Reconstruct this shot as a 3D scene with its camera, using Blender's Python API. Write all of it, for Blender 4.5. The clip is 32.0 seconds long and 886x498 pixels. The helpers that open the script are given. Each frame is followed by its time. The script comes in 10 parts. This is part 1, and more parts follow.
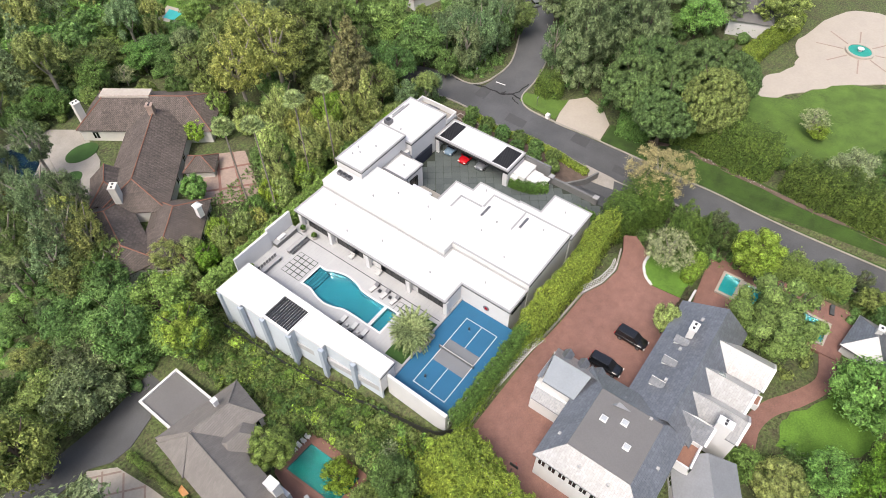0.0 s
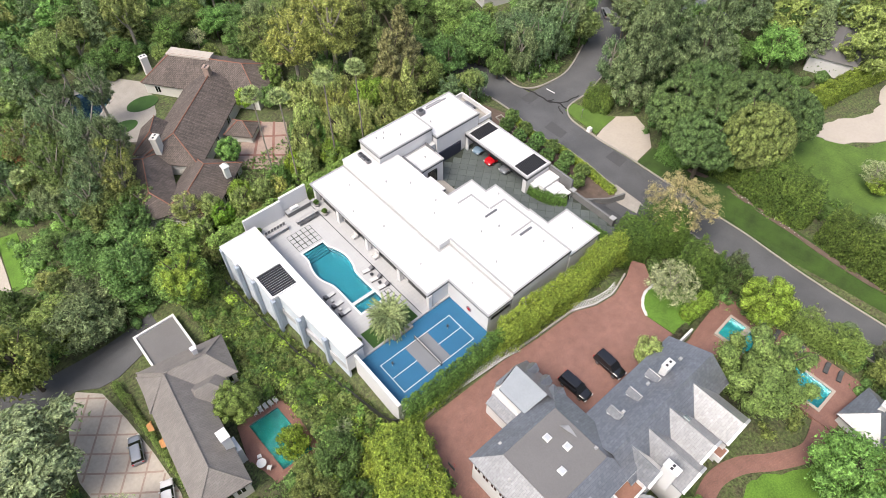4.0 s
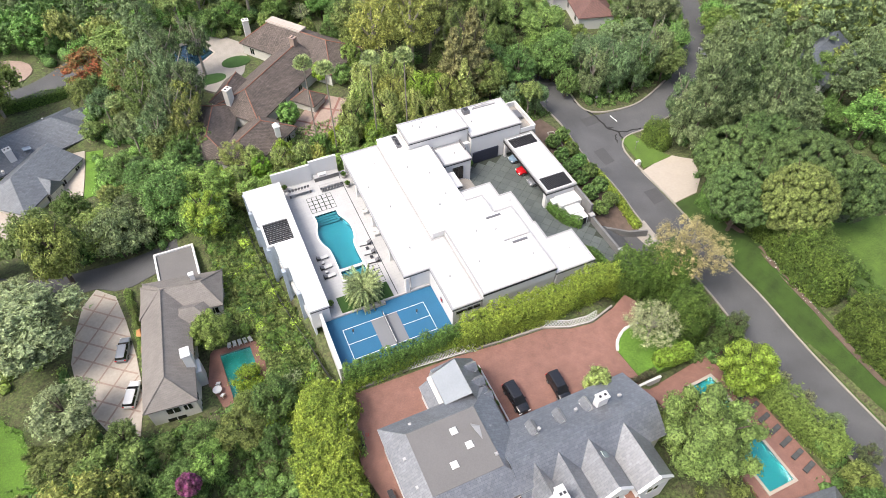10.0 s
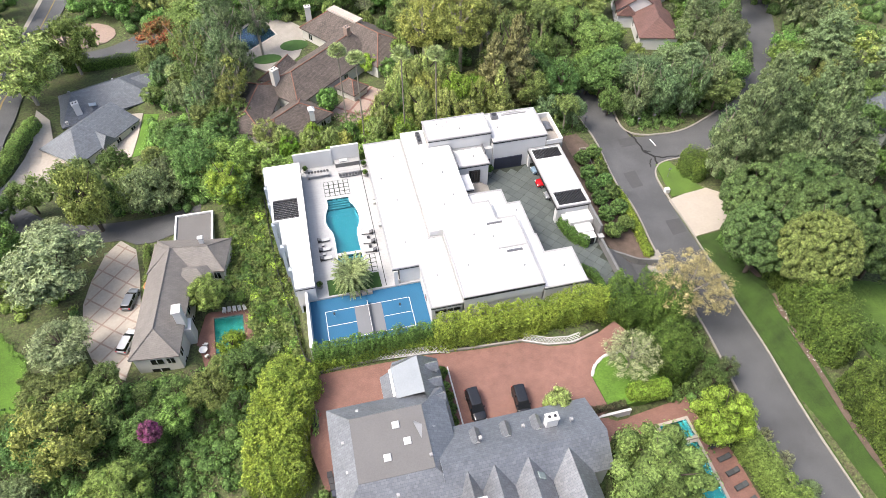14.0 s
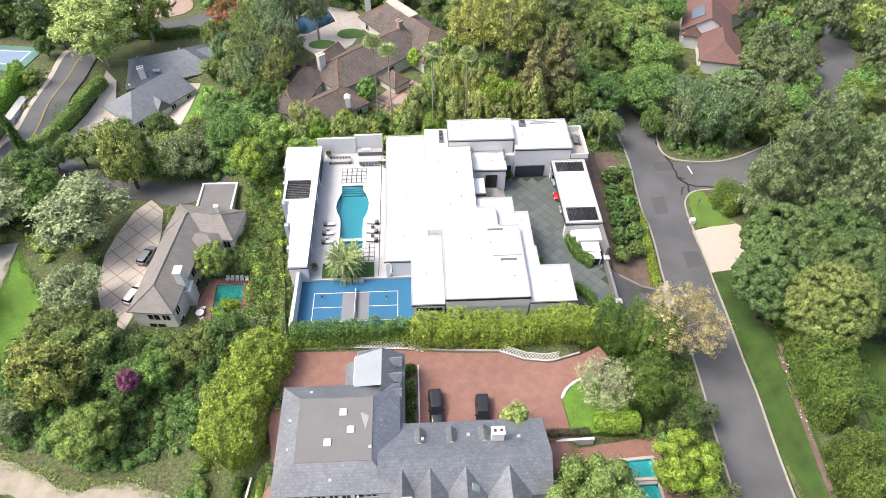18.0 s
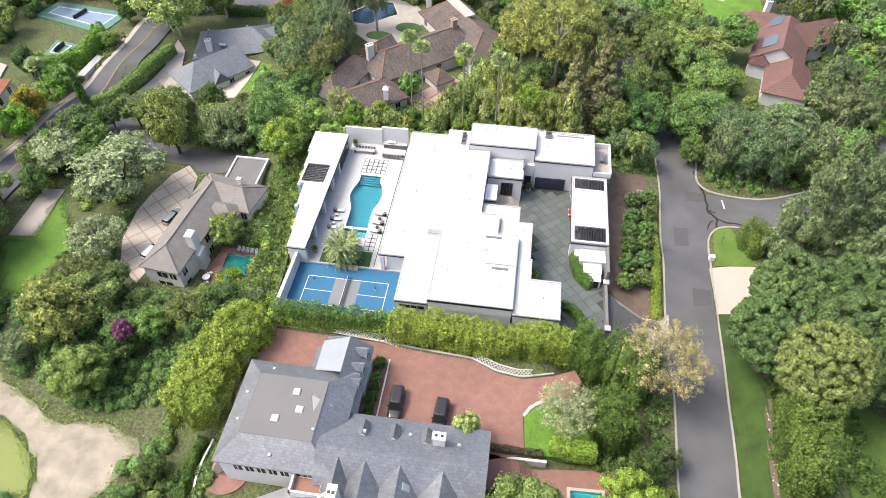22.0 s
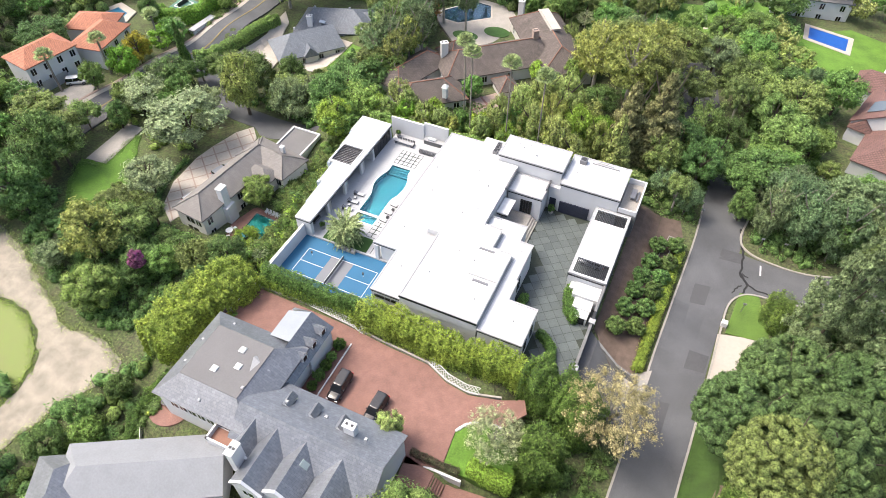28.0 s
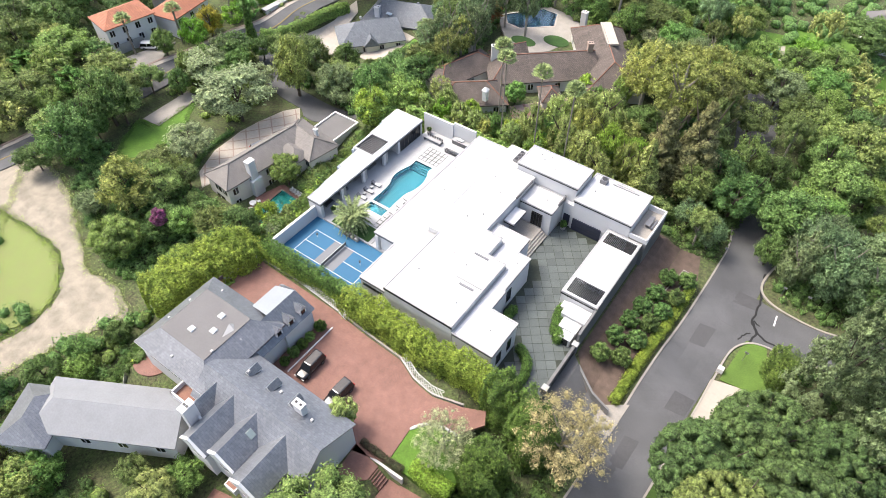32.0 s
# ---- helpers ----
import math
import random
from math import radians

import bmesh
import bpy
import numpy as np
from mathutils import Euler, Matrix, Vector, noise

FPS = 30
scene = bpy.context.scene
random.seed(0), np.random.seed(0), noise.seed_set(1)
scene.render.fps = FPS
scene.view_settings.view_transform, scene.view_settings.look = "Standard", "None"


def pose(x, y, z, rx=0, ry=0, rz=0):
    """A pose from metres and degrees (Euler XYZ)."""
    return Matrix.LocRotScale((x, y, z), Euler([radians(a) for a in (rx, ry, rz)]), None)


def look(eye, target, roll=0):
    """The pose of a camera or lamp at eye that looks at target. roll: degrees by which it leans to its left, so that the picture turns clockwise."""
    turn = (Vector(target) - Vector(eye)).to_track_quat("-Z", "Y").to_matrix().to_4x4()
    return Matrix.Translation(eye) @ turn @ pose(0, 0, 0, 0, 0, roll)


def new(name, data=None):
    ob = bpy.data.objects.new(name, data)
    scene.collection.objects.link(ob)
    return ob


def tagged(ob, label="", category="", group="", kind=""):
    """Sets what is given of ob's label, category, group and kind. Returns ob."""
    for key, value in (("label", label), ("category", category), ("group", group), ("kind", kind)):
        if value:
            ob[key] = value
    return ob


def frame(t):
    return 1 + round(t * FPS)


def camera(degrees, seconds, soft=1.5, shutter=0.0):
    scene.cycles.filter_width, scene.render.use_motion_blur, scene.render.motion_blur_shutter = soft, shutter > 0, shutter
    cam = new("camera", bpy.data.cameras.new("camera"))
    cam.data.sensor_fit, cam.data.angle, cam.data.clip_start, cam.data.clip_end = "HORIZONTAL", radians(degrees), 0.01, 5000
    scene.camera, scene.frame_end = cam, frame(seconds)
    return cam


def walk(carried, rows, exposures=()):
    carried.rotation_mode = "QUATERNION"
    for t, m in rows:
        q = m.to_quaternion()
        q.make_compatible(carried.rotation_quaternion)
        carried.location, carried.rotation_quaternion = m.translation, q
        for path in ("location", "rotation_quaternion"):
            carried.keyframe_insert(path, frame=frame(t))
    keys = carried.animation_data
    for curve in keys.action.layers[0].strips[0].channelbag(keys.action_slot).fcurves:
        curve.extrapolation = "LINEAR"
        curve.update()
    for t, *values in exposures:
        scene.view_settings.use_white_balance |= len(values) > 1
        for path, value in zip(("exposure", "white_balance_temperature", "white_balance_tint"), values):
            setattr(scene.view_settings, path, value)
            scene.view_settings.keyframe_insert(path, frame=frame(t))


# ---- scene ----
cam = camera(69.49, 32.0, soft=0.8)
# seconds, eye, aim
PATH = [
    (0, (-32.45, -23.50, 82.77), (18.55, 14.52, 5.61)),
    (1, (-30.42, -26.28, 82.87), (18.36, 14.15, 5.51)),
    (2, (-28.01, -29.01, 82.78), (18.53, 14.02, 5.44)),
    (3, (-25.66, -31.71, 82.69), (18.60, 13.81, 5.43)),
    (6, (-18.82, -40.12, 82.62), (18.12, 11.91, 5.62)),
    (7, (-16.29, -42.63, 82.42), (18.18, 11.43, 5.68)),
    (8, (-13.70, -45.16, 82.23), (18.28, 10.92, 5.86)),
    (9, (-11.10, -47.69, 82.06), (18.40, 10.38, 6.19)),
    (10, (-8.37, -50.23, 81.77), (18.50, 9.80, 6.44)),
    (11, (-5.43, -52.31, 81.56), (18.71, 9.44, 6.70)),
    (12, (-2.24, -53.81, 81.37), (19.01, 9.35, 6.81)),
    (13, (1.06, -54.74, 81.38), (19.32, 9.17, 6.67)),
    (14, (4.48, -55.55, 81.38), (19.65, 9.08, 6.59)),
    (17, (14.36, -57.17, 81.06), (20.47, 9.00, 6.34)),
    (18, (17.71, -57.44, 81.04), (20.76, 9.03, 6.39)),
    (19, (21.16, -57.57, 81.12), (21.05, 9.00, 6.49)),
    (20, (24.59, -57.42, 81.19), (21.31, 9.03, 6.53)),
    (21, (28.00, -57.14, 81.26), (21.58, 9.03, 6.56)),
    (22, (31.36, -56.70, 81.37), (21.87, 9.05, 6.62)),
    (23, (34.80, -56.13, 81.53), (22.18, 9.04, 6.74)),
    (24, (38.29, -55.34, 81.62), (22.47, 9.13, 6.83)),
    (25, (41.85, -54.45, 81.70), (22.80, 9.17, 6.94)),
    (28, (51.60, -50.81, 81.73), (23.65, 9.68, 7.16)),
    (29, (54.74, -49.30, 81.66), (23.94, 9.88, 7.17)),
    (30, (57.87, -47.43, 81.66), (24.18, 10.09, 7.13)),
    (31, (60.82, -45.58, 81.73), (24.42, 10.17, 7.11)),
    (32, (63.70, -43.88, 81.78), (24.61, 10.16, 7.28)),
]
walk(cam, [(t, look(eye, aim)) for t, eye, aim in PATH], [(0, 0.97), (6, 1.12), (14, 1.36), (22, 1.47), (32, 1.53)])
# ---- end of path ----
from mathutils.geometry import tessellate_polygon

# ---- light ----
world = bpy.data.worlds.new("sky")
scene.world = world
world.use_nodes = True
wn = world.node_tree.nodes
sky = wn.new("ShaderNodeTexSky")
sky.sky_type = "NISHITA"
sky.sun_disc = False
SUN_EL, SUN_AZ = 58.0, 262.0          # degrees; azimuth clockwise from +y
sky.sun_elevation = radians(SUN_EL)
sky.sun_rotation = radians(SUN_AZ)
sky.air_density, sky.dust_density, sky.ozone_density = 1.0, 6.0, 1.0
wn["Background"].inputs[1].default_value = 0.14
world.node_tree.links.new(sky.outputs[0], wn["Background"].inputs[0])
sun_data = bpy.data.lights.new("sun", "SUN")
sun_data.energy, sun_data.angle, sun_data.color = 1.2, radians(22), (1.0, 0.95, 0.88)
sun = new("sun", sun_data)
_d = Vector((math.sin(radians(SUN_AZ)) * math.cos(radians(SUN_EL)), math.cos(radians(SUN_AZ)) * math.cos(radians(SUN_EL)), math.sin(radians(SUN_EL))))
sun.matrix_world = look(_d * 100, (0, 0, 0))

RNG = np.random.default_rng(7)


# ---- materials ----
TONE = 0.77                            # reflectance of weathered surfaces against fresh ones


def mat(name, col, rough=0.8, scale=1.0, vary=0.25, col2=None, bump=0.0, metal=0.0, fine=8.0, obj=0.0, island=0.0, spec=0.5, tone=TONE):
    col = tuple(c * tone for c in col)
    col2 = tuple(c * tone for c in col2) if col2 else None
    m = bpy.data.materials.new(name)
    m.use_nodes = True
    n, l = m.node_tree.nodes, m.node_tree.links
    p = n["Principled BSDF"]
    p.inputs["Roughness"].default_value = rough
    p.inputs["Metallic"].default_value = metal
    p.inputs["Specular IOR Level"].default_value = spec
    co = n.new("ShaderNodeTexCoord")
    a = n.new("ShaderNodeTexNoise")
    a.inputs["Scale"].default_value, a.inputs["Detail"].default_value = scale, 4
    b = n.new("ShaderNodeTexNoise")
    b.inputs["Scale"].default_value, b.inputs["Detail"].default_value = scale * fine, 3
    g = n.new("ShaderNodeNewGeometry")
    l.new(g.outputs["Position"], a.inputs["Vector"])
    l.new(g.outputs["Position"], b.inputs["Vector"])
    mix = n.new("ShaderNodeMix")
    mix.data_type = "RGBA"
    c2 = col2 or tuple(c * (1 - vary) for c in col)
    mix.inputs[6].default_value, mix.inputs[7].default_value = (*col, 1), (*c2, 1)
    ad = n.new("ShaderNodeMath")
    ad.operation = "ADD"
    l.new(a.outputs["Fac"], ad.inputs[0])
    l.new(b.outputs["Fac"], ad.inputs[1])
    rp = n.new("ShaderNodeMapRange")
    rp.inputs[1].default_value, rp.inputs[2].default_value = 0.7, 1.3
    l.new(ad.outputs[0], rp.inputs[0])
    l.new(rp.outputs[0], mix.inputs[0])
    out = mix.outputs[2]
    for amount, kind in ((obj, "o"), (island, "i")):
        if amount:
            hv = n.new("ShaderNodeHueSaturation")
            src = n.new("ShaderNodeObjectInfo").outputs["Random"] if kind == "o" else g.outputs["Random Per Island"]
            r1 = n.new("ShaderNodeMapRange")
            r1.inputs[3].default_value, r1.inputs[4].default_value = 1 - amount, 1 + amount
            l.new(src, r1.inputs[0])
            l.new(r1.outputs[0], hv.inputs["Value"])
            if kind == "o":
                sc = n.new("ShaderNodeMath")
                sc.operation = "MULTIPLY"
                sc.inputs[1].default_value = 7.31
                fr = n.new("ShaderNodeMath")
                fr.operation = "FRACT"
                l.new(src, sc.inputs[0])
                l.new(sc.outputs[0], fr.inputs[0])
                r2 = n.new("ShaderNodeMapRange")
                r2.inputs[3].default_value, r2.inputs[4].default_value = 0.5 - amount * 0.085, 0.5 + amount * 0.085
                l.new(fr.outputs[0], r2.inputs[0])
                l.new(r2.outputs[0], hv.inputs["Hue"])
            l.new(out, hv.inputs["Color"])
            out = hv.outputs[0]
    l.new(out, p.inputs["Base Color"])
    if bump:
        bp = n.new("ShaderNodeBump")
        bp.inputs["Strength"].default_value, bp.inputs["Distance"].default_value = bump, 0.05
        l.new(b.outputs["Fac"], bp.inputs["Height"])
        l.new(bp.outputs[0], p.inputs["Normal"])
    return m


def brick_mat(name, c1, c2, mortar, w, h, rough=0.85, gap=0.02, turn=0.0, big=0.08, vary=0.35, spec=0.5, bump=0.3, sheen=0.0):
    """Small units laid in courses, on top of a larger patchy tone."""
    m = mat(name, c1, rough, big, vary, spec=spec)
    n, l = m.node_tree.nodes, m.node_tree.links
    p = n["Principled BSDF"]
    p.inputs["Sheen Weight"].default_value, p.inputs["Sheen Roughness"].default_value = sheen, 0.22
    if sheen:
        p.inputs["Coat Weight"].default_value, p.inputs["Coat Roughness"].default_value, p.inputs["Coat IOR"].default_value = 0.5, 0.4, 1.45
    g = [x for x in n if x.bl_idname == "ShaderNodeNewGeometry"][0]
    mp = n.new("ShaderNodeMapping")
    mp.inputs["Rotation"].default_value = (0, 0, radians(turn))
    l.new(g.outputs["Position"], mp.inputs["Vector"])
    br = n.new("ShaderNodeTexBrick")
    br.inputs["Scale"].default_value = 1
    br.inputs["Brick Width"].default_value, br.inputs["Row Height"].default_value = w, h
    br.inputs["Mortar Size"].default_value = gap
    br.inputs["Color1"].default_value, br.inputs["Color2"].default_value = (1, 1, 1, 1), tuple(b / a for a, b in zip(c1, c2)) + (1,)
    br.inputs["Mortar"].default_value = tuple(b / a for a, b in zip(c1, mortar)) + (1,)
    l.new(mp.outputs[0], br.inputs["Vector"])
    mul = n.new("ShaderNodeMix")
    mul.data_type, mul.blend_type = "RGBA", "MULTIPLY"
    mul.inputs[0].default_value = 1
    src = p.inputs["Base Color"].links[0].from_socket
    l.new(src, mul.inputs[6])
    l.new(br.outputs["Color"], mul.inputs[7])
    l.new(mul.outputs[2], p.inputs["Base Color"])
    if bump:
        bp = n.new("ShaderNodeBump")
        bp.inputs["Strength"].default_value, bp.inputs["Distance"].default_value = bump, 0.02
        l.new(br.outputs["Fac"], bp.inputs["Height"])
        bp.invert = True
        l.new(bp.outputs[0], p.inputs["Normal"])
    return m


def leaf_mat(name, col, col2, vary=0.3, trans=0.2, rough=0.6):
    col, col2 = [(c[0] * 0.84, c[1] * 0.87, c[2] * 1.03) for c in (col, col2)]
    m = mat(name, col, rough, 0.25, 0.4, col2=col2, obj=vary, island=0.26, spec=0.3, tone=1.0)
    n, l = m.node_tree.nodes, m.node_tree.links
    p = n["Principled BSDF"]
    g = [x for x in n if x.bl_idname == "ShaderNodeNewGeometry"][0]
    # sprays of leaves: noise puts the shade of small gaps into the colour
    v = n.new("ShaderNodeTexNoise")
    v.inputs["Scale"].default_value, v.inputs["Detail"].default_value, v.inputs["Roughness"].default_value = 2.3, 6, 0.74
    l.new(g.outputs["Position"], v.inputs["Vector"])
    r = n.new("ShaderNodeMapRange")
    r.inputs[1].default_value, r.inputs[2].default_value, r.inputs[3].default_value, r.inputs[4].default_value = 0.37, 0.63, 0.2, 1.72
    l.new(v.outputs["Fac"], r.inputs[0])
    hv = n.new("ShaderNodeHueSaturation")
    l.new(r.outputs[0], hv.inputs["Value"])
    l.new(p.inputs["Base Color"].links[0].from_socket, hv.inputs["Color"])
    l.new(hv.outputs[0], p.inputs["Base Color"])
    b = n.new("ShaderNodeBump")
    b.inputs["Strength"].default_value, b.inputs["Distance"].default_value = 1.0, 0.5
    l.new(v.outputs["Fac"], b.inputs["Height"])
    l.new(b.outputs[0], p.inputs["Normal"])
    t = n.new("ShaderNodeBsdfTranslucent")
    mx = n.new("ShaderNodeMixShader")
    mx.inputs[0].default_value = trans
    l.new(hv.outputs[0], t.inputs["Color"])
    l.new(p.outputs[0], mx.inputs[1])
    l.new(t.outputs[0], mx.inputs[2])
    l.new(mx.outputs[0], n["Material Output"].inputs["Surface"])
    return m


M = dict(
    membrane=mat("white roof membrane", (0.56, 0.56, 0.56), 0.7, 0.3, 0.12, fine=5, tone=1.0),
    cap=mat("grey coping", (0.42, 0.42, 0.42), 0.6, 1.0, 0.15),
    fascia=mat("dark fascia", (0.02, 0.02, 0.024), 0.5, 1.0, 0.3),
    stucco=mat("white stucco", (0.72, 0.72, 0.72), 0.8, 0.4, 0.08, bump=0.1, fine=30),
    stuccow=mat("cream stucco", (0.72, 0.70, 0.65), 0.8, 0.5, 0.12, bump=0.1, fine=30),
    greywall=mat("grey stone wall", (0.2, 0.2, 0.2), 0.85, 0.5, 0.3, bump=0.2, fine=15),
    deck=brick_mat("pale terrace slabs", (0.49, 0.495, 0.5), (0.465, 0.47, 0.475), (0.38, 0.38, 0.385), 1.2, 0.6, gap=0.012, vary=0.06, bump=0.1),
    courtblue=mat("blue court coating", (0.016, 0.135, 0.27), 0.7, 0.3, 0.18, fine=25),
    courtgrey=mat("grey court coating", (0.2, 0.21, 0.23), 0.75, 0.3, 0.12, fine=25),
    line=mat("white line paint", (0.8, 0.8, 0.8), 0.7, 2, 0.1),
    paver=mat("green grey slate pavers", (0.108, 0.128, 0.124), 0.75, 0.35, 0.25, bump=0.2, obj=0.14, fine=12),
    joint=mat("dark joint", (0.05, 0.062, 0.046), 0.95, 2.0, 0.4),
    navy=mat("navy garage door", (0.03, 0.035, 0.06), 0.5, 1.0, 0.1),
    slat=mat("dark slats", (0.035, 0.035, 0.04), 0.5, 2, 0.2),
    turf=mat("short green turf", (0.045, 0.115, 0.02), 0.95, 0.6, 0.35, bump=0.5, fine=40),
    # verge grass darker than the lawns: shade lying on it is in the colour
    verge=mat("rough verge grass with shade in its tone", (0.052, 0.108, 0.013), 0.95, 0.4, 0.6, bump=0.7, fine=20),
    rough=mat("rough pale grass", (0.2, 0.26, 0.07), 0.95, 0.35, 0.5, col2=(0.2, 0.22, 0.08), bump=0.6, fine=16),
    lawndark=mat("deep green mown lawn", (0.115, 0.205, 0.03), 0.95, 0.3, 0.5, bump=0.6, fine=16),
    lawn=mat("mown lawn", (0.135, 0.275, 0.03), 0.95, 0.3, 0.5, bump=0.6, fine=16),
    redbrick=brick_mat("red brick paving", (0.325, 0.165, 0.13), (0.27, 0.135, 0.105), (0.2, 0.12, 0.1), 0.22, 0.11, gap=0.01, big=0.1, vary=0.25),
    slate=brick_mat("grey slate shingles", (0.2, 0.215, 0.235), (0.14, 0.15, 0.175), (0.08, 0.085, 0.095), 0.5, 0.32, rough=0.36, gap=0.012, big=0.35, vary=0.4, spec=0.9, bump=0.12, sheen=1.0),
    flatgrey=mat("grey felt roof", (0.17, 0.165, 0.165), 0.85, 0.3, 0.15, fine=20),
    tan=brick_mat("taupe shingle roof", (0.235, 0.215, 0.2), (0.2, 0.185, 0.17), (0.14, 0.13, 0.12), 0.6, 0.25, rough=0.75, gap=0.012, vary=0.2),
    brownshingle=brick_mat("brown wood shingles", (0.2, 0.162, 0.14), (0.135, 0.11, 0.097), (0.07, 0.057, 0.05), 0.55, 0.3, rough=0.9, gap=0.03, big=0.3, vary=0.45),
    bluegrey=brick_mat("blue grey shingles", (0.2, 0.225, 0.26), (0.155, 0.175, 0.205), (0.1, 0.11, 0.13), 0.5, 0.3, rough=0.6, gap=0.02, big=0.3, vary=0.3),
    orange=brick_mat("orange clay tiles", (0.56, 0.22, 0.12), (0.46, 0.17, 0.09), (0.26, 0.1, 0.06), 0.35, 0.3, rough=0.8, gap=0.04, vary=0.25),
    redroof=brick_mat("dull red roof tiles", (0.225, 0.118, 0.1), (0.18, 0.096, 0.083), (0.1, 0.056, 0.048), 0.5, 0.32, rough=0.8, gap=0.03, vary=0.25),
    ridge=mat("terracotta ridge tiles", (0.33, 0.15, 0.1), 0.85, 2.0, 0.4),
    concrete=mat("pale concrete", (0.5, 0.45, 0.39), 0.9, 0.25, 0.18, bump=0.1),
    paleconc=mat("cream concrete", (0.47, 0.42, 0.36), 0.9, 0.25, 0.1, bump=0.1),
    pinkconc=mat("pinkish concrete", (0.4, 0.3, 0.25), 0.9, 0.3, 0.25, bump=0.1),
    asphalt=mat("grey asphalt", (0.128, 0.131, 0.138), 0.8, 0.14, 0.5, bump=0.3, fine=60),
    darkasph=mat("dark asphalt patches", (0.016, 0.016, 0.017), 0.9, 1.0, 0.3),
    kerb=mat("kerb concrete", (0.4, 0.37, 0.33), 0.9, 0.6, 0.25),
    yellow=mat("yellow line paint", (0.34, 0.26, 0.1), 0.8, 2, 0.4),
    soil=mat("brown mulch", (0.17, 0.122, 0.096), 0.98, 0.8, 0.5, bump=0.6, fine=14),
    dirt=mat("pale sandy dirt", (0.4, 0.355, 0.28), 0.97, 0.5, 0.5, bump=0.3, fine=20),
    glass=mat("dark window glass", (0.012, 0.015, 0.018), 0.06, 1, 0.2),
    frame=mat("dark window frame", (0.03, 0.03, 0.03), 0.5, 2, 0.2),
    whitepaint=mat("white painted wood", (0.8, 0.8, 0.79), 0.5, 2, 0.06),
    bark=mat("brown bark", (0.13, 0.1, 0.075), 0.95, 2.0, 0.45, bump=0.8, fine=6),
    palebark=mat("pale bark", (0.42, 0.38, 0.32), 0.9, 2.0, 0.35, bump=0.5, fine=6),
    palmbark=mat("grey brown palm bark", (0.3, 0.265, 0.22), 0.95, 2.0, 0.4, bump=0.6, fine=6),
    darkcushion=mat("dark outdoor fabric", (0.075, 0.08, 0.082), 0.95, 3, 0.2),
    cushion=mat("pale cushion", (0.62, 0.62, 0.61), 0.9, 3, 0.1),
    greymetal=mat("grey metal", (0.25, 0.25, 0.26), 0.45, 3, 0.2, metal=0.6),
    blackpaint=mat("black car paint", (0.012, 0.012, 0.014), 0.2, 3, 0.1, spec=0.7),
    whitecar=mat("white car paint", (0.7, 0.7, 0.7), 0.25, 3, 0.05, spec=0.7),
    silvercar=mat("silver car paint", (0.35, 0.37, 0.4), 0.3, 3, 0.1, metal=0.5),
    redcar=mat("red car paint", (0.6, 0.012, 0.02), 0.25, 3, 0.1, spec=0.7),
    bluecar=mat("pale blue car paint", (0.2, 0.3, 0.4), 0.3, 3, 0.1, spec=0.7),
    rubber=mat("black rubber", (0.015, 0.015, 0.015), 0.9, 4, 0.2),
    pot=mat("pale planter", (0.45, 0.43, 0.4), 0.8, 3, 0.2),
    redclay=mat("red clay floor", (0.3, 0.155, 0.11), 0.9, 0.6, 0.2),
    poolfloor=mat("turquoise pool plaster", (0.045, 0.36, 0.44), 0.6, 0.25, 0.14, fine=6),
    poolgreen=mat("green pool plaster", (0.03, 0.37, 0.3), 0.6, 0.3, 0.3, fine=6),
    poolnavy=mat("navy pool plaster", (0.006, 0.03, 0.075), 0.5, 0.4, 0.3),
    poolcyan=mat("cyan pool plaster", (0.05, 0.5, 0.5), 0.6, 0.3, 0.15, fine=6),
)


def ground_mat():
    m = mat("leaf litter and ground cover", (0.09, 0.135, 0.036), 0.97, 0.45, 0.5, col2=(0.075, 0.066, 0.038), bump=1.0, fine=7)
    n, l = m.node_tree.nodes, m.node_tree.links
    p = n["Principled BSDF"]
    g = [x for x in n if x.bl_idname == "ShaderNodeNewGeometry"][0]
    v = n.new("ShaderNodeTexNoise")
    v.inputs["Scale"].default_value, v.inputs["Detail"].default_value, v.inputs["Roughness"].default_value = 2.2, 7, 0.75
    l.new(g.outputs["Position"], v.inputs["Vector"])
    r = n.new("ShaderNodeMapRange")
    r.inputs[1].default_value, r.inputs[2].default_value, r.inputs[3].default_value, r.inputs[4].default_value = 0.36, 0.64, 0.35, 1.7
    l.new(v.outputs["Fac"], r.inputs[0])
    hv = n.new("ShaderNodeHueSaturation")
    l.new(r.outputs[0], hv.inputs["Value"])
    l.new(p.inputs["Base Color"].links[0].from_socket, hv.inputs["Color"])
    l.new(hv.outputs[0], p.inputs["Base Color"])
    return m


def water_mat():
    m = bpy.data.materials.new("pool water")
    m.use_nodes = True
    n, l = m.node_tree.nodes, m.node_tree.links
    p = n["Principled BSDF"]
    p.inputs["Base Color"].default_value = (0.7, 0.93, 0.96, 1)
    p.inputs["Roughness"].default_value = 0.05
    p.inputs["IOR"].default_value = 1.33
    p.inputs["Transmission Weight"].default_value = 1.0
    w = n.new("ShaderNodeTexNoise")
    w.inputs["Scale"].default_value = 2.0
    b = n.new("ShaderNodeBump")
    b.inputs["Strength"].default_value, b.inputs["Distance"].default_value = 0.15, 0.05
    l.new(w.outputs["Fac"], b.inputs["Height"])
    l.new(b.outputs[0], p.inputs["Normal"])
    return m


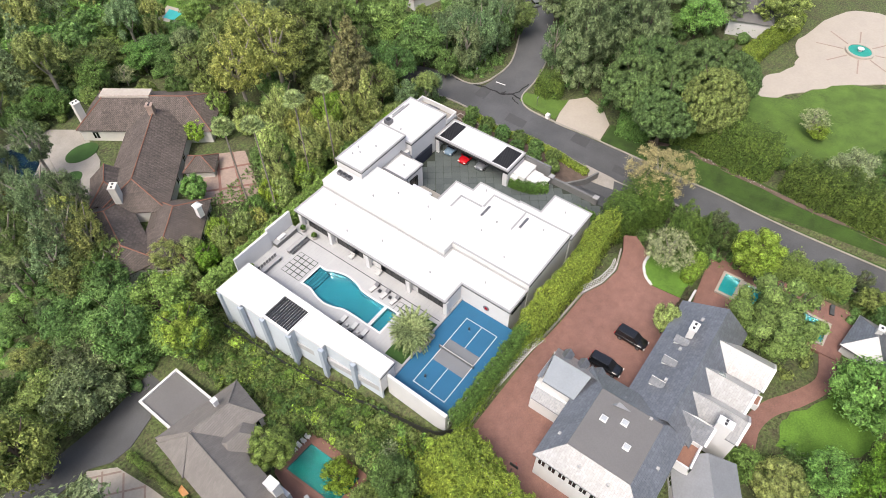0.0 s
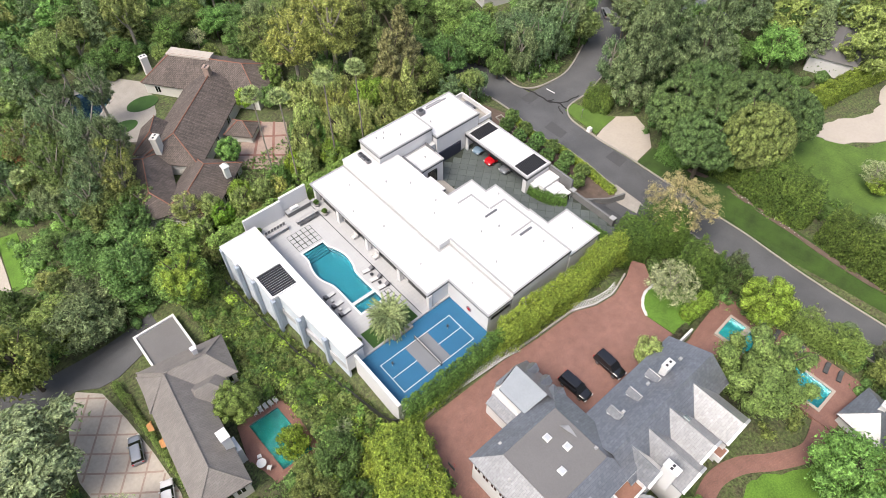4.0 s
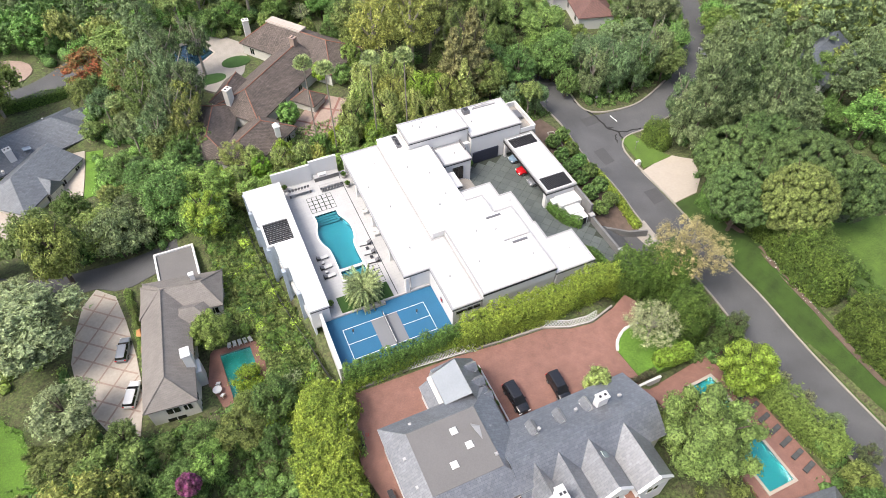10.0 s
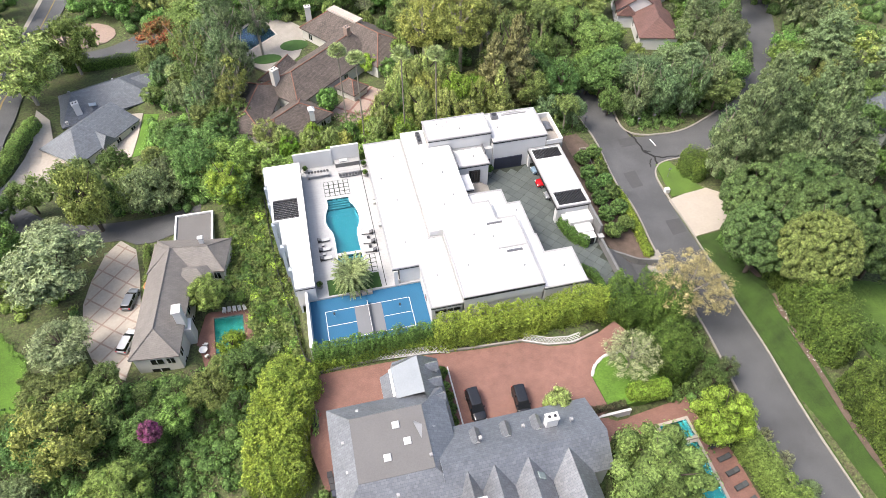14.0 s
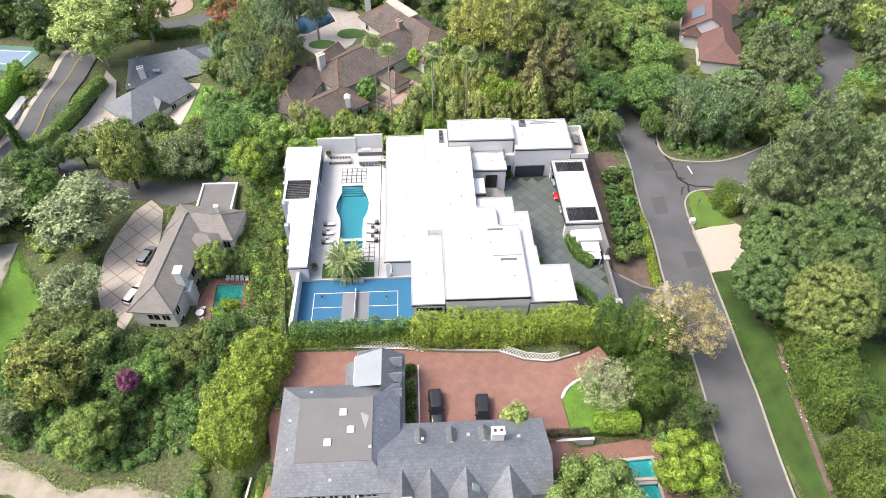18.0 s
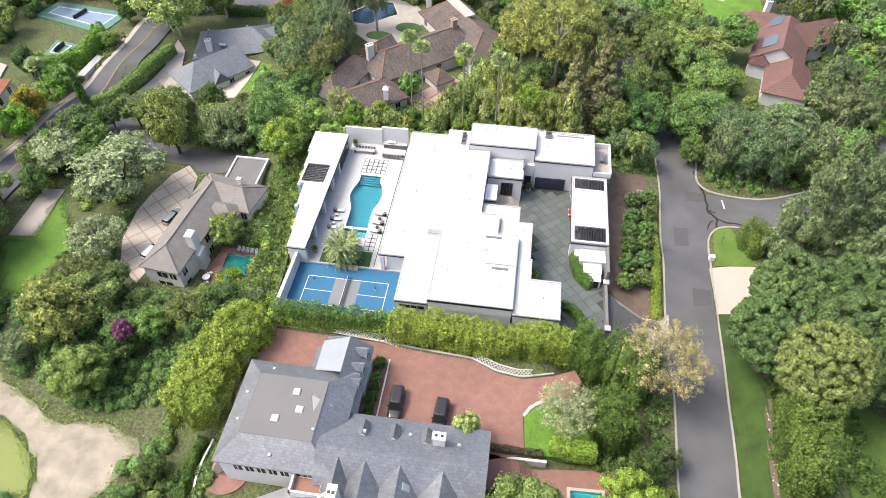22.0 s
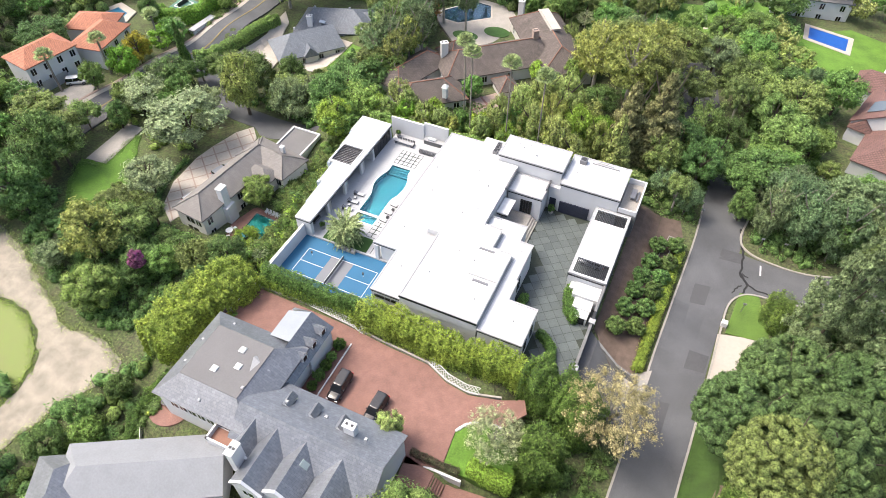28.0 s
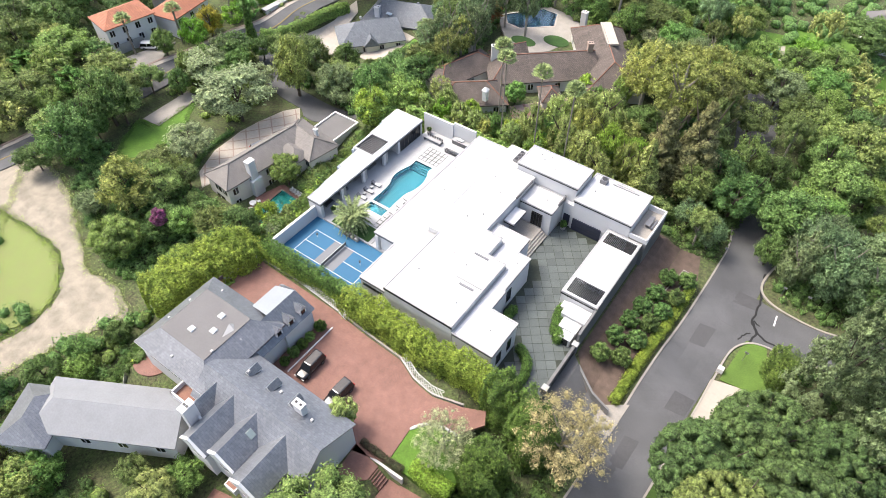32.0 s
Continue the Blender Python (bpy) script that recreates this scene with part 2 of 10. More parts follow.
M["ground"], M["water"] = ground_mat(), water_mat()
L = dict(
    soft=leaf_mat("soft yellow green leaves", (0.6, 0.66, 0.2), (0.44, 0.53, 0.145), vary=0.2, trans=0.35),
    gold=leaf_mat("golden green leaves", (0.5, 0.53, 0.12), (0.34, 0.39, 0.09), vary=0.14),
    oak=leaf_mat("deep green leaves", (0.2, 0.31, 0.072), (0.125, 0.22, 0.052), vary=0.22),
    mid=leaf_mat("leafy green leaves", (0.275, 0.37, 0.09), (0.18, 0.275, 0.062), vary=0.36),
    bright=leaf_mat("fresh green leaves", (0.29, 0.43, 0.088), (0.195, 0.32, 0.062)),
    lime=leaf_mat("lime green leaves", (0.333, 0.492, 0.0491), (0.229, 0.381, 0.0392)),
    fresh=leaf_mat("bright young leaves", (0.53, 0.7, 0.1), (0.38, 0.55, 0.075), vary=0.12, trans=0.4),
    olive=leaf_mat("olive leaves", (0.35, 0.4, 0.105), (0.235, 0.295, 0.08)),
    euc=leaf_mat("grey green leaves", (0.26, 0.335, 0.13), (0.17, 0.24, 0.09)),
    pale=leaf_mat("pale silvery leaves", (0.46, 0.52, 0.23), (0.33, 0.4, 0.16), vary=0.12),
    silver=leaf_mat("whitish new leaves", (0.6, 0.62, 0.3), (0.46, 0.5, 0.21), vary=0.12),
    pine=leaf_mat("pine needles", (0.162, 0.25, 0.066), (0.105, 0.175, 0.049), vary=0.1),
    pinel=leaf_mat("yellow green pine needles", (0.3, 0.34, 0.085), (0.21, 0.26, 0.064), vary=0.08),
    conifer=leaf_mat("conifer needles", (0.33, 0.42, 0.165), (0.225, 0.305, 0.115), vary=0.12),
    brown=leaf_mat("brownish conifer needles", (0.4, 0.375, 0.14), (0.275, 0.275, 0.095), vary=0.12),
    hedge=leaf_mat("hedge leaves", (0.40, 0.49, 0.06), (0.2, 0.3, 0.04), vary=0.1),
    hedgem=leaf_mat("mid green hedge leaves", (0.17, 0.27, 0.04), (0.07, 0.135, 0.023), vary=0.1),
    verge=leaf_mat("olive green hedge leaves", (0.22, 0.3, 0.048), (0.095, 0.155, 0.027), vary=0.1),
    hedged=leaf_mat("dark hedge leaves", (0.165, 0.275, 0.046), (0.105, 0.19, 0.034), vary=0.1),
    dry=leaf_mat("dry straw leaves", (0.68, 0.575, 0.25), (0.54, 0.46, 0.19), vary=0.02, trans=0.35),
    red=leaf_mat("scarlet leaves", (0.441, 0.107, 0.044), (0.158, 0.214, 0.0528), vary=0.1),
    palm=leaf_mat("palm fronds", (0.35, 0.41, 0.15), (0.23, 0.3, 0.095), vary=0.1),
    fan=leaf_mat("fan palm leaves", (0.42, 0.5, 0.17), (0.3, 0.39, 0.12), vary=0.1),
    burgundy=leaf_mat("dark reddish leaves", (0.15, 0.09, 0.06), (0.11, 0.13, 0.05), vary=0.1),
    petal=mat("white petals", (0.75, 0.75, 0.7), 0.7, 3, 0.1),
    yellow=leaf_mat("yellow leaves", (0.546, 0.46, 0.0427), (0.378, 0.364, 0.0427), vary=0.1),
    purple=leaf_mat("magenta blossom", (0.5, 0.09, 0.28), (0.27, 0.13, 0.13), vary=0.1),
    bank=leaf_mat("mixed bank foliage", (0.2, 0.32, 0.06), (0.21, 0.23, 0.07), vary=0.1),
)


# ---- geometry helpers ----
def obj(name, verts, faces, material, parent=None, label="", smooth=False):
    me = bpy.data.meshes.new(name)
    me.from_pydata([tuple(v) for v in verts], [], faces)
    me.materials.append(material)
    if smooth:
        me.shade_smooth()
    ob = new(name, me)
    if parent is not None:
        ob.parent = parent
    if label:
        ob["label"] = label
    return ob


def part(name, geo, material, parent, label="", smooth=False):
    return obj(name, geo[0], geo[1], material, parent, label, smooth)


def thing(name, label, category, loc=(0, 0, 0), group="", rz=0.0):
    ob = new(name)
    ob.matrix_world = pose(*loc, 0, 0, rz)
    return tagged(ob, label, category, group)


def join(*geos):
    v, f = [], []
    for gv, gf in geos:
        o = len(v)
        v += list(gv)
        f += [tuple(i + o for i in q) for q in gf]
    return v, f


def moved(geo, m):
    return [tuple(m @ Vector(p)) for p in geo[0]], geo[1]


def box(x0, x1, y0, y1, z0, z1):
    v = [(x, y, z) for z in (z0, z1) for x, y in ((x0, y0), (x1, y0), (x1, y1), (x0, y1))]
    return v, [(3, 2, 1, 0), (4, 5, 6, 7), (0, 1, 5, 4), (1, 2, 6, 5), (2, 3, 7, 6), (3, 0, 4, 7)]


def bbox(x0, x1, y0, y1, z0, z1, b=0.04):
    """A box with chamfered upper edges."""
    v = [(x, y, z0) for x, y in ((x0, y0), (x1, y0), (x1, y1), (x0, y1))]
    v += [(x, y, z1 - b) for x, y in ((x0, y0), (x1, y0), (x1, y1), (x0, y1))]
    v += [(x, y, z1) for x, y in ((x0 + b, y0 + b), (x1 - b, y0 + b), (x1 - b, y1 - b), (x0 + b, y1 - b))]
    f = [(3, 2, 1, 0), (8, 9, 10, 11)]
    for k in (0, 4):
        f += [(k + i, k + (i + 1) % 4, k + 4 + (i + 1) % 4, k + 4 + i) for i in range(4)]
    return v, f


def ccw(poly):
    a = sum(p[0] * q[1] - q[0] * p[1] for p, q in zip(poly, poly[1:] + poly[:1]))
    return list(poly) if a > 0 else list(poly)[::-1]


def inset(poly, d):
    poly = ccw(poly)
    n, out = len(poly), []
    for i in range(n):
        p, q, r = Vector(poly[i - 1]), Vector(poly[i]), Vector(poly[(i + 1) % n])
        a, b = (q - p).normalized(), (r - q).normalized()
        na, nb = Vector((-a.y, a.x)), Vector((-b.y, b.x))
        m = na + nb
        k = d / max(0.2, m.length_squared / 2)
        out.append((q.x + m.x * k, q.y + m.y * k))
    return out


def prism(poly, z0, z1, holes=()):
    poly = ccw(poly)
    rings = [poly] + [ccw(h)[::-1] for h in holes]
    flat = [p for r in rings for p in r]
    n = len(flat)
    v = [(x, y, z1) for x, y in flat] + [(x, y, z0) for x, y in flat]
    f, tris = [], tessellate_polygon([[Vector((x, y, 0)) for x, y in r] for r in rings])
    for t in tris:
        a, b, c = (Vector((*flat[i], 0)) for i in t)
        t = t if (b - a).cross(c - a).z > 0 else t[::-1]
        f.append(tuple(t))
        f.append(tuple(i + n for i in t[::-1]))
    o = 0
    for r in rings:
        k = len(r)
        f += [(o + (i + 1) % k, o + i, o + i + n, o + (i + 1) % k + n) for i in range(k)]
        o += k
    return v, f


def tube(points, radii, sides=8):
    v, f = [], []
    for i, (p, r) in enumerate(zip(points, radii)):
        p = Vector(p)
        d = (Vector(points[min(i + 1, len(points) - 1)]) - Vector(points[max(i - 1, 0)])).normalized()
        u = d.orthogonal().normalized()
        w = d.cross(u)
        v += [tuple(p + r * (math.cos(a) * u + math.sin(a) * w)) for a in (2 * math.pi * k / sides for k in range(sides))]
        if i:
            o = (i - 1) * sides
            f += [(o + k, o + (k + 1) % sides, o + sides + (k + 1) % sides, o + sides + k) for k in range(sides)]
    f.append(tuple(range(sides))[::-1])
    f.append(tuple(range(len(v) - sides, len(v))))
    return v, f


def smooth_path(pts, n=8):
    """A rounded line through the points."""
    p = [np.array(q, float) for q in pts]
    p = [2 * p[0] - p[1]] + p + [2 * p[-1] - p[-2]]
    out = []
    for i in range(1, len(p) - 2):
        for t in np.linspace(0, 1, n, endpoint=False):
            out.append(0.5 * (2 * p[i] + (p[i + 1] - p[i - 1]) * t + (2 * p[i - 1] - 5 * p[i] + 4 * p[i + 1] - p[i + 2]) * t**2 + (3 * p[i] - p[i - 1] - 3 * p[i + 1] + p[i + 2]) * t**3))
    out.append(p[-2])
    return np.array(out)


def rounded(poly, n=5):
    """The same outline with its corners rounded off and a slightly ragged edge."""
    p = smooth_path(list(poly) + [poly[0]], n)[:-1]
    return [(float(x + 0.25 * math.sin(k * 2.3) + 0.15 * math.sin(k * 5.1)), float(y + 0.25 * math.cos(k * 1.9))) for k, (x, y) in enumerate(p)]


def inside(poly, x, y):
    """Which of the points x, y lie in the polygon."""
    x, y = np.asarray(x, float), np.asarray(y, float)
    r = np.zeros(x.shape, bool)
    for (x0, y0), (x1, y1) in zip(poly, poly[1:] + poly[:1]):
        c = (y0 > y) != (y1 > y)
        r ^= c & (x < (x1 - x0) * (y - y0) / ((y1 - y0) or 1e-9) + x0)
    return r


# ---- terrain ----
HEIGHTS = np.array([(-14, 5, -4.5), (-13, 20, -5), (-13, 36, -5), (-20, 12, -7.2), (-22, 28, -7.2), (-36, 25, -7.8), (-15, -8, -5.5), (-25, -15, -7.3), (-45, -14, -7),
    (-55, 25, -6.5), (-68, 40, -5), (-45, 68, -11), (-84, 30, -3.8), (-66, 70, -5), (-66, 100, -7.5), (-56, 66, -10.5), (-55, 5, -6.5), (-72, -12, -7), (-55, 110, -8), (-85, 80, -4.5), (-97, 92, -4.5), (-76, 84, -4.6), (-30, 55, -9), (-15, 55, -4.5), (0, 60, -3), (20, 60, -3), (0, 95, -3), (40, 62, -4), (60, 55, -5.2), (62, 30, -5.2)])
HEIGHTS2 = np.array([(60, 5, -4.3), (58, -25, -3.5), (75, 50, -5.2), (72, 25, -5), (72, 0, -4), (90, 20, -4), (100, -15, -4), (45, 90, -4), (40, 130, -5), (-40, 110, -8.5), (90, 110, -5),
    (-100, 60, -4.5), (-90, 0, -6), (-30, -45, -8), (30, -60, -2), (54, 20, -3.4), (54, 38, -4.2), (52, -8, -2.6), (49, -26, -2.3), (40, -40, -2.2)])
HEIGHTS = np.concatenate([HEIGHTS, HEIGHTS2])
# flat building platforms and pool pits: x0, x1, y0, y1, height, width of the slope round it
PLATFORMS = [(-3, 49.5, -1.5, 43, -2.4, 4), (-3, 39, -30, -4, -0.45, 4), (38.0, 51.5, -42.3, -20.9, -2.4, 1.6), (43, 47.7, -39.7, -22.4, -3.8, 1.7), (-19, -13.4, 5, 14.6, -8.8, 1.7), (-15, -4, 92.5, 102, -4.6, 1.7)]


def terrain(x, y):
    x, y = np.asarray(x, float), np.asarray(y, float)
    d2 = (x[..., None] - HEIGHTS[:, 0]) ** 2 + (y[..., None] - HEIGHTS[:, 1]) ** 2 + 9
    w = d2**-2
    z = (w * HEIGHTS[:, 2]).sum(-1) / w.sum(-1)
    for x0, x1, y0, y1, h, fall in PLATFORMS:
        d = np.hypot(np.maximum(np.maximum(x0 - x, x - x1), 0), np.maximum(np.maximum(y0 - y, y - y1), 0))
        k = np.clip(1 - d / fall, 0, 1)
        k = k * k * (3 - 2 * k)
        z = z * (1 - k) + h * k
    # grass bank east of the street, falling away again behind the hedge
    kerb = np.interp(y, (-60, -26, -13, 0), (65.3, 65.8, 66.5, 67.2))
    foot = np.interp(y, (-60, -30, -20, -10, 0), (66.9, 68.0, 68.7, 69.8, 72.0))
    k = [np.clip(q, 0, 1) for q in ((x - kerb) / (foot - kerb), (88 - x) / 9, (3 - y) / 9)]
    for q in k:
        q *= q * (3 - 2 * q)
    return z + 3.0 * k[0] * k[1] * k[2]


def tz(x, y):
    return float(terrain(np.array(x), np.array(y)))


def build_ground():
    xs = np.concatenate([[-3000, -900, -320], np.arange(-170, 190.1, 1.6), [340, 900, 3000]])
    ys = np.concatenate([[-3000, -900, -260], np.arange(-120, 200.1, 1.6), [340, 900, 3000]])
    X, Y = np.meshgrid(xs, ys)
    Z = terrain(X, Y)
    nx = len(xs)
    i = (np.arange(len(ys) - 1)[:, None] * nx + np.arange(nx - 1)).ravel()
    f = np.stack([i, i + 1, i + nx + 1, i + nx], 1)
    ob = obj("ground", np.stack([X.ravel(), Y.ravel(), Z.ravel()], 1), f.tolist(), M["ground"], smooth=True)
    return tagged(ob, "sloping ground with leaf litter and low plants", "ground", kind="structure")


build_ground()


def draped(name, poly, material, label, category, lift=0.1, step=1.5, flat=None, kind="structure", thick=0.5):
    """A sheet that follows the ground within an outline."""
    poly = ccw([tuple(p) for p in poly])
    a = np.array(poly)
    pts = [Vector(p) for p in poly]
    # outline refined
    ring = []
    for p, q in zip(poly, poly[1:] + poly[:1]):
        k = max(1, int(math.dist(p, q) / step))
        ring += [(p[0] + (q[0] - p[0]) * i / k, p[1] + (q[1] - p[1]) * i / k) for i in range(k)]
    gx, gy = np.meshgrid(np.arange(a[:, 0].min(), a[:, 0].max(), step), np.arange(a[:, 1].min(), a[:, 1].max(), step))
    ok = inside(ring, gx, gy)
    inner = [p for p in zip(gx[ok], gy[ok])]
    from mathutils.geometry import delaunay_2d_cdt
    vs = [Vector(p) for p in ring + inner]
    n = len(ring)
    res = delaunay_2d_cdt(vs, [(i, (i + 1) % n) for i in range(n)], [list(range(n))], 1, 1e-4)
    v2 = np.array([tuple(p) for p in res[0]])
    z = terrain(v2[:, 0], v2[:, 1]) + lift if flat is None else np.full(len(v2), flat)
    v = [(x, y, h) for (x, y), h in zip(v2, z)]
    f = [tuple(q) for q in res[2]]
    f = [q if (Vector(v[q[1]]) - Vector(v[q[0]])).cross(Vector(v[q[2]]) - Vector(v[q[0]])).z > 0 else q[::-1] for q in f]
    # skirt
    lo = {}
    edges = {}
    for q in f:
        for i in range(len(q)):
            e = (q[i], q[(i + 1) % len(q)])
            if (e[1], e[0]) in edges:
                edges.pop((e[1], e[0]))
            else:
                edges[e] = 1
    for a_, b_ in edges:
        for i in (a_, b_):
            if i not in lo:
                lo[i] = len(v)
                v.append((v[i][0], v[i][1], v[i][2] - thick))
        f.append((b_, a_, lo[a_], lo[b_]))
    ob = obj(name, v, f, material)
    return tagged(ob, label, category, kind=kind)


def ribbon(name, pts, width, material, label, category, lift=0.12, height=0.0, kind="structure", parent=None, n=6, offset=0.0):
    """A strip along a line that follows the ground; with a height it is a kerb or low wall."""
    p = smooth_path(pts, n)
    d = np.gradient(p, axis=0)
    d /= np.linalg.norm(d, axis=1)[:, None]
    nrm = np.stack([-d[:, 1], d[:, 0]], 1)
    k = max(1, int(width / 2.5))
    offs = np.linspace(-width / 2, width / 2, k + 1) + offset
    rows = [p + nrm * o for o in offs]
    v, f = [], []
    for i in range(len(p)):
        for r in rows:
            v.append((r[i, 0], r[i, 1], tz(r[i, 0], r[i, 1]) + lift + height))
    m = k + 1
    for i in range(len(p) - 1):
        for j in range(k):
            f.append((i * m + j + 1, i * m + j, (i + 1) * m + j, (i + 1) * m + j + 1))
    base = len(v)
    for i in range(len(p)):
        for j in (0, k):
            x, y, z = v[i * m + j]
            v.append((x, y, z - height - 0.4))
    for i in range(len(p) - 1):
        f.append((i * m, base + 2 * i, base + 2 * i + 2, (i + 1) * m))
        f.append(((i + 1) * m + k, base + 2 * i + 3, base + 2 * i + 1, i * m + k))
    ob = obj(name, v, f, material, parent)
    return tagged(ob, label, category, kind=kind) if parent is None else ob

# ---- roads and paving ----
ROAD = [(58.5, -110), (60.5, -60), (61.5, -26), (62, -13), (62.6, 0), (62.8, 12), (63.4, 22), (63.9, 32), (64.2, 42), (64.0, 52), (61, 63), (56, 76), (50, 100)]
ribbon("road", ROAD, 8.0, M["asphalt"], "worn grey asphalt street with patches", "road", 0.12)
ribbon("road", [(63.5, 37.5), (72, 36.5), (80, 36.7), (92, 41), (103, 48), (113, 64), (122, 80), (131, 100), (142, 125)], 8.0, M["asphalt"], "grey asphalt side street under trees", "road", 0.13)
ribbon("kerb", [(62.8, -110), (64.8, -60), (65.3, -26), (66.0, -13), (66.7, 0), (67.2, 11), (67.7, 21.5), (68.1, 28), (69.7, 31), (72.2, 32.1), (77.5, 32.4), (86, 34.4), (95, 39)], 0.3, M["kerb"], "pale concrete kerb beside the street", "kerb", 0.12, 0.15)
ribbon("kerb", [(54.5, -110), (56.5, -60), (57.5, -26), (57.9, -13), (58.5, 0), (58.7, 12), (59.2, 22), (59.8, 32), (60.2, 43), (59.9, 52), (56.8, 62), (52, 75)], 0.3, M["kerb"], "pale concrete kerb beside the street", "kerb", 0.12, 0.13)
ribbon("kerb", [(68.6, 50.5), (67.9, 45.2), (69.2, 42.2), (73.4, 40.8), (81, 41), (92, 45.6)], 0.35, M["kerb"], "curved red-brown kerb at the street corner", "kerb", 0.12, 0.15)
seam_rng = np.random.default_rng(3)
for k, pts in enumerate([[(67.7, 47.5), (68.3, 43.6), (69.0, 40.1), (69.1, 36.0), (70.3, 34.0), (69.9, 31.6)], [(69.1, 36.0), (70.4, 34.2), (72.1, 33.3), (75.6, 32.9)], [(69.6, 33.4), (68.8, 32.4), (68.3, 31.0)], [(69.2, 36.2), (70.4, 35.6)]]):
    fine = smooth_path(pts, 5)
    fine[1:-1] += seam_rng.uniform(-0.16, 0.16, fine[1:-1].shape)
    ribbon("tar_seam", [tuple(q) for q in fine], (0.34, 0.3, 0.22, 0.2)[k], M["darkasph"], "black tar seam in the asphalt", "road mark", 0.17, n=2)
draped("road_corner", [(66.4, 25.5), (67.5, 25.5), (67.9, 28.2), (69.5, 31.1), (72.2, 32.3), (77.4, 32.6), (76, 34.5), (66.4, 35)], M["asphalt"], "grey asphalt at the street corner", "road", 0.125, 1.5, thick=0.1)
ribbon("road_line", [(72.05, 39.4), (72.25, 37.0)], 0.24, M["line"], "white stop line on the asphalt", "road mark", 0.18)
for x, y, w, h in ((62, 26, 2.5, 5), (63.5, 12, 3.0, 4), (65, 38, 4, 3), (60.5, -2, 2, 7)):
    draped("asphalt_patch", [(x, y), (x + w, y + 0.4), (x + w + 0.3, y + h), (x + 0.2, y + h - 0.3)], mat("newer asphalt", (0.085, 0.085, 0.09), 0.9, 0.5, 0.2), "darker rectangular patch in the asphalt", "road mark", 0.14, 1.5, thick=0.1)
WEST = [(-84, -50), (-75, -20), (-72, 0), (-70, 23), (-68.5, 35), (-67.3, 52), (-66, 65), (-65.3, 80), (-66, 98), (-65.5, 112), (-63.5, 134), (-60, 170)]
ribbon("road", WEST, 7.0, M["asphalt"], "grey asphalt street with a yellow centre line", "road", 0.32)
ribbon("road", [(-64, 106), (-56, 104), (-48, 104.5), (-40, 109), (-34, 114)], 8.5, M["asphalt"], "grey asphalt side road to a circle", "road", 0.28)
draped("plaza", [(-53 + 8 * math.cos(a), 117 + 6.5 * math.sin(a)) for a in np.linspace(0, 6.0, 16)], M["pinkconc"], "pinkish paved circle round a planter", "driveway", 0.16, 2, thick=0.2)
ribbon("road_line", WEST, 0.3, M["yellow"], "faded yellow centre line", "road mark", 0.37)
ribbon("kerb", WEST, 1.1, M["paleconc"], "pale gutter beside the street", "kerb", 0.33, 0.02, offset=3.9)
ribbon("kerb", WEST[:8], 0.5, M["pinkconc"], "red-brown brick edging beside the street", "kerb", 0.33, 0.05, offset=4.8)
ribbon("wall_street", [(-62.6, 47), (-62.4, 56), (-62.0, 64)], 0.4, M["stucco"], "low white garden wall beside the street", "wall", 0.0, 1.0)
ribbon("driveway", [(-66, 57), (-60, 51), (-52, 43.8), (-44, 40.5), (-36, 39.8), (-26, 39), (-21, 39)], 5.4, M["asphalt"], "grey asphalt private drive", "driveway", 0.1)
draped("apron", [(67.4, 21.3), (75.5, 23.5), (79, 20), (77, 15), (73, 11.5), (67.2, 10.8)], M["paleconc"], "cream concrete driveway apron", "driveway", 0.16, 2)
draped("lawn", [(69.5, 31.5), (72.5, 32.3), (73.6, 29), (75, 24), (76, 22.8), (68.5, 22)], M["lawndark"], "small mown lawn at the street corner", "lawn", 0.2, 1.5, thick=0.2)
draped("lawn", [(67.2, 10.5), (73, 11), (74, 5), (73, -1), (71, -10), (70, -20), (69.4, -30), (68.6, -60), (65.0, -60), (65.5, -26), (66.2, -13), (66.9, 0)], M["verge"], "mown grass bank beside the street", "lawn", 0.3, 0.9, thick=0.3)
ribbon("flower_bed", [(72.6, 2.5), (71.6, -3), (70.2, -9.6), (69.4, -16), (68.9, -22), (68.4, -29), (68.1, -36), (67.6, -48), (67.2, -60)], 0.8, M["soil"], "strip of brown soil under the hedge", "flower bed", 0.36)
draped("lawn", rounded([(84, -3), (94, -7), (103, -8.5), (104, -16.5), (115, -21), (120, -32), (128, -36), (132, -60), (77, -60), (77.6, -34), (78.5, -22), (79.4, -10)]), M["lawndark"], "large mown lawn behind the hedge", "lawn", 0.15, 3, thick=0.2)
draped("plaza", rounded([(101, -8.2), (108, -8.6), (115, -12.4), (121, -12.6), (128, -10.5), (148, -16), (152, -27), (138, -34), (124, -33), (116.5, -24.5), (110, -19.0), (102, -12.6)]), M["paleconc"], "cream paved turning circle with radial joints", "driveway", 0.22, 3, thick=0.2)
draped("mulch_bed", [(49, 43), (49, 12), (53, 7), (57.2, 6), (58.6, 20), (59.2, 36), (57, 44)], M["soil"], "sloping bed of brown mulch", "planting bed", 0.1, 1.5, thick=0.2)
draped("driveway", [(48.6, 11.4), (54, 7), (59.2, 5.5), (58.6, -3), (53, -2), (48.6, 1)], M["asphalt"], "dark asphalt ramp down to the street", "driveway", 0.16, 1.5, thick=0.2)
draped("pavement", [(55.5, 6.8), (59.2, 9.5), (58.9, 3.2), (56, 2)], M["kerb"], "pale concrete strip beside the ramp", "pavement", 0.22, 1.5, thick=0.2)

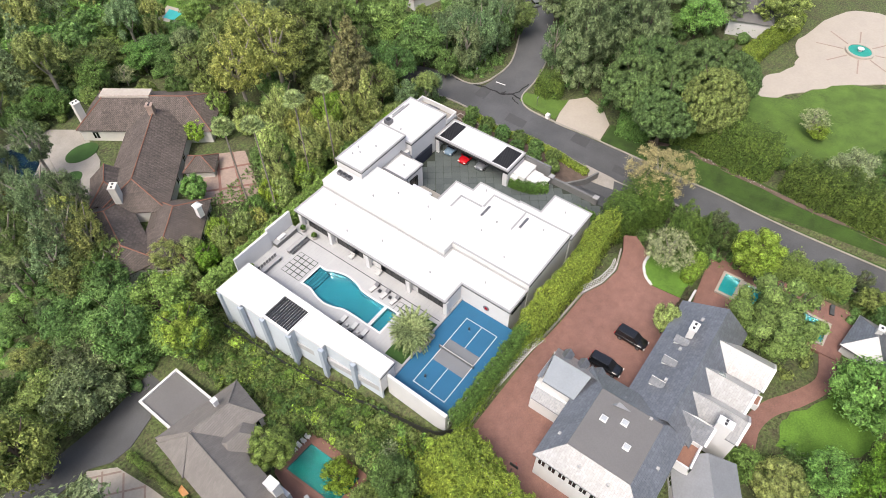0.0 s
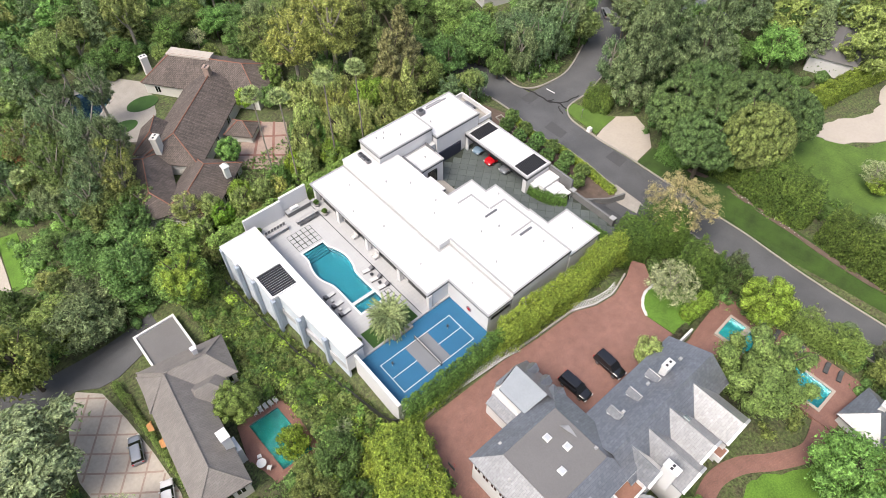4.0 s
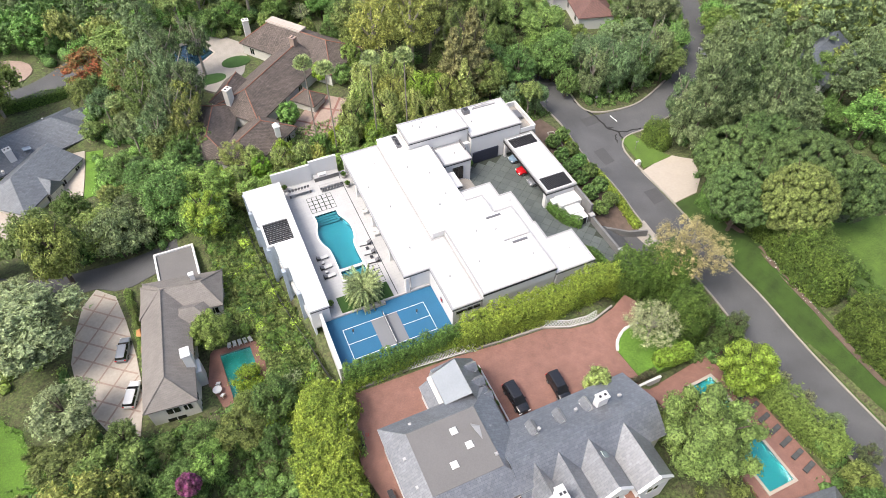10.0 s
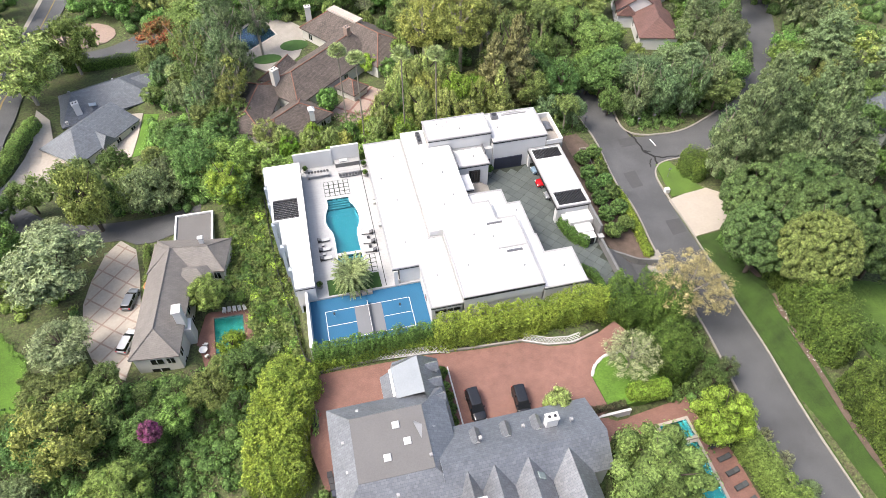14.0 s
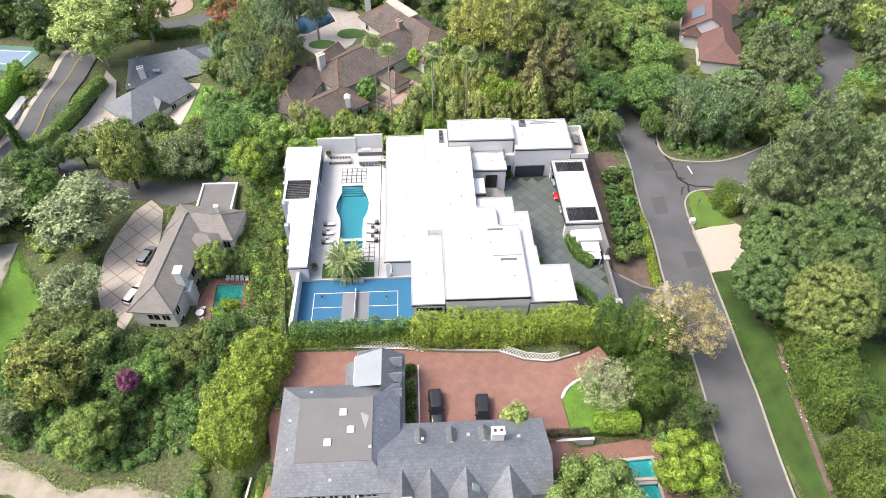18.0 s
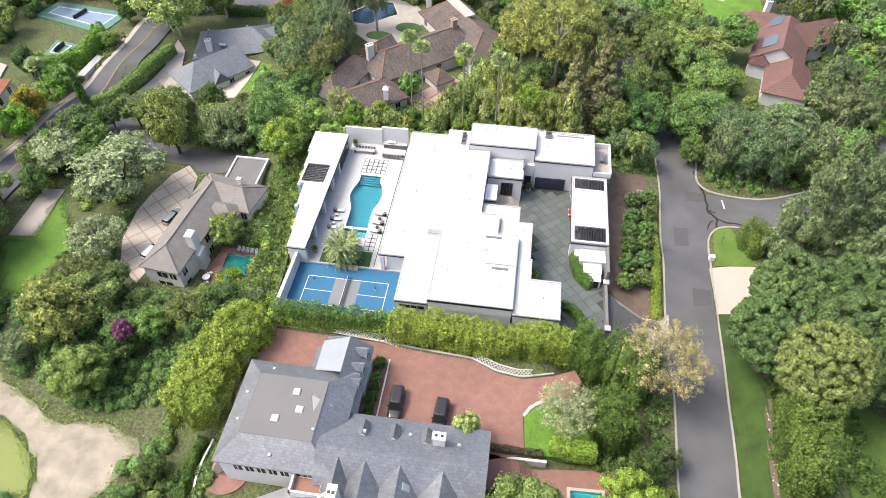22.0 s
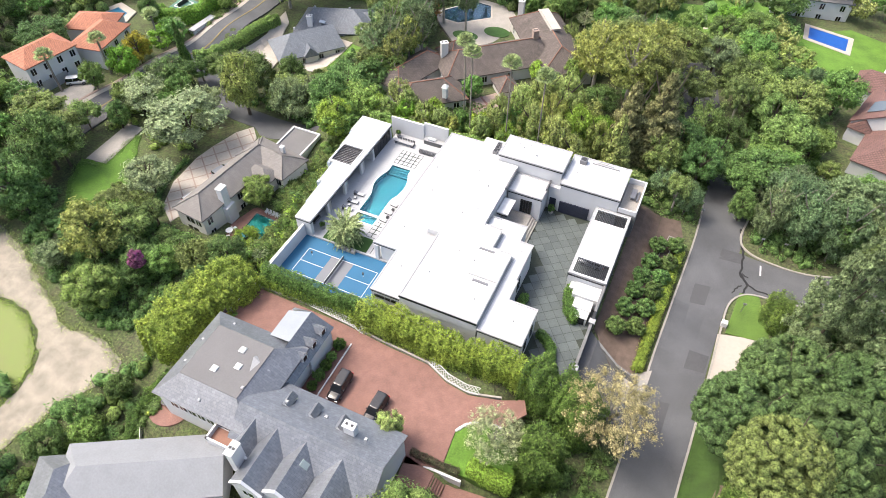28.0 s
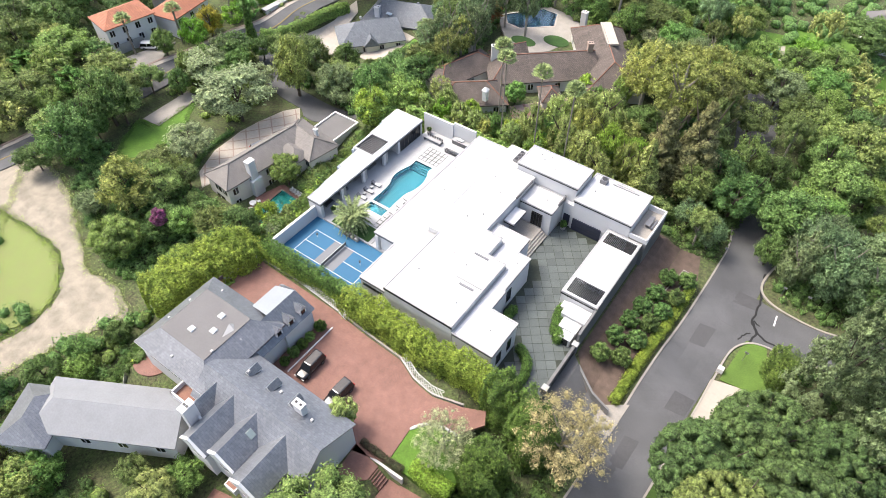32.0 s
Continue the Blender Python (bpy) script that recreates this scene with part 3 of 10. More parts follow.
# red brick forecourt of the slate house
draped("brick_forecourt", [(-3.4, -4.6), (14, -5.0), (22, -5.8), (28.5, -6.1), (32.2, -7.7), (36, -8.2), (40.5, -7.0), (43.5, -5.6), (44.5, -7.5), (42, -11), (39.2, -11.2), (36.4, -13.6), (36.9, -19.6), (32, -21), (14, -21), (-3, -22), (-4.4, -16)],
       M["redbrick"], "red brick paved forecourt with tyre marks", "driveway", 0.1, 2, flat=-0.3)
bt = obj("brick_terrace", *prism([(38, -20.6), (50.5, -19.2), (51.5, -30), (52, -42.5), (41.6, -42.5), (41.3, -26), (38, -25.5)], -4.2, -2.1, [[(43.3, -39.4), (47.4, -39.4), (47.4, -26.0), (43.3, -26.0)], [(43.2, -25.2), (47.4, -25.2), (47.3, -22.7), (43.2, -22.9)]]), M["redbrick"])
tagged(bt, "red brick terrace round a swimming pool", "terrace", kind="structure")
draped("brick_path", [(31.9, -19.9), (34.6, -20.4), (36.3, -20.6), (36.3, -22.8), (34.4, -24.6), (32.3, -24.8)], M["redbrick"], "red brick landing above the garden steps", "path", 0.1, 1.2, flat=-0.3)
ribbon("brick_path", [(42.8, -40.6), (37, -41.8), (32, -39.6), (28, -36.8), (24, -35.6), (20, -36.2)], 2.4, M["redbrick"], "curved red brick garden path", "path", 0.12)
draped("lawn", [(36.5, -13.7), (39.3, -11.3), (42, -11.1), (46, -15), (46, -19), (37.0, -19.5)], M["lawn"], "small wedge of mown lawn", "lawn", 0.1, 1.5, flat=-0.32, thick=1.5)
draped("lawn", rounded([(23, -39.5), (28, -39.0), (33, -42.2), (38, -43.8), (41, -45), (38, -49), (31, -50), (25, -46)]), M["lawn"], "mown lawn behind the slate house", "lawn", 0.1, 3, thick=0.2)
draped("dirt_track", rounded([(-74, -15), (-72, -9), (-60, -9.5), (-50, -13), (-45, -15.5), (-38, -18.5), (-32, -21.5), (-26, -20.5), (-18, -23), (-19, -28), (-22, -33), (-24, -40), (-27, -50), (-33, -50), (-31, -40), (-30, -32), (-32, -27), (-39, -22.2), (-46, -21.3), (-58, -22), (-74, -24)]), M["dirt"], "pale sandy dirt track with wheel ruts", "track", 0.12, 2, thick=0.2)
draped("lawn", rounded([(-55.8, 12.6), (-56.6, 22.8), (-55.2, 22.4), (-52, 17.4), (-48.2, 12.8), (-44.3, 2.5), (-48, 0), (-53.8, -0.8), (-61, 10), (-60.8, 12.2)]), M["lawn"], "bright mown lawn among trees", "lawn", 0.12, 2.5, thick=0.2)
draped("lawn", rounded([(-58, -22.6), (-46, -21.9), (-39, -22.8), (-32.5, -27.6), (-31, -32), (-34, -38), (-50, -36), (-60, -30)]), M["rough"], "patch of rough grass beside the track", "lawn", 0.12, 2.5, thick=0.2)
draped("pavement", [(-61.3, 25.2), (-57, 25.4), (-55.8, 12.8), (-60.8, 12.3)], M["kerb"], "grey concrete pad on the lawn", "pavement", 0.16, 2.5, thick=0.2)
draped("driveway", [(-38, 41.5), (-25, 41.4), (-25.4, 36), (-30, 34.8), (-33, 35.2), (-37, 38)], M["asphalt"], "grey asphalt court beside the lower house", "driveway", 0.13, 1.5, thick=0.2)
FC = [(-30.8, 12), (-31.2, 20), (-32, 28), (-33, 34), (-36, 37), (-38.5, 34), (-40.3, 28), (-41, 23), (-40, 15), (-36.5, 8), (-32, 5)]
draped("paved_forecourt", FC, M["concrete"], "cream paved forecourt with a grid of joints", "driveway", 0.12, 2, thick=0.2)
for k in range(-7, 8):
    for sgn in (1, -1):
        a = radians(52 if sgn > 0 else -40)
        line = [(-35.5 + 2.9 * k * math.sin(a) + u * math.cos(a), 20 - 2.9 * k * math.cos(a) + u * math.sin(a)) for u in np.arange(-22, 22, 0.5)]
        line = [q for q in line if bool(inside(FC, *q))]
        if len(line) > 4:
            ribbon("paving_joint", [line[0], line[len(line) // 2], line[-1]], 0.28, M["pinkconc"], "brown joint in the cream paving", "paving joint", 0.14, n=6)


# ---- white flat-roofed house ----
house = thing("house", "sprawling white flat-roofed modern house", "house")


def volume(poly, z0, z1, parent=house, wall=M["stucco"], cap=0.3):
    part("wall", prism(inset(poly, 0.14), z0, z1 - 0.55), wall, parent)
    part("fascia", prism(inset(poly, 0.05), z1 - 0.55, z1 - 0.28), M["fascia"], parent, "black metal fascia")
    inner = inset(poly, cap)
    part("coping", prism(poly, z1 - 0.28, z1, [inner]), M["cap"], parent, "pale grey coping")
    return part("roof", prism(inset(poly, cap - 0.01), z1 - 0.28, z1 - 0.1), M["membrane"], parent, "bright white roof membrane")


R1 = [(11.34, 8.77), (15.65, 8.77), (15.65, 0.0), (20.72, 0.0), (20.72, 14.27), (18.56, 14.27), (18.56, 40.42), (11.34, 40.42)]
R2 = [(20.76, -0.05), (33.5, -0.05), (33.5, 14.9), (30.1, 14.9), (30.1, 19.3), (26.9, 19.3), (26.9, 35.17), (22.9, 35.17), (22.9, 40.6), (18.6, 40.6), (18.6, 14.3), (20.76, 14.3)]
R3 = [(33.54, -0.2), (40.65, -0.2), (40.65, 7.05), (36.0, 7.05), (36.0, 11.1), (35.7, 11.1), (35.7, 19.1), (33.4, 19.1), (33.4, 22.7), (26.94, 22.7), (26.94, 19.34), (30.14, 19.34), (30.14, 14.94), (33.54, 14.94)]
# the west wing stands back under its eaves
part("wall", prism([(12.6, 9.0), (15.79, 9.0), (15.79, 0.14), (20.6, 0.14), (20.6, 40.2), (12.6, 40.2)], -2.4, 3.6), M["stucco"], house)
part("soffit", prism(inset(R1, 0.12), 3.6, 3.68), M["stucco"], house)
part("fascia", prism(inset(R1, 0.05), 3.65, 3.93), M["fascia"], house, "black metal fascia")
part("coping", prism(R1, 3.93, 4.2, [inset(R1, 0.3)]), M["cap"], house, "pale grey coping")
part("roof", prism(inset(R1, 0.29), 3.93, 4.1), M["membrane"], house, "bright white roof membrane")
part("wall", prism(inset(R2, 0.06), 3.0, 5.1), M["membrane"], house)
part("coping", prism(R2, 5.07, 5.35, [inset(R2, 0.22)]), M["membrane"], house)
part("roof", prism(inset(R2, 0.21), 5.07, 5.25), M["membrane"], house, "bright white roof membrane")
for b in (box(20.74, 33.52, -0.08, 0.22, 5.2, 5.36), box(33.22, 33.52, 0.2, 14.92, 5.2, 5.36), box(30.1, 33.3, 14.62, 14.92, 5.2, 5.36), box(29.84, 30.12, 14.9, 19.32, 5.2, 5.36), box(26.9, 30.0, 19.04, 19.32, 5.2, 5.36), box(20.74, 21.0, 0.2, 14.3, 5.2, 5.36)):
    part("coping_strip", b, M["cap"], house, "pale grey coping")
part("fascia", box(20.72, 33.54, -0.1, 0.0, 4.8, 5.18), M["fascia"], house, "black metal fascia")
part("wall", prism([(20.9, 0.1), (33.4, 0.1), (33.4, 14.7), (26.8, 19), (26.8, 35), (20.9, 35)], -2.4, 3.2), M["stucco"], house)
volume(R3, -2.4, 4.15)
volume([(22.93, 35.2), (35.15, 35.2), (35.15, 41.31), (22.93, 41.31)], -2.4, 6.9)
volume([(35.19, 34.1), (46.0, 34.1), (46.0, 42.94), (35.19, 42.94)], -2.4, 5.25)
volume([(26.94, 30.0), (33.4, 30.0), (33.4, 35.16), (26.94, 35.16)], -2.4, 4.0)
part("wall", box(33.35, 35.25, 34.6, 36, -2.4, 3.4), M["stucco"], house)
part("door", box(33.7, 34.9, 34.5, 34.62, -1.55, 0.9), M["navy"], house, "dark navy side door")
# roof terrace at the north-east corner
part("terrace_floor", box(46.0, 49.15, 34.15, 42.4, -4.5, 2.7), M["kerb"], house, "pale grey terrace floor")
for b in (box(48.95, 49.2, 34.1, 42.5, 2.7, 3.8), box(46.0, 48.95, 42.25, 42.5, 2.7, 3.8), box(46.0, 48.95, 34.1, 34.35, 2.7, 3.6)):
    part("parapet", b, M["stucco"], house)
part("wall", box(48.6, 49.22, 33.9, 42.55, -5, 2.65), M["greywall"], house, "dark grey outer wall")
# front door side
part("canopy", join(box(27.0, 29.05, 24.7, 28.7, 2.95, 3.25)), M["membrane"], house, "white entrance canopy")
part("canopy_edge", box(27.02, 29.03, 24.66, 28.72, 2.7, 2.95), M["fascia"], house)
for k in range(4):
    part("step", box(27, 33.2 - 0.4 * k, 22.8, 29.9, -1.6 + 0.0, -1.3 + 0.3 * k), M["kerb"], house, "pale grey stone entrance step")


def window(parent, x0, x1, y0, y1, z0, z1, bars=1, out=0.06):
    """A framed pane in an upright wall; it runs along x or along y."""
    w = part("window", box(x0, x1, y0, y1, z0, z1), M["glass"], parent, "dark glass window")
    along = x1 - x0 > y1 - y0
    for k in range(bars + 2):
        t = k / (bars + 1)
        if along:
            c = x0 + (x1 - x0) * t
            part("frame", box(c - 0.05, c + 0.05, y0 - 0.04, y1 + 0.04, z0, z1), M["frame"], w)
        else:
            c = y0 + (y1 - y0) * t
            part("frame", box(x0 - 0.04, x1 + 0.04, c - 0.05, c + 0.05, z0, z1), M["frame"], w)
    part("frame", box(x0 - 0.05, x1 + 0.05, y0 - 0.05, y1 + 0.05, z1 - 0.08, z1), M["frame"], w)
    return w


window(house, 29.6, 31.6, 29.95, 30.1, -0.3, 2.6, 3)
gd = part("garage_door", box(35.7, 41.2, 33.98, 34.2, -1.55, 1.1), M["navy"], house, "dark navy sectional garage door")
for k in range(1, 4):
    part("panel_joint", box(35.75, 41.15, 33.96, 33.99, -1.55 + 0.66 * k - 0.02, -1.55 + 0.66 * k), M["fascia"], gd)
for y0, y1 in ((9.8, 14.8), (17.6, 22.4), (26.5, 32), (33.5, 38.6)):
    window(house, 12.5, 12.66, y0, y1, 0.35, 3.1, 4)
for y in (9.0, 16.2, 24.6, 32.8, 39.6):
    part("pillar", box(11.6, 12.2, y - 0.35, y + 0.35, 0.3, 3.62), M["stucco"], house, "white square pillar")
window(house, 16.4, 18.0, 0.02, 0.16, 2.6, 3.1, 0)
window(house, 18.3, 19.0, 0.02, 0.16, 2.6, 3.1, 0)
window(house, 19.3, 20.2, 0.02, 0.16, 2.6, 3.1, 0)
window(house, 35.5, 35.62, 12.2, 13.4, -0.4, 2.4, 0)
window(house, 35.5, 35.62, 8.2, 9.2, 0.2, 2.2, 0)
window(house, 40.42, 40.56, 1.4, 2.6, -0.2, 2.3, 0)
window(house, 40.42, 40.56, 4.4, 5.4, -0.2, 2.3, 0)
part("wall", box(8.4, 8.9, 40.4, 40.7, 0, 0.5), M["stucco"], house)
# roof fittings
for x, y, z, w, d in ((29.5, 13.9, 5.25, 2.6, 0.35), (31.0, 7.4, 5.25, 2.6, 0.4)):
    part("skylight", join(box(x - w / 2, x + w / 2, y - d / 2, y + d / 2, z, z + 0.16)), M["greymetal"], house, "long grey slot skylight")
part("roof_ridge", box(28.6, 33.2, 8.2, 8.45, 5.25, 5.42), M["cap"], house)
part("roof_ridge", box(26.9, 27.15, 28.5, 33.9, 5.2, 5.7), M["greymetal"], house)
part("roof_ridge", box(33.15, 33.4, 32.5, 35.1, 3.9, 4.5), M["greymetal"], house)
for x, y, z in ((14.5, 14, 4.1), (15, 24, 4.1), (22.5, 20, 5.25), (24, 28, 5.25), (21, 31, 5.25), (25.5, 12, 5.25), (31.5, 4, 5.25), (23, 6, 5.25), (28.5, 11, 5.25), (38, 3.5, 4.05), (34.4, 17, 4.05), (18, 6, 4.1), (31, 32.5, 3.9),
                (25.6, 39.6, 6.8), (26.6, 38.7, 6.8), (29.5, 37.5, 6.8), (27.5, 39.9, 6.8), (37.2, 38.2, 5.15), (24.5, 22, 5.25), (13.2, 30, 4.1), (16.4, 35.5, 4.1)):
    part("roof_vent", join(tube([(x, y, z), (x, y, z + 0.3)], [0.09, 0.09], 6), tube([(x, y, z + 0.3), (x, y, z + 0.36)], [0.16, 0.16], 6)), M["cap"], house, "small pipe vent")
for k, (x, y, z) in enumerate(((21.7, 37.0, 5.25), (21.7, 38.1, 5.25), (21.7, 39.2, 5.25), (37.4, 41.3, 5.15))):
    u = thing("air_conditioner", "grey metal air conditioning unit with a round fan", "air conditioner", (x, y, z), "rooftop air conditioners")
    s = 0.42 if k < 3 else 0.62
    part("casing", bbox(-s, s, -s, s, 0, s * 1.4), M["greymetal"], u)
    part("fan_grille", tube([(0, 0, s * 1.4), (0, 0, s * 1.4 + 0.05)], [s * 0.75] * 2, 14), M["slat"], u, "round dark fan grille")
pipe = thing("roof_pipe", "grey duct run along the white roof", "pipe", (39.0, 41.6, 5.15))
part("duct", box(0, 5, 0, 0.25, 0.05, 0.3), M["cap"], pipe)
part("duct", box(0.5, 4, 0.45, 0.6, 0.05, 0.25), M["cap"], pipe)

# ---- poolside pavilion ----
pav = thing("pavilion", "long white open-fronted poolside pavilion", "pavilion")
PAV = [(-7.35, 38.31), (-7.25, 33.2), (-6.85, 33.2), (-6.75, 29.0), (-6.5, 29.0), (-6.45, 23.8), (-5.35, 23.8), (-5.1, 18.4), (-4.45, 18.4), (-4.2, 13.2), (-4.0, 13.2), (-3.85, 8.6), (-0.78, 8.6), (-0.78, 38.31)]
SLOT = [(-6.1, 24.1), (-1.9, 24.1), (-1.9, 29.0), (-6.1, 29.0)]
part("roof", prism(inset(PAV, 0.1), 3.4, 3.72, [SLOT]), M["membrane"], pav, "bright white roof membrane")
part("coping", prism(PAV, 3.45, 3.83, [inset(PAV, 0.12)]), M["stucco"], pav)
part("coping", prism([(-6.3, 23.9), (-1.7, 23.9), (-1.7, 29.2), (-6.3, 29.2)], 3.4, 3.9, [SLOT]), M["stucco"], pav)
part("fascia", box(-0.84, -0.74, 8.58, 38.3, 3.25, 3.45), M["fascia"], pav, "black metal fascia")
part("fascia", box(-3.85, -0.74, 8.56, 8.62, 3.25, 3.45), M["fascia"], pav, "black metal fascia")
part("panel", box(-6.1, -1.9, 24.1, 29.0, 3.1, 3.2), M["membrane"], pav, "white panel under the slats")
for k in range(11):
    y = 24.35 + k * 0.44
    part("slat", box(-6.1, -1.9, y, y + 0.2, 3.5, 3.7), M["slat"], pav)
WW = inset(PAV, 0.1)
west_line = inset(PAV, 0.12)
west_line = [q for q in west_line if q[0] < -3.5]
west_line = west_line if west_line[0][1] > west_line[-1][1] else west_line[::-1]
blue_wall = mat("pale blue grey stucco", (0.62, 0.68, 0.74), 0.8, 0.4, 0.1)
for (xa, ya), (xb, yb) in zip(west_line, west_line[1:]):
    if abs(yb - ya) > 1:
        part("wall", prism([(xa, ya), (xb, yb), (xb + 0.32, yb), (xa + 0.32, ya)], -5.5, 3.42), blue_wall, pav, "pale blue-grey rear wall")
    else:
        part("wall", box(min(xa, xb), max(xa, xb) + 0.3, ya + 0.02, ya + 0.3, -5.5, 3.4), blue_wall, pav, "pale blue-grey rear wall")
# pilasters: wall stucco darkened, their shading is put into the colour
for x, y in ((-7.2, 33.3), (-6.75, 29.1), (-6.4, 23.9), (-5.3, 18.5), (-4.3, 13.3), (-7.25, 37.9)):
    part("pilaster", box(x - 0.3, x + 0.3, y - 0.4, y + 0.4, -5.5, 3.3), mat("grey blue stucco with shading", (0.4, 0.46, 0.53), 0.8, 0.4, 0.1), pav, "pilaster with shading in its grey-blue")
part("wall", box(-7.2, -0.9, 37.9, 38.2, -1, 3.42), M["stucco"], pav)
part("wall", box(-3.8, -0.9, 8.65, 8.9, -0.5, 3.42), M["stucco"], pav)
part("wall", box(-6.3, -0.9, 30.6, 30.9, 0.3, 3.42), M["stucco"], pav)
for y in (30.7, 26.3, 20.2, 14.3, 9.0):
    part("pillar", box(-1.35, -0.85, y - 0.3, y + 0.3, 0.3, 3.42), M["stucco"], pav, "white square pillar")
for y in (26.8, 20.7, 14.8):
    z = [(-1.1 + 0.14 * math.sin(i * 2.1), y + 0.08 * i) for i in range(9)]
    v = [(a, b, h) for h in (0.32, 3.2) for a, b in z]
    part("curtain", (v, [(i, i + 1, i + 10, i + 9) for i in range(8)]), M["cushion"], pav, "gathered white curtain")
window(pav, -1.15, -1.0, 31.2, 37.6, 0.32, 3.1, 4)
part("floor", prism([(-7.1, 38.1), (-3.7, 8.8), (-0.85, 8.8), (-0.85, 38.1)], -1.0, 0.29), M["deck"], pav)

# ---- walls round the lot ----
nw = obj("wall_north", *prism([(-1.9, 40.3), (5.3, 40.3), (5.3, 40.75), (-1.9, 40.6)], -3, 4.0), M["stucco"])
tagged(nw, "tall white garden wall", "wall", kind="structure")
nw2 = obj("wall_north_high", *box(5.3, 10.5, 40.55, 40.95, -3, 4.4), M["stucco"])
tagged(nw2, "tall white garden wall behind the grill", "wall", kind="structure")
cw = obj("wall_west", *prism([(-2.55, 8.6), (-2.15, 8.6), (-2.2, -1.75), (-2.75, -1.75)], -5, 2.6), M["stucco"])
tagged(cw, "white wall beside the blue court", "wall", kind="structure")
cws = obj("wall_south", *box(-2.2, 15.6, -1.9, -1.6, -3, 0.5), M["stucco"])
tagged(cws, "low white wall at the end of the court", "wall", kind="structure")
fence = thing("fence", "dark weathered board fence on the bank", "fence")
pts = smooth_path([(-8.6, 38), (-8.0, 28), (-7.0, 18), (-5.4, 9), (-4.0, 0), (-2.5, -3.4)], 8)
for a, b in zip(pts[:-1], pts[1:]):
    zz = min(tz(*a), tz(*b))
    d = Vector(b - a).normalized() * 0.02
    part("board", ([(a[0], a[1], zz - 0.3), (b[0], b[1], zz - 0.3), (b[0], b[1], zz + 1.7), (a[0], a[1], zz + 1.7), (a[0] - 0.08, a[1], zz - 0.3), (b[0] - 0.08, b[1], zz - 0.3), (b[0] - 0.08, b[1], zz + 1.7), (a[0] - 0.08, a[1], zz + 1.7)],
                   [(0, 1, 2, 3), (7, 6, 5, 4), (3, 2, 6, 7), (0, 3, 7, 4), (1, 5, 6, 2)]), M["frame"], fence)

# ---- pool terrace ----
POOLP = smooth_path([(3.0, 31.0), (3.05, 29.2), (2.5, 27.4), (2.25, 25.6), (2.55, 24.0), (3.15, 22.4), (3.3, 20.5), (3.3, 17.5)], 6).tolist() + smooth_path([(7.35, 17.5), (7.25, 20), (7.35, 22.3), (7.9, 23.8), (8.15, 26.2), (7.6, 28.4), (7.05, 29.6), (7.0, 31.0)], 6).tolist()
POOLP = ccw([tuple(p) for p in POOLP])
SPA = [(3.3, 15.1), (7.4, 15.1), (7.4, 17.0), (3.3, 17.0)]
GRASS = [(1.0, 8.9), (9.55, 8.9), (9.45, 12.1), (0.95, 12.1)]
deck = obj("terrace", *prism([(-0.86, 40.4), (-0.86, 8.62), (15.8, 8.62), (15.8, 9.2), (12.7, 9.2), (12.7, 40.6)], -1.5, 0.3, [POOLP, SPA]), M["deck"])
tagged(deck, "pale stone pool terrace", "terrace", kind="structure")
dr = obj("drain_channel", *box(10.2, 10.32, 9, 40, 0.29, 0.304), M["fascia"])
tagged(dr, "narrow dark drain slot in the terrace", "drain", kind="structure")
pool = thing("swimming_pool", "curved turquoise swimming pool with steps and a small spa", "swimming pool")
for nm, poly, zb in (("basin", POOLP, -1.3), ("spa_basin", SPA, -0.7)):
    out = inset(poly, -0.02)
    part(nm, prism(out, zb - 0.2, zb), M["poolfloor"], pool)
    part("pool_wall", prism(inset(poly, -0.2), zb - 0.1, 0.26, [inset(poly, 0.0)]), M["poolfloor"], pool)
    part("water", prism(inset(poly, 0.004), zb + 0.02, 0.12), M["water"], pool, "clear blue water")
    part("coping", prism(inset(poly, -0.28), 0.29, 0.335, [inset(poly, 0.02)]), M["stucco"], pool, "white pool coping")
for k in range(4):
    part("pool_step", box(3.0, 7.05, 30.9 - 0.45 * (k + 1), 30.95, -1.3, -0.08 - 0.25 * k), M["poolfloor"], pool, "submerged pool step")
gr = obj("lawn_patch", *prism(GRASS, 0.25, 0.33), M["turf"])
tagged(gr, "rectangle of dark green artificial turf", "lawn", kind="structure")
for nm, x0, y0, nx, ny, sx, sy in (("tile_grid", 2.85, 31.75, 5, 4, 0.92, 1.01), ("tile_grid", 7.6, 12.4, 2, 4, 0.95, 0.95)):
    tg = obj(nm, *box(x0, x0 + nx * sx, y0, y0 + ny * sy, 0.28, 0.306), M["joint"])
    tagged(tg, "grid of pale stepping slabs with dark joints", "paving", kind="structure")
    for i in range(nx):
        for j in range(ny):
            part("slab", bbox(x0 + i * sx + 0.08, x0 + (i + 1) * sx - 0.08, y0 + j * sy + 0.08, y0 + (j + 1) * sy - 0.08, 0.3, 0.33, 0.01), M["deck"], tg)

# ---- blue court ----
court = obj("court", *box(-2.2, 15.75, -1.6, 8.6, -1.0, 0.0), M["courtblue"])
tagged(court, "blue and grey pickleball court", "sports court", kind="structure")
CX0, CX1, CY0, CY1 = 0.0, 13.41, 0.45, 6.1
part("kitchen", box(4.57, 8.84, CY0, CY1, -0.05, 0.004), M["courtgrey"], court, "grey no-volley zone")
for b in (box(CX0, CX1, CY1 - 0.09, CY1, 0, 0.009), box(CX0, CX1, CY0, CY0 + 0.09, 0, 0.009), box(CX0, CX0 + 0.09, CY0, CY1, 0, 0.008), box(CX1 - 0.09, CX1, CY0, CY1, 0, 0.008),
          box(CX0, 4.57, 3.2, 3.29, 0, 0.008), box(8.84, CX1, 3.2, 3.29, 0, 0.008)):
    part("line", b, M["line"], court, "white court line")
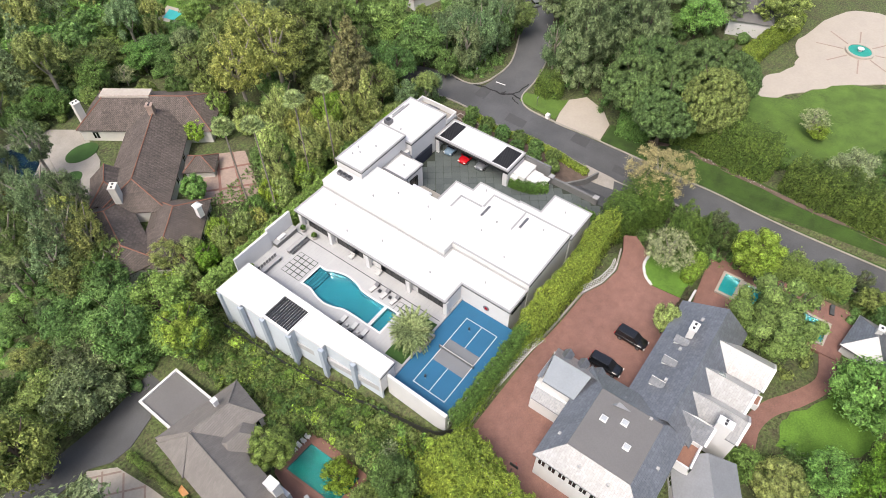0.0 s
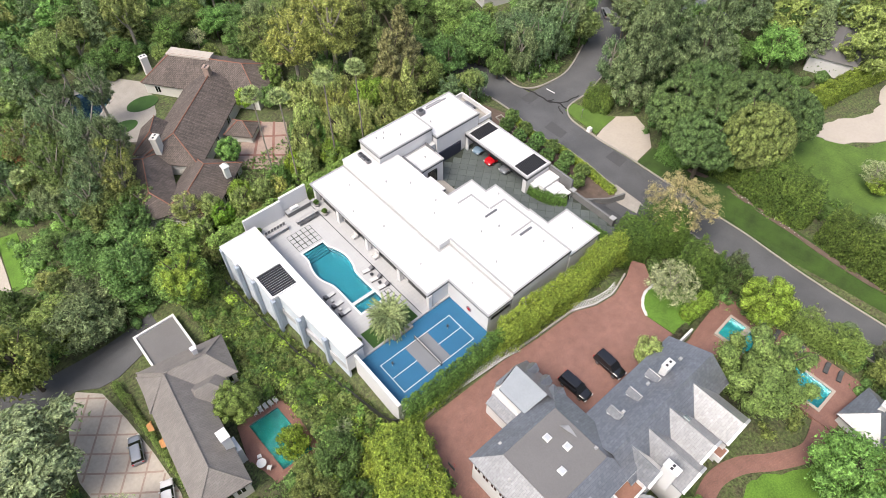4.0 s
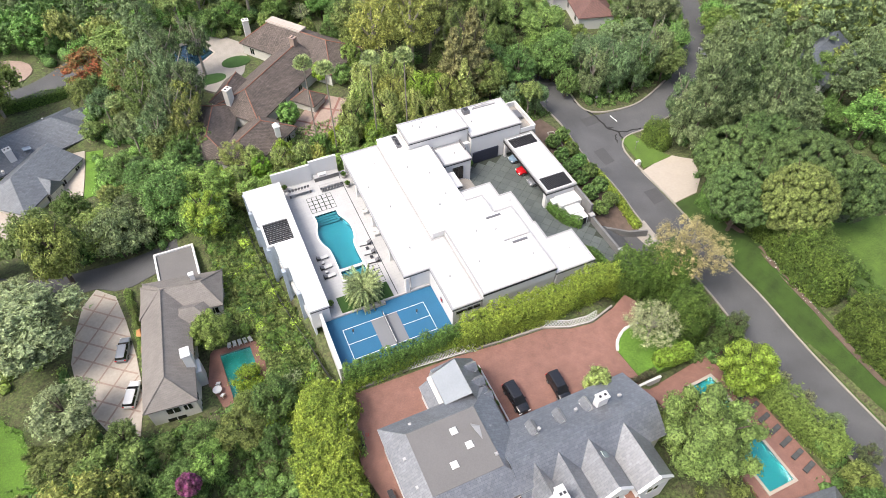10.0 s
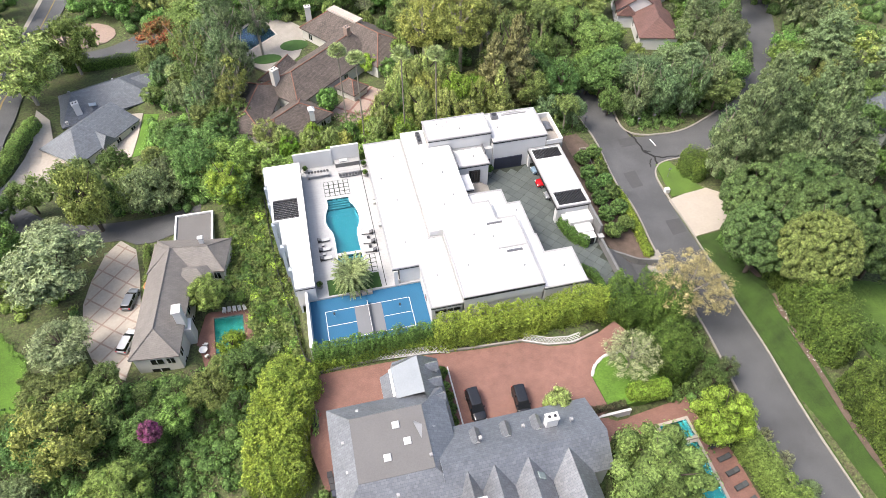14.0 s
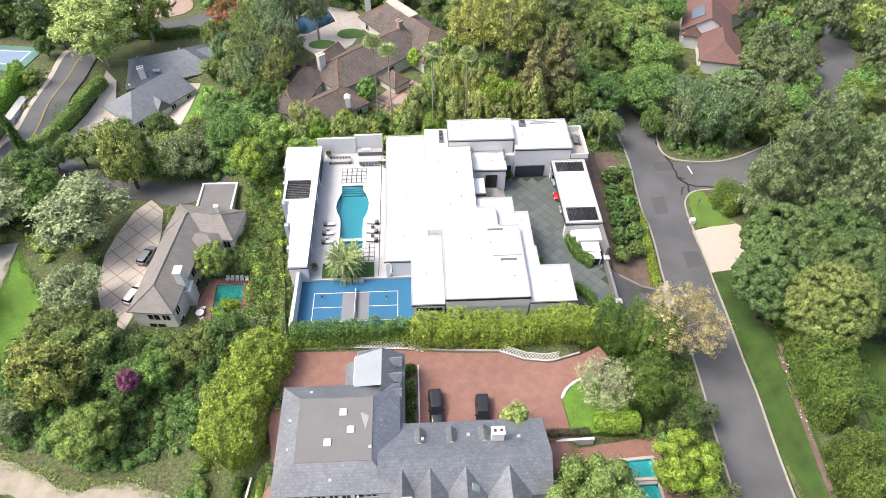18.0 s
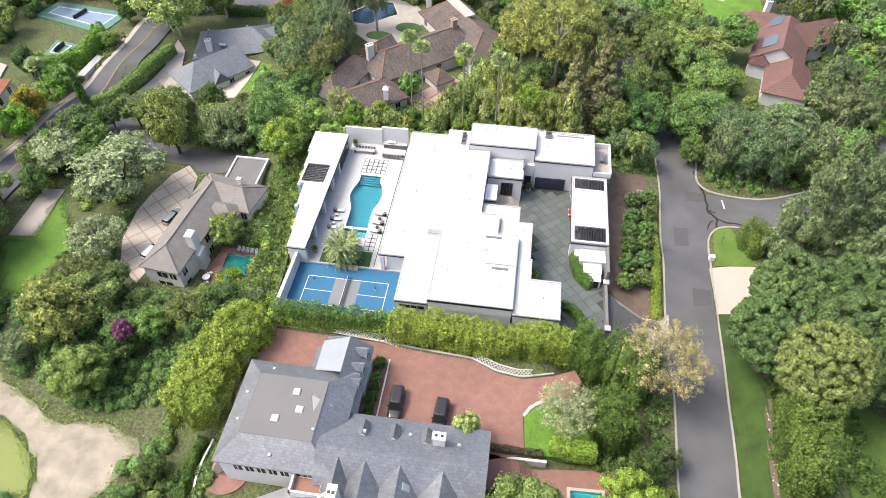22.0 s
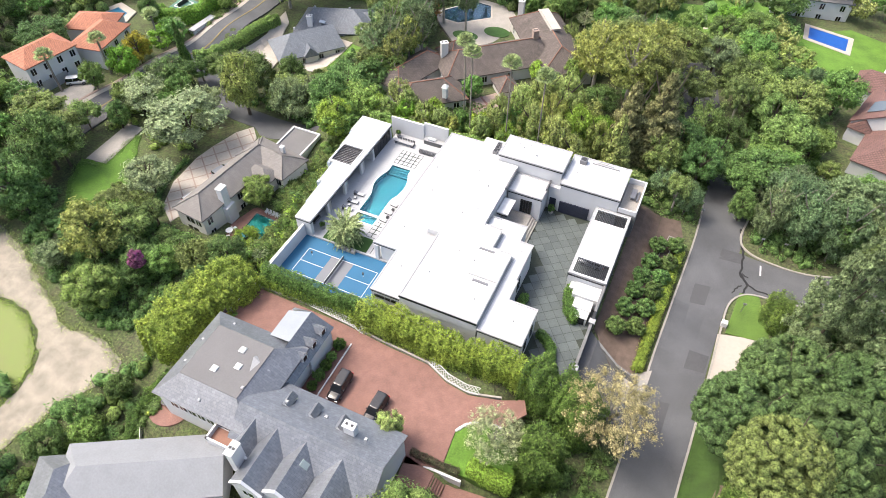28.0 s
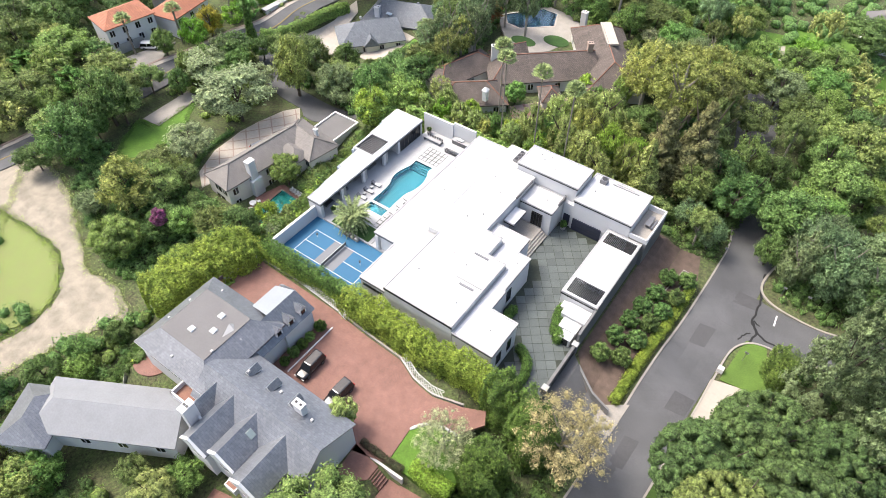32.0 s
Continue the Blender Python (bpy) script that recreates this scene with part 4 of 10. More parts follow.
net = thing("net", "low sports net between two posts", "net", (6.7, 3.28, 0))
for y in (-3.05, 3.05):
    part("post", tube([(0, y, 0), (0, y, 0.95)], [0.05, 0.05], 8), M["frame"], net)
part("mesh_net", box(-0.012, 0.012, -3.0, 3.0, 0.12, 0.82), mat("grey net", (0.16, 0.17, 0.18), 0.9, 8, 0.3), net)
part("tape", box(-0.03, 0.03, -3.0, 3.0, 0.82, 0.9), M["whitepaint"], net, "white top tape")

# ---- courtyard, carport, gate ----
yard = obj("courtyard", *prism([(26.9, 34.4), (26.9, 22.5), (33, 19), (35.4, -2.0), (48.6, -2.0), (48.6, 34.4)], -4.5, -1.62), M["joint"])
tagged(yard, "slate-paved courtyard with grassy joints", "courtyard", kind="structure")
carport = thing("carport", "white flat-roofed carport with slatted ends", "carport")
CP = [(42.28, 17.53), (48.57, 17.53), (48.57, 34.05), (42.28, 34.05)]
H1, H2 = [(42.85, 18.1), (48.1, 18.1), (48.1, 21.4), (42.85, 21.4)], [(42.85, 30.8), (48.1, 30.8), (48.1, 33.5), (42.85, 33.5)]
part("roof", prism(inset(CP, 0.3), 2.0, 2.36, [inset(H1, -0.02), inset(H2, -0.02)]), M["membrane"], carport, "bright white roof membrane")
part("coping", prism(CP, 2.0, 2.44, [inset(CP, 0.31)]), M["cap"], carport, "grey coping")
part("fascia", box(42.24, 42.3, 17.5, 34.05, 1.6, 2.1), M["fascia"], carport, "black metal fascia")
part("fascia", box(42.28, 48.55, 17.48, 17.55, 1.8, 2.1), M["fascia"], carport, "black metal fascia")
for hole in (H1, H2):
    for k in range(19):
        x = 42.95 + k * 0.275
        part("slat", box(x, x + 0.1, hole[0][1], hole[2][1], 2.05, 2.3), M["slat"], carport)
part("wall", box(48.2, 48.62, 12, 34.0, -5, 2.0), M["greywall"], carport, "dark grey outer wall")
part("column", box(42.35, 42.95, 17.7, 18.6, -1.7, 2.0), M["stucco"], carport, "white corner column")
part("column", box(42.35, 42.75, 33.3, 33.9, -1.7, 2.0), M["stucco"], carport, "white corner column")
part("beam", box(42.4, 42.7, 18, 33.6, 1.7, 2.0), M["stucco"], carport)
part("wall", box(42.6, 48.3, 17.6, 17.9, -1.7, 2.0), M["stucco"], carport)
gate_lodge = thing("gate_lodge", "stepped white block beside the gate", "outbuilding")
for b, z in (((44.0, 48.5, 14.9, 17.45), 0.9), ((43.2, 44.1, 16.2, 17.45), 0.6), ((44.7, 47.6, 12.9, 14.85), 0.3), ((45.6, 47.5, 11.4, 12.85), 0.1)):
    part("block", box(*b, -1.7, z - 0.12), M["stucco"], gate_lodge)
    part("block_roof", bbox(b[0] - 0.05, b[1] + 0.05, b[2] - 0.05, b[3] + 0.05, z - 0.12, z), M["membrane"], gate_lodge)
part("opening", box(45.8, 47.2, 11.3, 11.45, -1.5, -0.1), M["glass"], gate_lodge)
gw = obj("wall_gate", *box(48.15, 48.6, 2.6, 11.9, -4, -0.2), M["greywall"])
tagged(gw, "grey stone wall beside the gate", "wall", kind="structure")
for y in (2.4, 11.6):
    g = thing("gate_pier", "square grey stone gate pier", "gate pier", (48.4, y, -3), "gate piers")
    part("shaft", box(-0.4, 0.4, -0.4, 0.4, -1, 2.9), M["greywall"], g)
    part("cap", bbox(-0.5, 0.5, -0.5, 0.5, 2.9, 3.08), M["cap"], g)
rw = obj("wall_ramp", *prism([(49.2, 11.2), (54.0, 7.4), (57.2, 6.2), (57.2, 5.9), (54.0, 7.0), (49.0, 10.8)], -6, -2.6), M["greywall"])
tagged(rw, "low grey retaining wall beside the ramp", "wall", kind="structure")
sw = obj("wall_south_east", *box(40.6, 48.3, -2.3, -2.0, -3, 0.2), M["greywall"])
tagged(sw, "grey garden wall behind the hedge", "wall", kind="structure")

# ---- pitched-roof houses ----
def pitched(parent, x, y, lx, ly, rz, zb, ze, zr, roofmat, wallmat=M["stuccow"], hip=(1.0, 1.0), over=0.4, ridge=None, wins=0, ridge_w=0.11):
    """A block with a ridge along its local x; hip: how far each end slopes in (0 is a gable, 1 a full hip)."""
    m = pose(x, y, 0, 0, 0, rz)
    hx, hy = lx / 2, ly / 2
    part("wall", moved(box(-hx + over, hx - over, -hy + over, hy - over, zb, ze + 0.02), m), wallmat, parent)
    a, b = -hx + hy * hip[0], hx - hy * hip[1]
    v = [(-hx, -hy, ze), (hx, -hy, ze), (hx, hy, ze), (-hx, hy, ze), (a, 0, zr), (b, 0, zr)]
    f = [(0, 1, 5, 4), (2, 3, 4, 5)] + ([(1, 2, 5)] if hip[1] else []) + ([(3, 0, 4)] if hip[0] else [])
    v += [(p[0], p[1], p[2] - 0.22) for p in v]
    f += [tuple(i + 6 for i in q[::-1]) for q in f] + [(1, 0, 6, 7), (3, 2, 8, 9)] + ([(2, 1, 7, 8)] if hip[1] else [(5, 1, 7, 11), (2, 5, 11, 8)]) + ([(0, 3, 9, 6)] if hip[0] else [(4, 3, 9, 10), (0, 4, 10, 6)])
    part("roof", moved((v, f), m), roofmat, parent)
    for k, s in ((0, -1), (1, 1)):
        if hip[k] == 0:
            g = [(s * (hx - over), -hy + over, ze - 0.1), (s * (hx - over), hy - over, ze - 0.1), (s * (hx - over), 0, zr - 0.25)]
            part("gable", moved((g + [(p[0] - s * 0.2, p[1], p[2]) for p in g], [(0, 1, 2), (5, 4, 3), (0, 2, 5, 3), (2, 1, 4, 5)]), m), wallmat, parent)
    if ridge is not None:
        lines = [((a, 0, zr), (b, 0, zr))]
        if hip[0]:
            lines += [((a, 0, zr), (-hx, -hy, ze)), ((a, 0, zr), (-hx, hy, ze))]
        if hip[1]:
            lines += [((b, 0, zr), (hx, -hy, ze)), ((b, 0, zr), (hx, hy, ze))]
        for p, q in lines:
            if math.dist(p, q) > 0.3:
                part("ridge_tiles", moved(tube([(*p[:2], p[2] + 0.03), (*q[:2], q[2] + 0.03)], [ridge_w] * 2, 6), m), ridge, parent)
    for s in (-1, 1):
        for k in range(wins):
            c = -hx + (k + 0.5) * lx / wins
            for z in ([ze - 2.2] if ze - zb < 4.5 else [ze - 2.3, ze - 5.2]):
                w = part("window", moved(box(c - 0.55, c + 0.55, s * (hy - over) - 0.05, s * (hy - over) + 0.05, z, z + 1.5), m), M["glass"], parent, "dark window with white frame")
                part("frame", moved(join(box(c - 0.65, c + 0.65, s * (hy - over) - 0.07, s * (hy - over) + 0.07, z - 0.1, z), box(c - 0.04, c + 0.04, s * (hy - over) - 0.07, s * (hy - over) + 0.07, z, z + 1.5),
                                         box(c - 0.65, c + 0.65, s * (hy - over) - 0.07, s * (hy - over) + 0.07, z + 1.5, z + 1.6)), m), M["whitepaint"], w)


def chimney(parent, x, y, z0, z1, w=0.8, d=0.6, rz=0.0, material=M["stucco"], pots=2):
    m = pose(x, y, 0, 0, 0, rz)
    c = part("chimney", moved(box(-w, w, -d, d, z0, z1), m), material, parent, "tall chimney")
    part("chimney_cap", moved(bbox(-w - 0.1, w + 0.1, -d - 0.1, d + 0.1, z1, z1 + 0.18), m), material, c)
    for k in range(pots):
        px = (k - (pots - 1) / 2) * w
        part("flue", moved(box(px - 0.16, px + 0.16, -0.16, 0.16, z1 + 0.18, z1 + 0.3), m), M["slat"], c, "dark flue opening")


def gablet(parent, x, y, z, w, l, h, rz, roofmat, face=M["whitepaint"]):
    """A small dormer: a gabled box that looks along its local -y."""
    m = pose(x, y, z, 0, 0, rz)
    d = part("dormer", moved(([(-w, -l, -0.6), (w, -l, -0.6), (w, -l, h * 0.4), (0, -l, h), (-w, -l, h * 0.4), (-w, l, -0.6), (w, l, -0.6), (w, l, h * 0.4), (0, l, h), (-w, l, h * 0.4)],
                             [(0, 1, 2, 3, 4), (9, 8, 7, 6, 5), (1, 6, 7, 2), (5, 0, 4, 9)]), m), face, parent, "small white dormer")
    e = 0.15
    for q in (-1, 1):
        r = [(0, -l - e, h + 0.06), (q * (w + e), -l - e, h * 0.4 - 0.05), (q * (w + e), l, h * 0.4 - 0.05), (0, l, h + 0.06)]
        r += [(x_, y_, z_ - 0.07) for x_, y_, z_ in r]
        fs = [(0, 1, 2, 3), (7, 6, 5, 4), (0, 4, 5, 1), (1, 5, 6, 2), (2, 6, 7, 3), (3, 7, 4, 0)]
        part("dormer_roof", moved((r, fs if q < 0 else [k[::-1] for k in fs]), m), roofmat, d)
    part("dormer_window", moved(box(-w * 0.6, w * 0.6, -l - 0.04, -l + 0.02, -0.35, h * 0.4), m), M["glass"], d)


# slate house across the red forecourt
sl = thing("slate_house", "large white house with grey slate roofs", "house")
SW_ = M["stuccow"]
S_ = M["slate"]
part("wall", box(-0.9, 13.6, -28.2, -14.5, -0.6, 5.95), M["stucco"], sl)
e, t = [(-1.3, -28.6), (14.0, -28.6), (14.0, -14.05), (-1.3, -14.05)], [(1.6, -25.3), (10.6, -25.3), (10.6, -17.1), (1.6, -17.1)]
for k, nm in enumerate(("south", "east", "north", "west")):
    a, b, c, d = e[k], e[(k + 1) % 4], t[(k + 1) % 4], t[k]
    part("roof", ([(*a, 5.9), (*b, 5.9), (*c, 7.9), (*d, 7.9), (*a, 5.65), (*b, 5.65)], [(0, 1, 2, 3), (1, 0, 4, 5)]), S_, sl)
part("flat_roof", box(1.6, 10.6, -25.3, -17.1, 7.6, 7.93), M["flatgrey"], sl, "flat grey felt roof")
part("roof_edge", prism([(1.5, -25.4), (10.7, -25.4), (10.7, -17.0), (1.5, -17.0)], 7.86, 7.95, [[(1.6, -25.3), (10.6, -25.3), (10.6, -17.1), (1.6, -17.1)]]), M["flatgrey"], sl)
for x, y in ((7.02, -19.05), (8.05, -21.42), (5.34, -22.98)):
    s = part("skylight", bbox(x - 0.45, x + 0.45, y - 0.45, y + 0.45, 7.9, 8.15, 0.08), M["whitepaint"], sl, "white square skylight")
    part("pane", box(x - 0.32, x + 0.32, y - 0.32, y + 0.32, 8.15, 8.165), mat("pale skylight glass", (0.5, 0.53, 0.55), 0.1, 2, 0.1), s)
# garage wing to the north
part("wall", box(7.6, 14.1, -14.6, -9.1, -0.6, 4.6), M["stucco"], sl)
part("roof", ([(14.6, -8.75, 4.4), (14.6, -20.2, 4.4), (11.6, -20.2, 7.3), (11.6, -9.3, 7.3), (8.2, -8.9, 5.9), (8.2, -9.6, 6.2)], [(0, 3, 2, 1), (0, 4, 3), (3, 4, 5)]), S_, sl)
part("gable", ([(14.2, -9.1, 4.3), (7.7, -9.1, 4.3), (8.2, -9.1, 6.0), (11.6, -9.2, 7.2)], [(0, 1, 2, 3)]), M["stucco"], sl)
part("flat_roof", ([(7.9, -9.9, 6.25), (11.6, -9.35, 7.28), (11.6, -15.0, 7.28), (7.9, -14.6, 6.25), (7.9, -9.9, 5.9), (7.9, -14.6, 5.9)], [(0, 3, 2, 1), (0, 4, 5, 3)]), mat("pale metal roof", (0.27, 0.3, 0.33), 0.55, 0.6, 0.12), sl, "pale grey metal dormer roof")
part("wall", box(7.9, 8.3, -14.4, -10.0, 3.4, 6.0), M["whitepaint"], sl)
part("roof", ([(8.0, -9.3, 4.6), (8.0, -14.6, 4.6), (6.3, -14.4, 3.3), (6.3, -9.3, 3.3), (6.3, -9.3, 3.1), (6.3, -14.4, 3.1)], [(3, 2, 1, 0), (2, 3, 4, 5)]), S_, sl)
part("wall", box(6.7, 7.7, -14.3, -9.2, -0.6, 3.3), M["stucco"], sl)
for y in (-10.6, -13.0, -15.4):
    gablet(sl, 13.2, y, 5.2, 0.6, 0.9, 1.3, 90, S_)
part("roof", ([(9.6, -17.9, 7.0), (11.9, -19.9, 7.2), (9.8, -21.4, 7.95), (9.2, -19.5, 8.4)], [(0, 3, 1), (3, 2, 1)]), M["cap"], sl, "pale corner dormer roof")
# long east wing with gables to the south
part("wall", box(11.8, 31.8, -28.9, -19.9, -0.6, 5.1), M["stucco"], sl)
for (ya, za), (yb, zb) in (((-19.5, 5.1), (-25.6, 8.1)), ((-29.3, 5.1), (-25.6, 8.1))):
    v = [(11.4, ya, za), (32.2, ya, za), (32.2, yb, zb), (11.4, yb, zb)]
    v += [(p[0], p[1], p[2] - 0.22) for p in v]
    f = [(0, 1, 2, 3), (7, 6, 5, 4), (0, 4, 5, 1), (1, 5, 6, 2), (2, 6, 7, 3), (3, 7, 4, 0)]
    part("roof", (v, f if ya < yb else [q[::-1] for q in f]), S_, sl)
part("gable", ([(31.8, -28.9, 5.0), (31.8, -19.9, 5.0), (31.8, -25.6, 7.85), (31.6, -28.9, 5.0), (31.6, -19.9, 5.0), (31.6, -25.6, 7.85)], [(0, 1, 2), (5, 4, 3), (0, 2, 5, 3), (2, 1, 4, 5)]), M["stucco"], sl)
for x, w, y1 in ((27.0, 5.2, -34.2), (21.85, 5.0, -33.4), (17.6, 4.8, -34.1), (14.3, 3.4, -31.0)):
    y0 = -26.2
    pitched(sl, x, (y0 + y1) / 2, y0 - y1, w, 90, -0.8, 5.2, 7.45, S_, M["stucco"], (0.0, 0.0), over=0.25)
    part("coping", ([(x - w / 2, y1, 5.2), (x, y1, 7.5), (x + w / 2, y1, 5.2), (x - w / 2, y1 + 0.35, 5.3), (x, y1 + 0.35, 7.6), (x + w / 2, y1 + 0.35, 5.3)], [(0, 3, 4, 1), (1, 4, 5, 2), (0, 1, 2)]), M["whitepaint"], sl, "white gable coping")
    win = part("window", box(x - 0.7, x + 0.7, y1 + 0.2, y1 + 0.3, 3.0, 5.2), M["glass"], sl, "dark tall window")
    part("frame", join(box(x - 0.8, x + 0.8, y1 + 0.16, y1 + 0.25, 2.85, 3.0), box(x - 0.05, x + 0.05, y1 + 0.15, y1 + 0.25, 3, 5.2)), M["whitepaint"], win)
part("skylight", moved(bbox(-0.6, 0.6, -0.45, 0.45, 0, 0.12), pose(22.9, -28.7, 6.5, 0, 42, 0)), mat("green grey skylight", (0.3, 0.36, 0.35), 0.2, 2, 0.1), sl)
for x in (16.2, 20.1, 24.1):
    gablet(sl, x + 0.25, -22.3, 6.25, 0.5, 0.9, 1.25, 180, S_)
chimney(sl, 26.0, -22.8, 5, 8.7, 0.75, 0.45)
chimney(sl, 14.9, -31.4, 4, 9.0, 0.5, 0.9)
part("balcony", box(8.8, 12.8, -30.6, -28.3, 3.2, 4.3), M["stucco"], sl)
part("balcony_floor", box(9.1, 12.5, -30.3, -28.45, 4.3, 4.32), M["redclay"], sl, "terracotta balcony floor")
for b in (box(8.8, 12.8, -30.6, -30.35, 4.3, 5.1), box(8.8, 9.05, -30.6, -28.3, 4.3, 5.1), box(12.55, 12.8, -30.6, -28.3, 4.3, 5.1)):
    part("parapet", b, M["stucco"], sl)
part("balcony", box(23.4, 25.2, -34.6, -32.0, 2.0, 3.2), M["stucco"], sl)
part("balcony_floor", box(23.55, 25.0, -34.4, -32.1, 3.2, 3.22), M["redclay"], sl, "terracotta balcony floor")
pitched(sl, 3.2, -36.6, 21, 8.4, 29, -1.5, 2.6, 4.8, mat("pale grey standing seam roof", (0.26, 0.27, 0.285), 0.55, 0.5, 0.15), M["stucco"], (0.7, 0.0), wins=4)
pitched(sl, -5.0, -43.0, 9, 7.5, 119, -1.5, 2.3, 4.6, S_, M["stucco"], (0.8, 0.8))
for k in range(9):
    w = part("window", box(-0.95, -0.85, -27.4 + k * 1.45, -26.5 + k * 1.45, 3.6, 5.2), M["glass"], sl, "dark window with white frame")
    part("frame", box(-0.98, -0.84, -27.0 + k * 1.45, -26.9 + k * 1.45, 3.6, 5.2), M["whitepaint"], w)
for k in range(8):
    w = part("window", box(1.0 + k * 1.5, 2.0 + k * 1.5, -28.25, -28.15, 3.4, 5.2), M["glass"], sl, "dark window with white frame")
    part("frame", box(1.45 + k * 1.5, 1.55 + k * 1.5, -28.28, -28.14, 3.4, 5.2), M["whitepaint"], w)
for x, y, z in ((2.6, -15.5, 6.7), (0.3, -19.5, 6.9), (0.4, -23.3, 6.9), (5.8, -27.2, 6.7), (16.8, -23.0, 7.8), (22.4, -22.6, 7.6), (28.5, -23.2, 7.8), (12.9, -20.4, 6.2), (10.5, -23.8, 7.95)):
    part("roof_vent", bbox(x - 0.2, x + 0.2, y - 0.2, y + 0.2, z - 0.2, z + 0.25), M["cap"], sl, "small square roof vent")

# taupe-roofed house on the lower lot
lh = thing("lower_house", "cream two-storey house with a taupe shingle roof", "house")
part("wall", box(-25.0, -18.5, 29.0, 37.6, -10, -4.6), M["stuccow"], lh)
part("flat_roof", box(-24.9, -18.6, 29.2, 37.6, -4.6, -4.4), M["flatgrey"], lh, "flat dark grey roof")
part("parapet", prism([(-25.2, 28.9), (-18.3, 28.9), (-18.3, 37.9), (-25.2, 37.9)], -5.0, -4.1, [[(-24.85, 29.25), (-18.65, 29.25), (-18.65, 37.55), (-24.85, 37.55)]]), M["stucco"], lh, "broad white parapet")
pitched(lh, -25.2, 17.0, 24, 7.6, 84, -9, -2.2, 0.2, M["tan"], M["stuccow"], (1.0, 1.0), wins=6, ridge=M["tan"])
pitched(lh, -21.6, 25.2, 13.0, 7.6, -10, -9, -2.2, 0.1, M["tan"], M["stuccow"], (1.0, 0.8), wins=4, ridge=M["tan"])
pitched(lh, -20.6, 20.6, 6, 5, -6, -9, -2.4, -0.6, M["tan"], M["stuccow"], (0.6, 1.0), wins=2)
chimney(lh, -22.5, 11.2, -9, 1.0, 0.6, 0.8, pots=0)
part("chimney_base", box(-23.6, -21.4, 10.0, 12.4, -9, -3.2), M["stucco"], lh)
chimney(lh, -19.2, 26.2, -2, 0.7, 0.35, 0.3, pots=0)
for k, (x, y) in enumerate(((-30.2, 22.5), (-29.9, 19.0), (-29.6, 15.4), (-29.3, 11.5))):
    part("awning", moved(([(0, -0.9, -0.5), (0, 0.9, -0.5), (-0.8, 0.6, -0.55), (-0.8, -0.6, -0.55), (0, 0, 0.35)], [(0, 3, 4), (3, 2, 4), (2, 1, 4), (0, 1, 2, 3)]), pose(x + 0.9, y, -4.4, 0, 0, -6)), mat("orange copper awning", (0.55, 0.27, 0.1), 0.6, 2, 0.3), lh, "small orange awning")
bp = obj("brick_patio", *prism([(-20, 16.2), (-12.6, 16.2), (-12.2, 4.0), (-21, 4.0), (-21.5, 10)], -9.2, -7.05, [[(-18.8, 14.4), (-14.0, 14.2), (-13.6, 5.2), (-18.4, 5.4)]]), M["redbrick"])
tagged(bp, "red brick patio round a green pool", "terrace", kind="structure")
lp = thing("swimming_pool", "green garden swimming pool", "swimming pool")
LP = [(-18.8, 14.4), (-14.0, 14.2), (-13.6, 5.2), (-18.4, 5.4)]
part("basin", prism(inset(LP, -0.05), -7.9, -7.5), M["poolgreen"], lp)
part("water", prism(inset(LP, 0.02), -7.48, -6.99), M["water"], lp)
part("coping", prism(inset(LP, -0.3), -7.9, -6.95, [LP]), M["redbrick"], lp)

# brown-shingled house behind
bh = thing("shingle_house", "rambling house with brown wood shingle roofs", "house")
BR, BW = M["brownshingle"], M["stuccow"]
RT = M["ridge"]
pitched(bh, 5.6, 74.6, 25, 12.4, 41.4, -4.5, -0.2, 3.3, BR, BW, (0.8, 0.0), ridge=RT, wins=4)
pitched(bh, 16.4, 86.9, 27, 13, -54, -4.5, -0.1, 3.5, BR, BW, (0.7, 0.9), ridge=RT, wins=4)
pitched(bh, -8.8, 63.6, 18, 8.6, 72, -4.5, -0.4, 2.2, BR, BW, (1.0, 1.0), ridge=RT, wins=3)
pitched(bh, -2.1, 57.4, 16, 10.0, 39, -4.5, -0.9, 2.0, BR, BW, (0.9, 0.9), ridge=RT, wins=3)
pitched(bh, 12.4, 67.8, 6.0, 5.0, -49, -4.5, -1.2, 0.7, BR, BW, (1.0, 1.0), ridge=RT)
pitched(bh, -2.6, 74.6, 8, 7, 55, -4.5, -0.2, 2.6, BR, BW, (0.9, 0.0), ridge=RT)
part("flat_roof", moved(box(-5, 5, -1.3, 1.3, 3.2, 3.62), pose(14.4, 91.2, 0, 0, 0, -54)), M["concrete"], bh, "pale flat strip along the ridge")
chimney(bh, 13.9, 82.2, 0, 5.0, 0.6, 0.6, 40, M["pinkconc"])
chimney(bh, -12.6, 73.6, -3, 4.0, 0.7, 0.7, 20, M["stuccow"])
chimney(bh, 5.9, 95.0, -3, 4.5, 0.7, 0.6, 0, M["stuccow"])
chimney(bh, -3.6, 69.4, -3, 4.4, 0.8, 0.6, 40, M["stuccow"])
cup = part("cupola", box(2.4, 3.4, 55.2, 56.2, 0.2, 2.8), M["whitepaint"], bh, "small white roof cupola")
part("cupola_roof", ([(2.2, 55.0, 2.8), (3.6, 55.0, 2.8), (3.6, 56.4, 2.8), (2.2, 56.4, 2.8), (2.9, 55.7, 3.6)], [(0, 1, 4), (1, 2, 4), (2, 3, 4), (3, 0, 4)]), M["whitepaint"], cup)
draped("forecourt", [(6, 60.5), (13.9, 52.9), (21, 65.5), (15, 71.3)], M["pinkconc"], "pinkish concrete forecourt with brick bands", "driveway", 0.12, 1.5, thick=0.2)
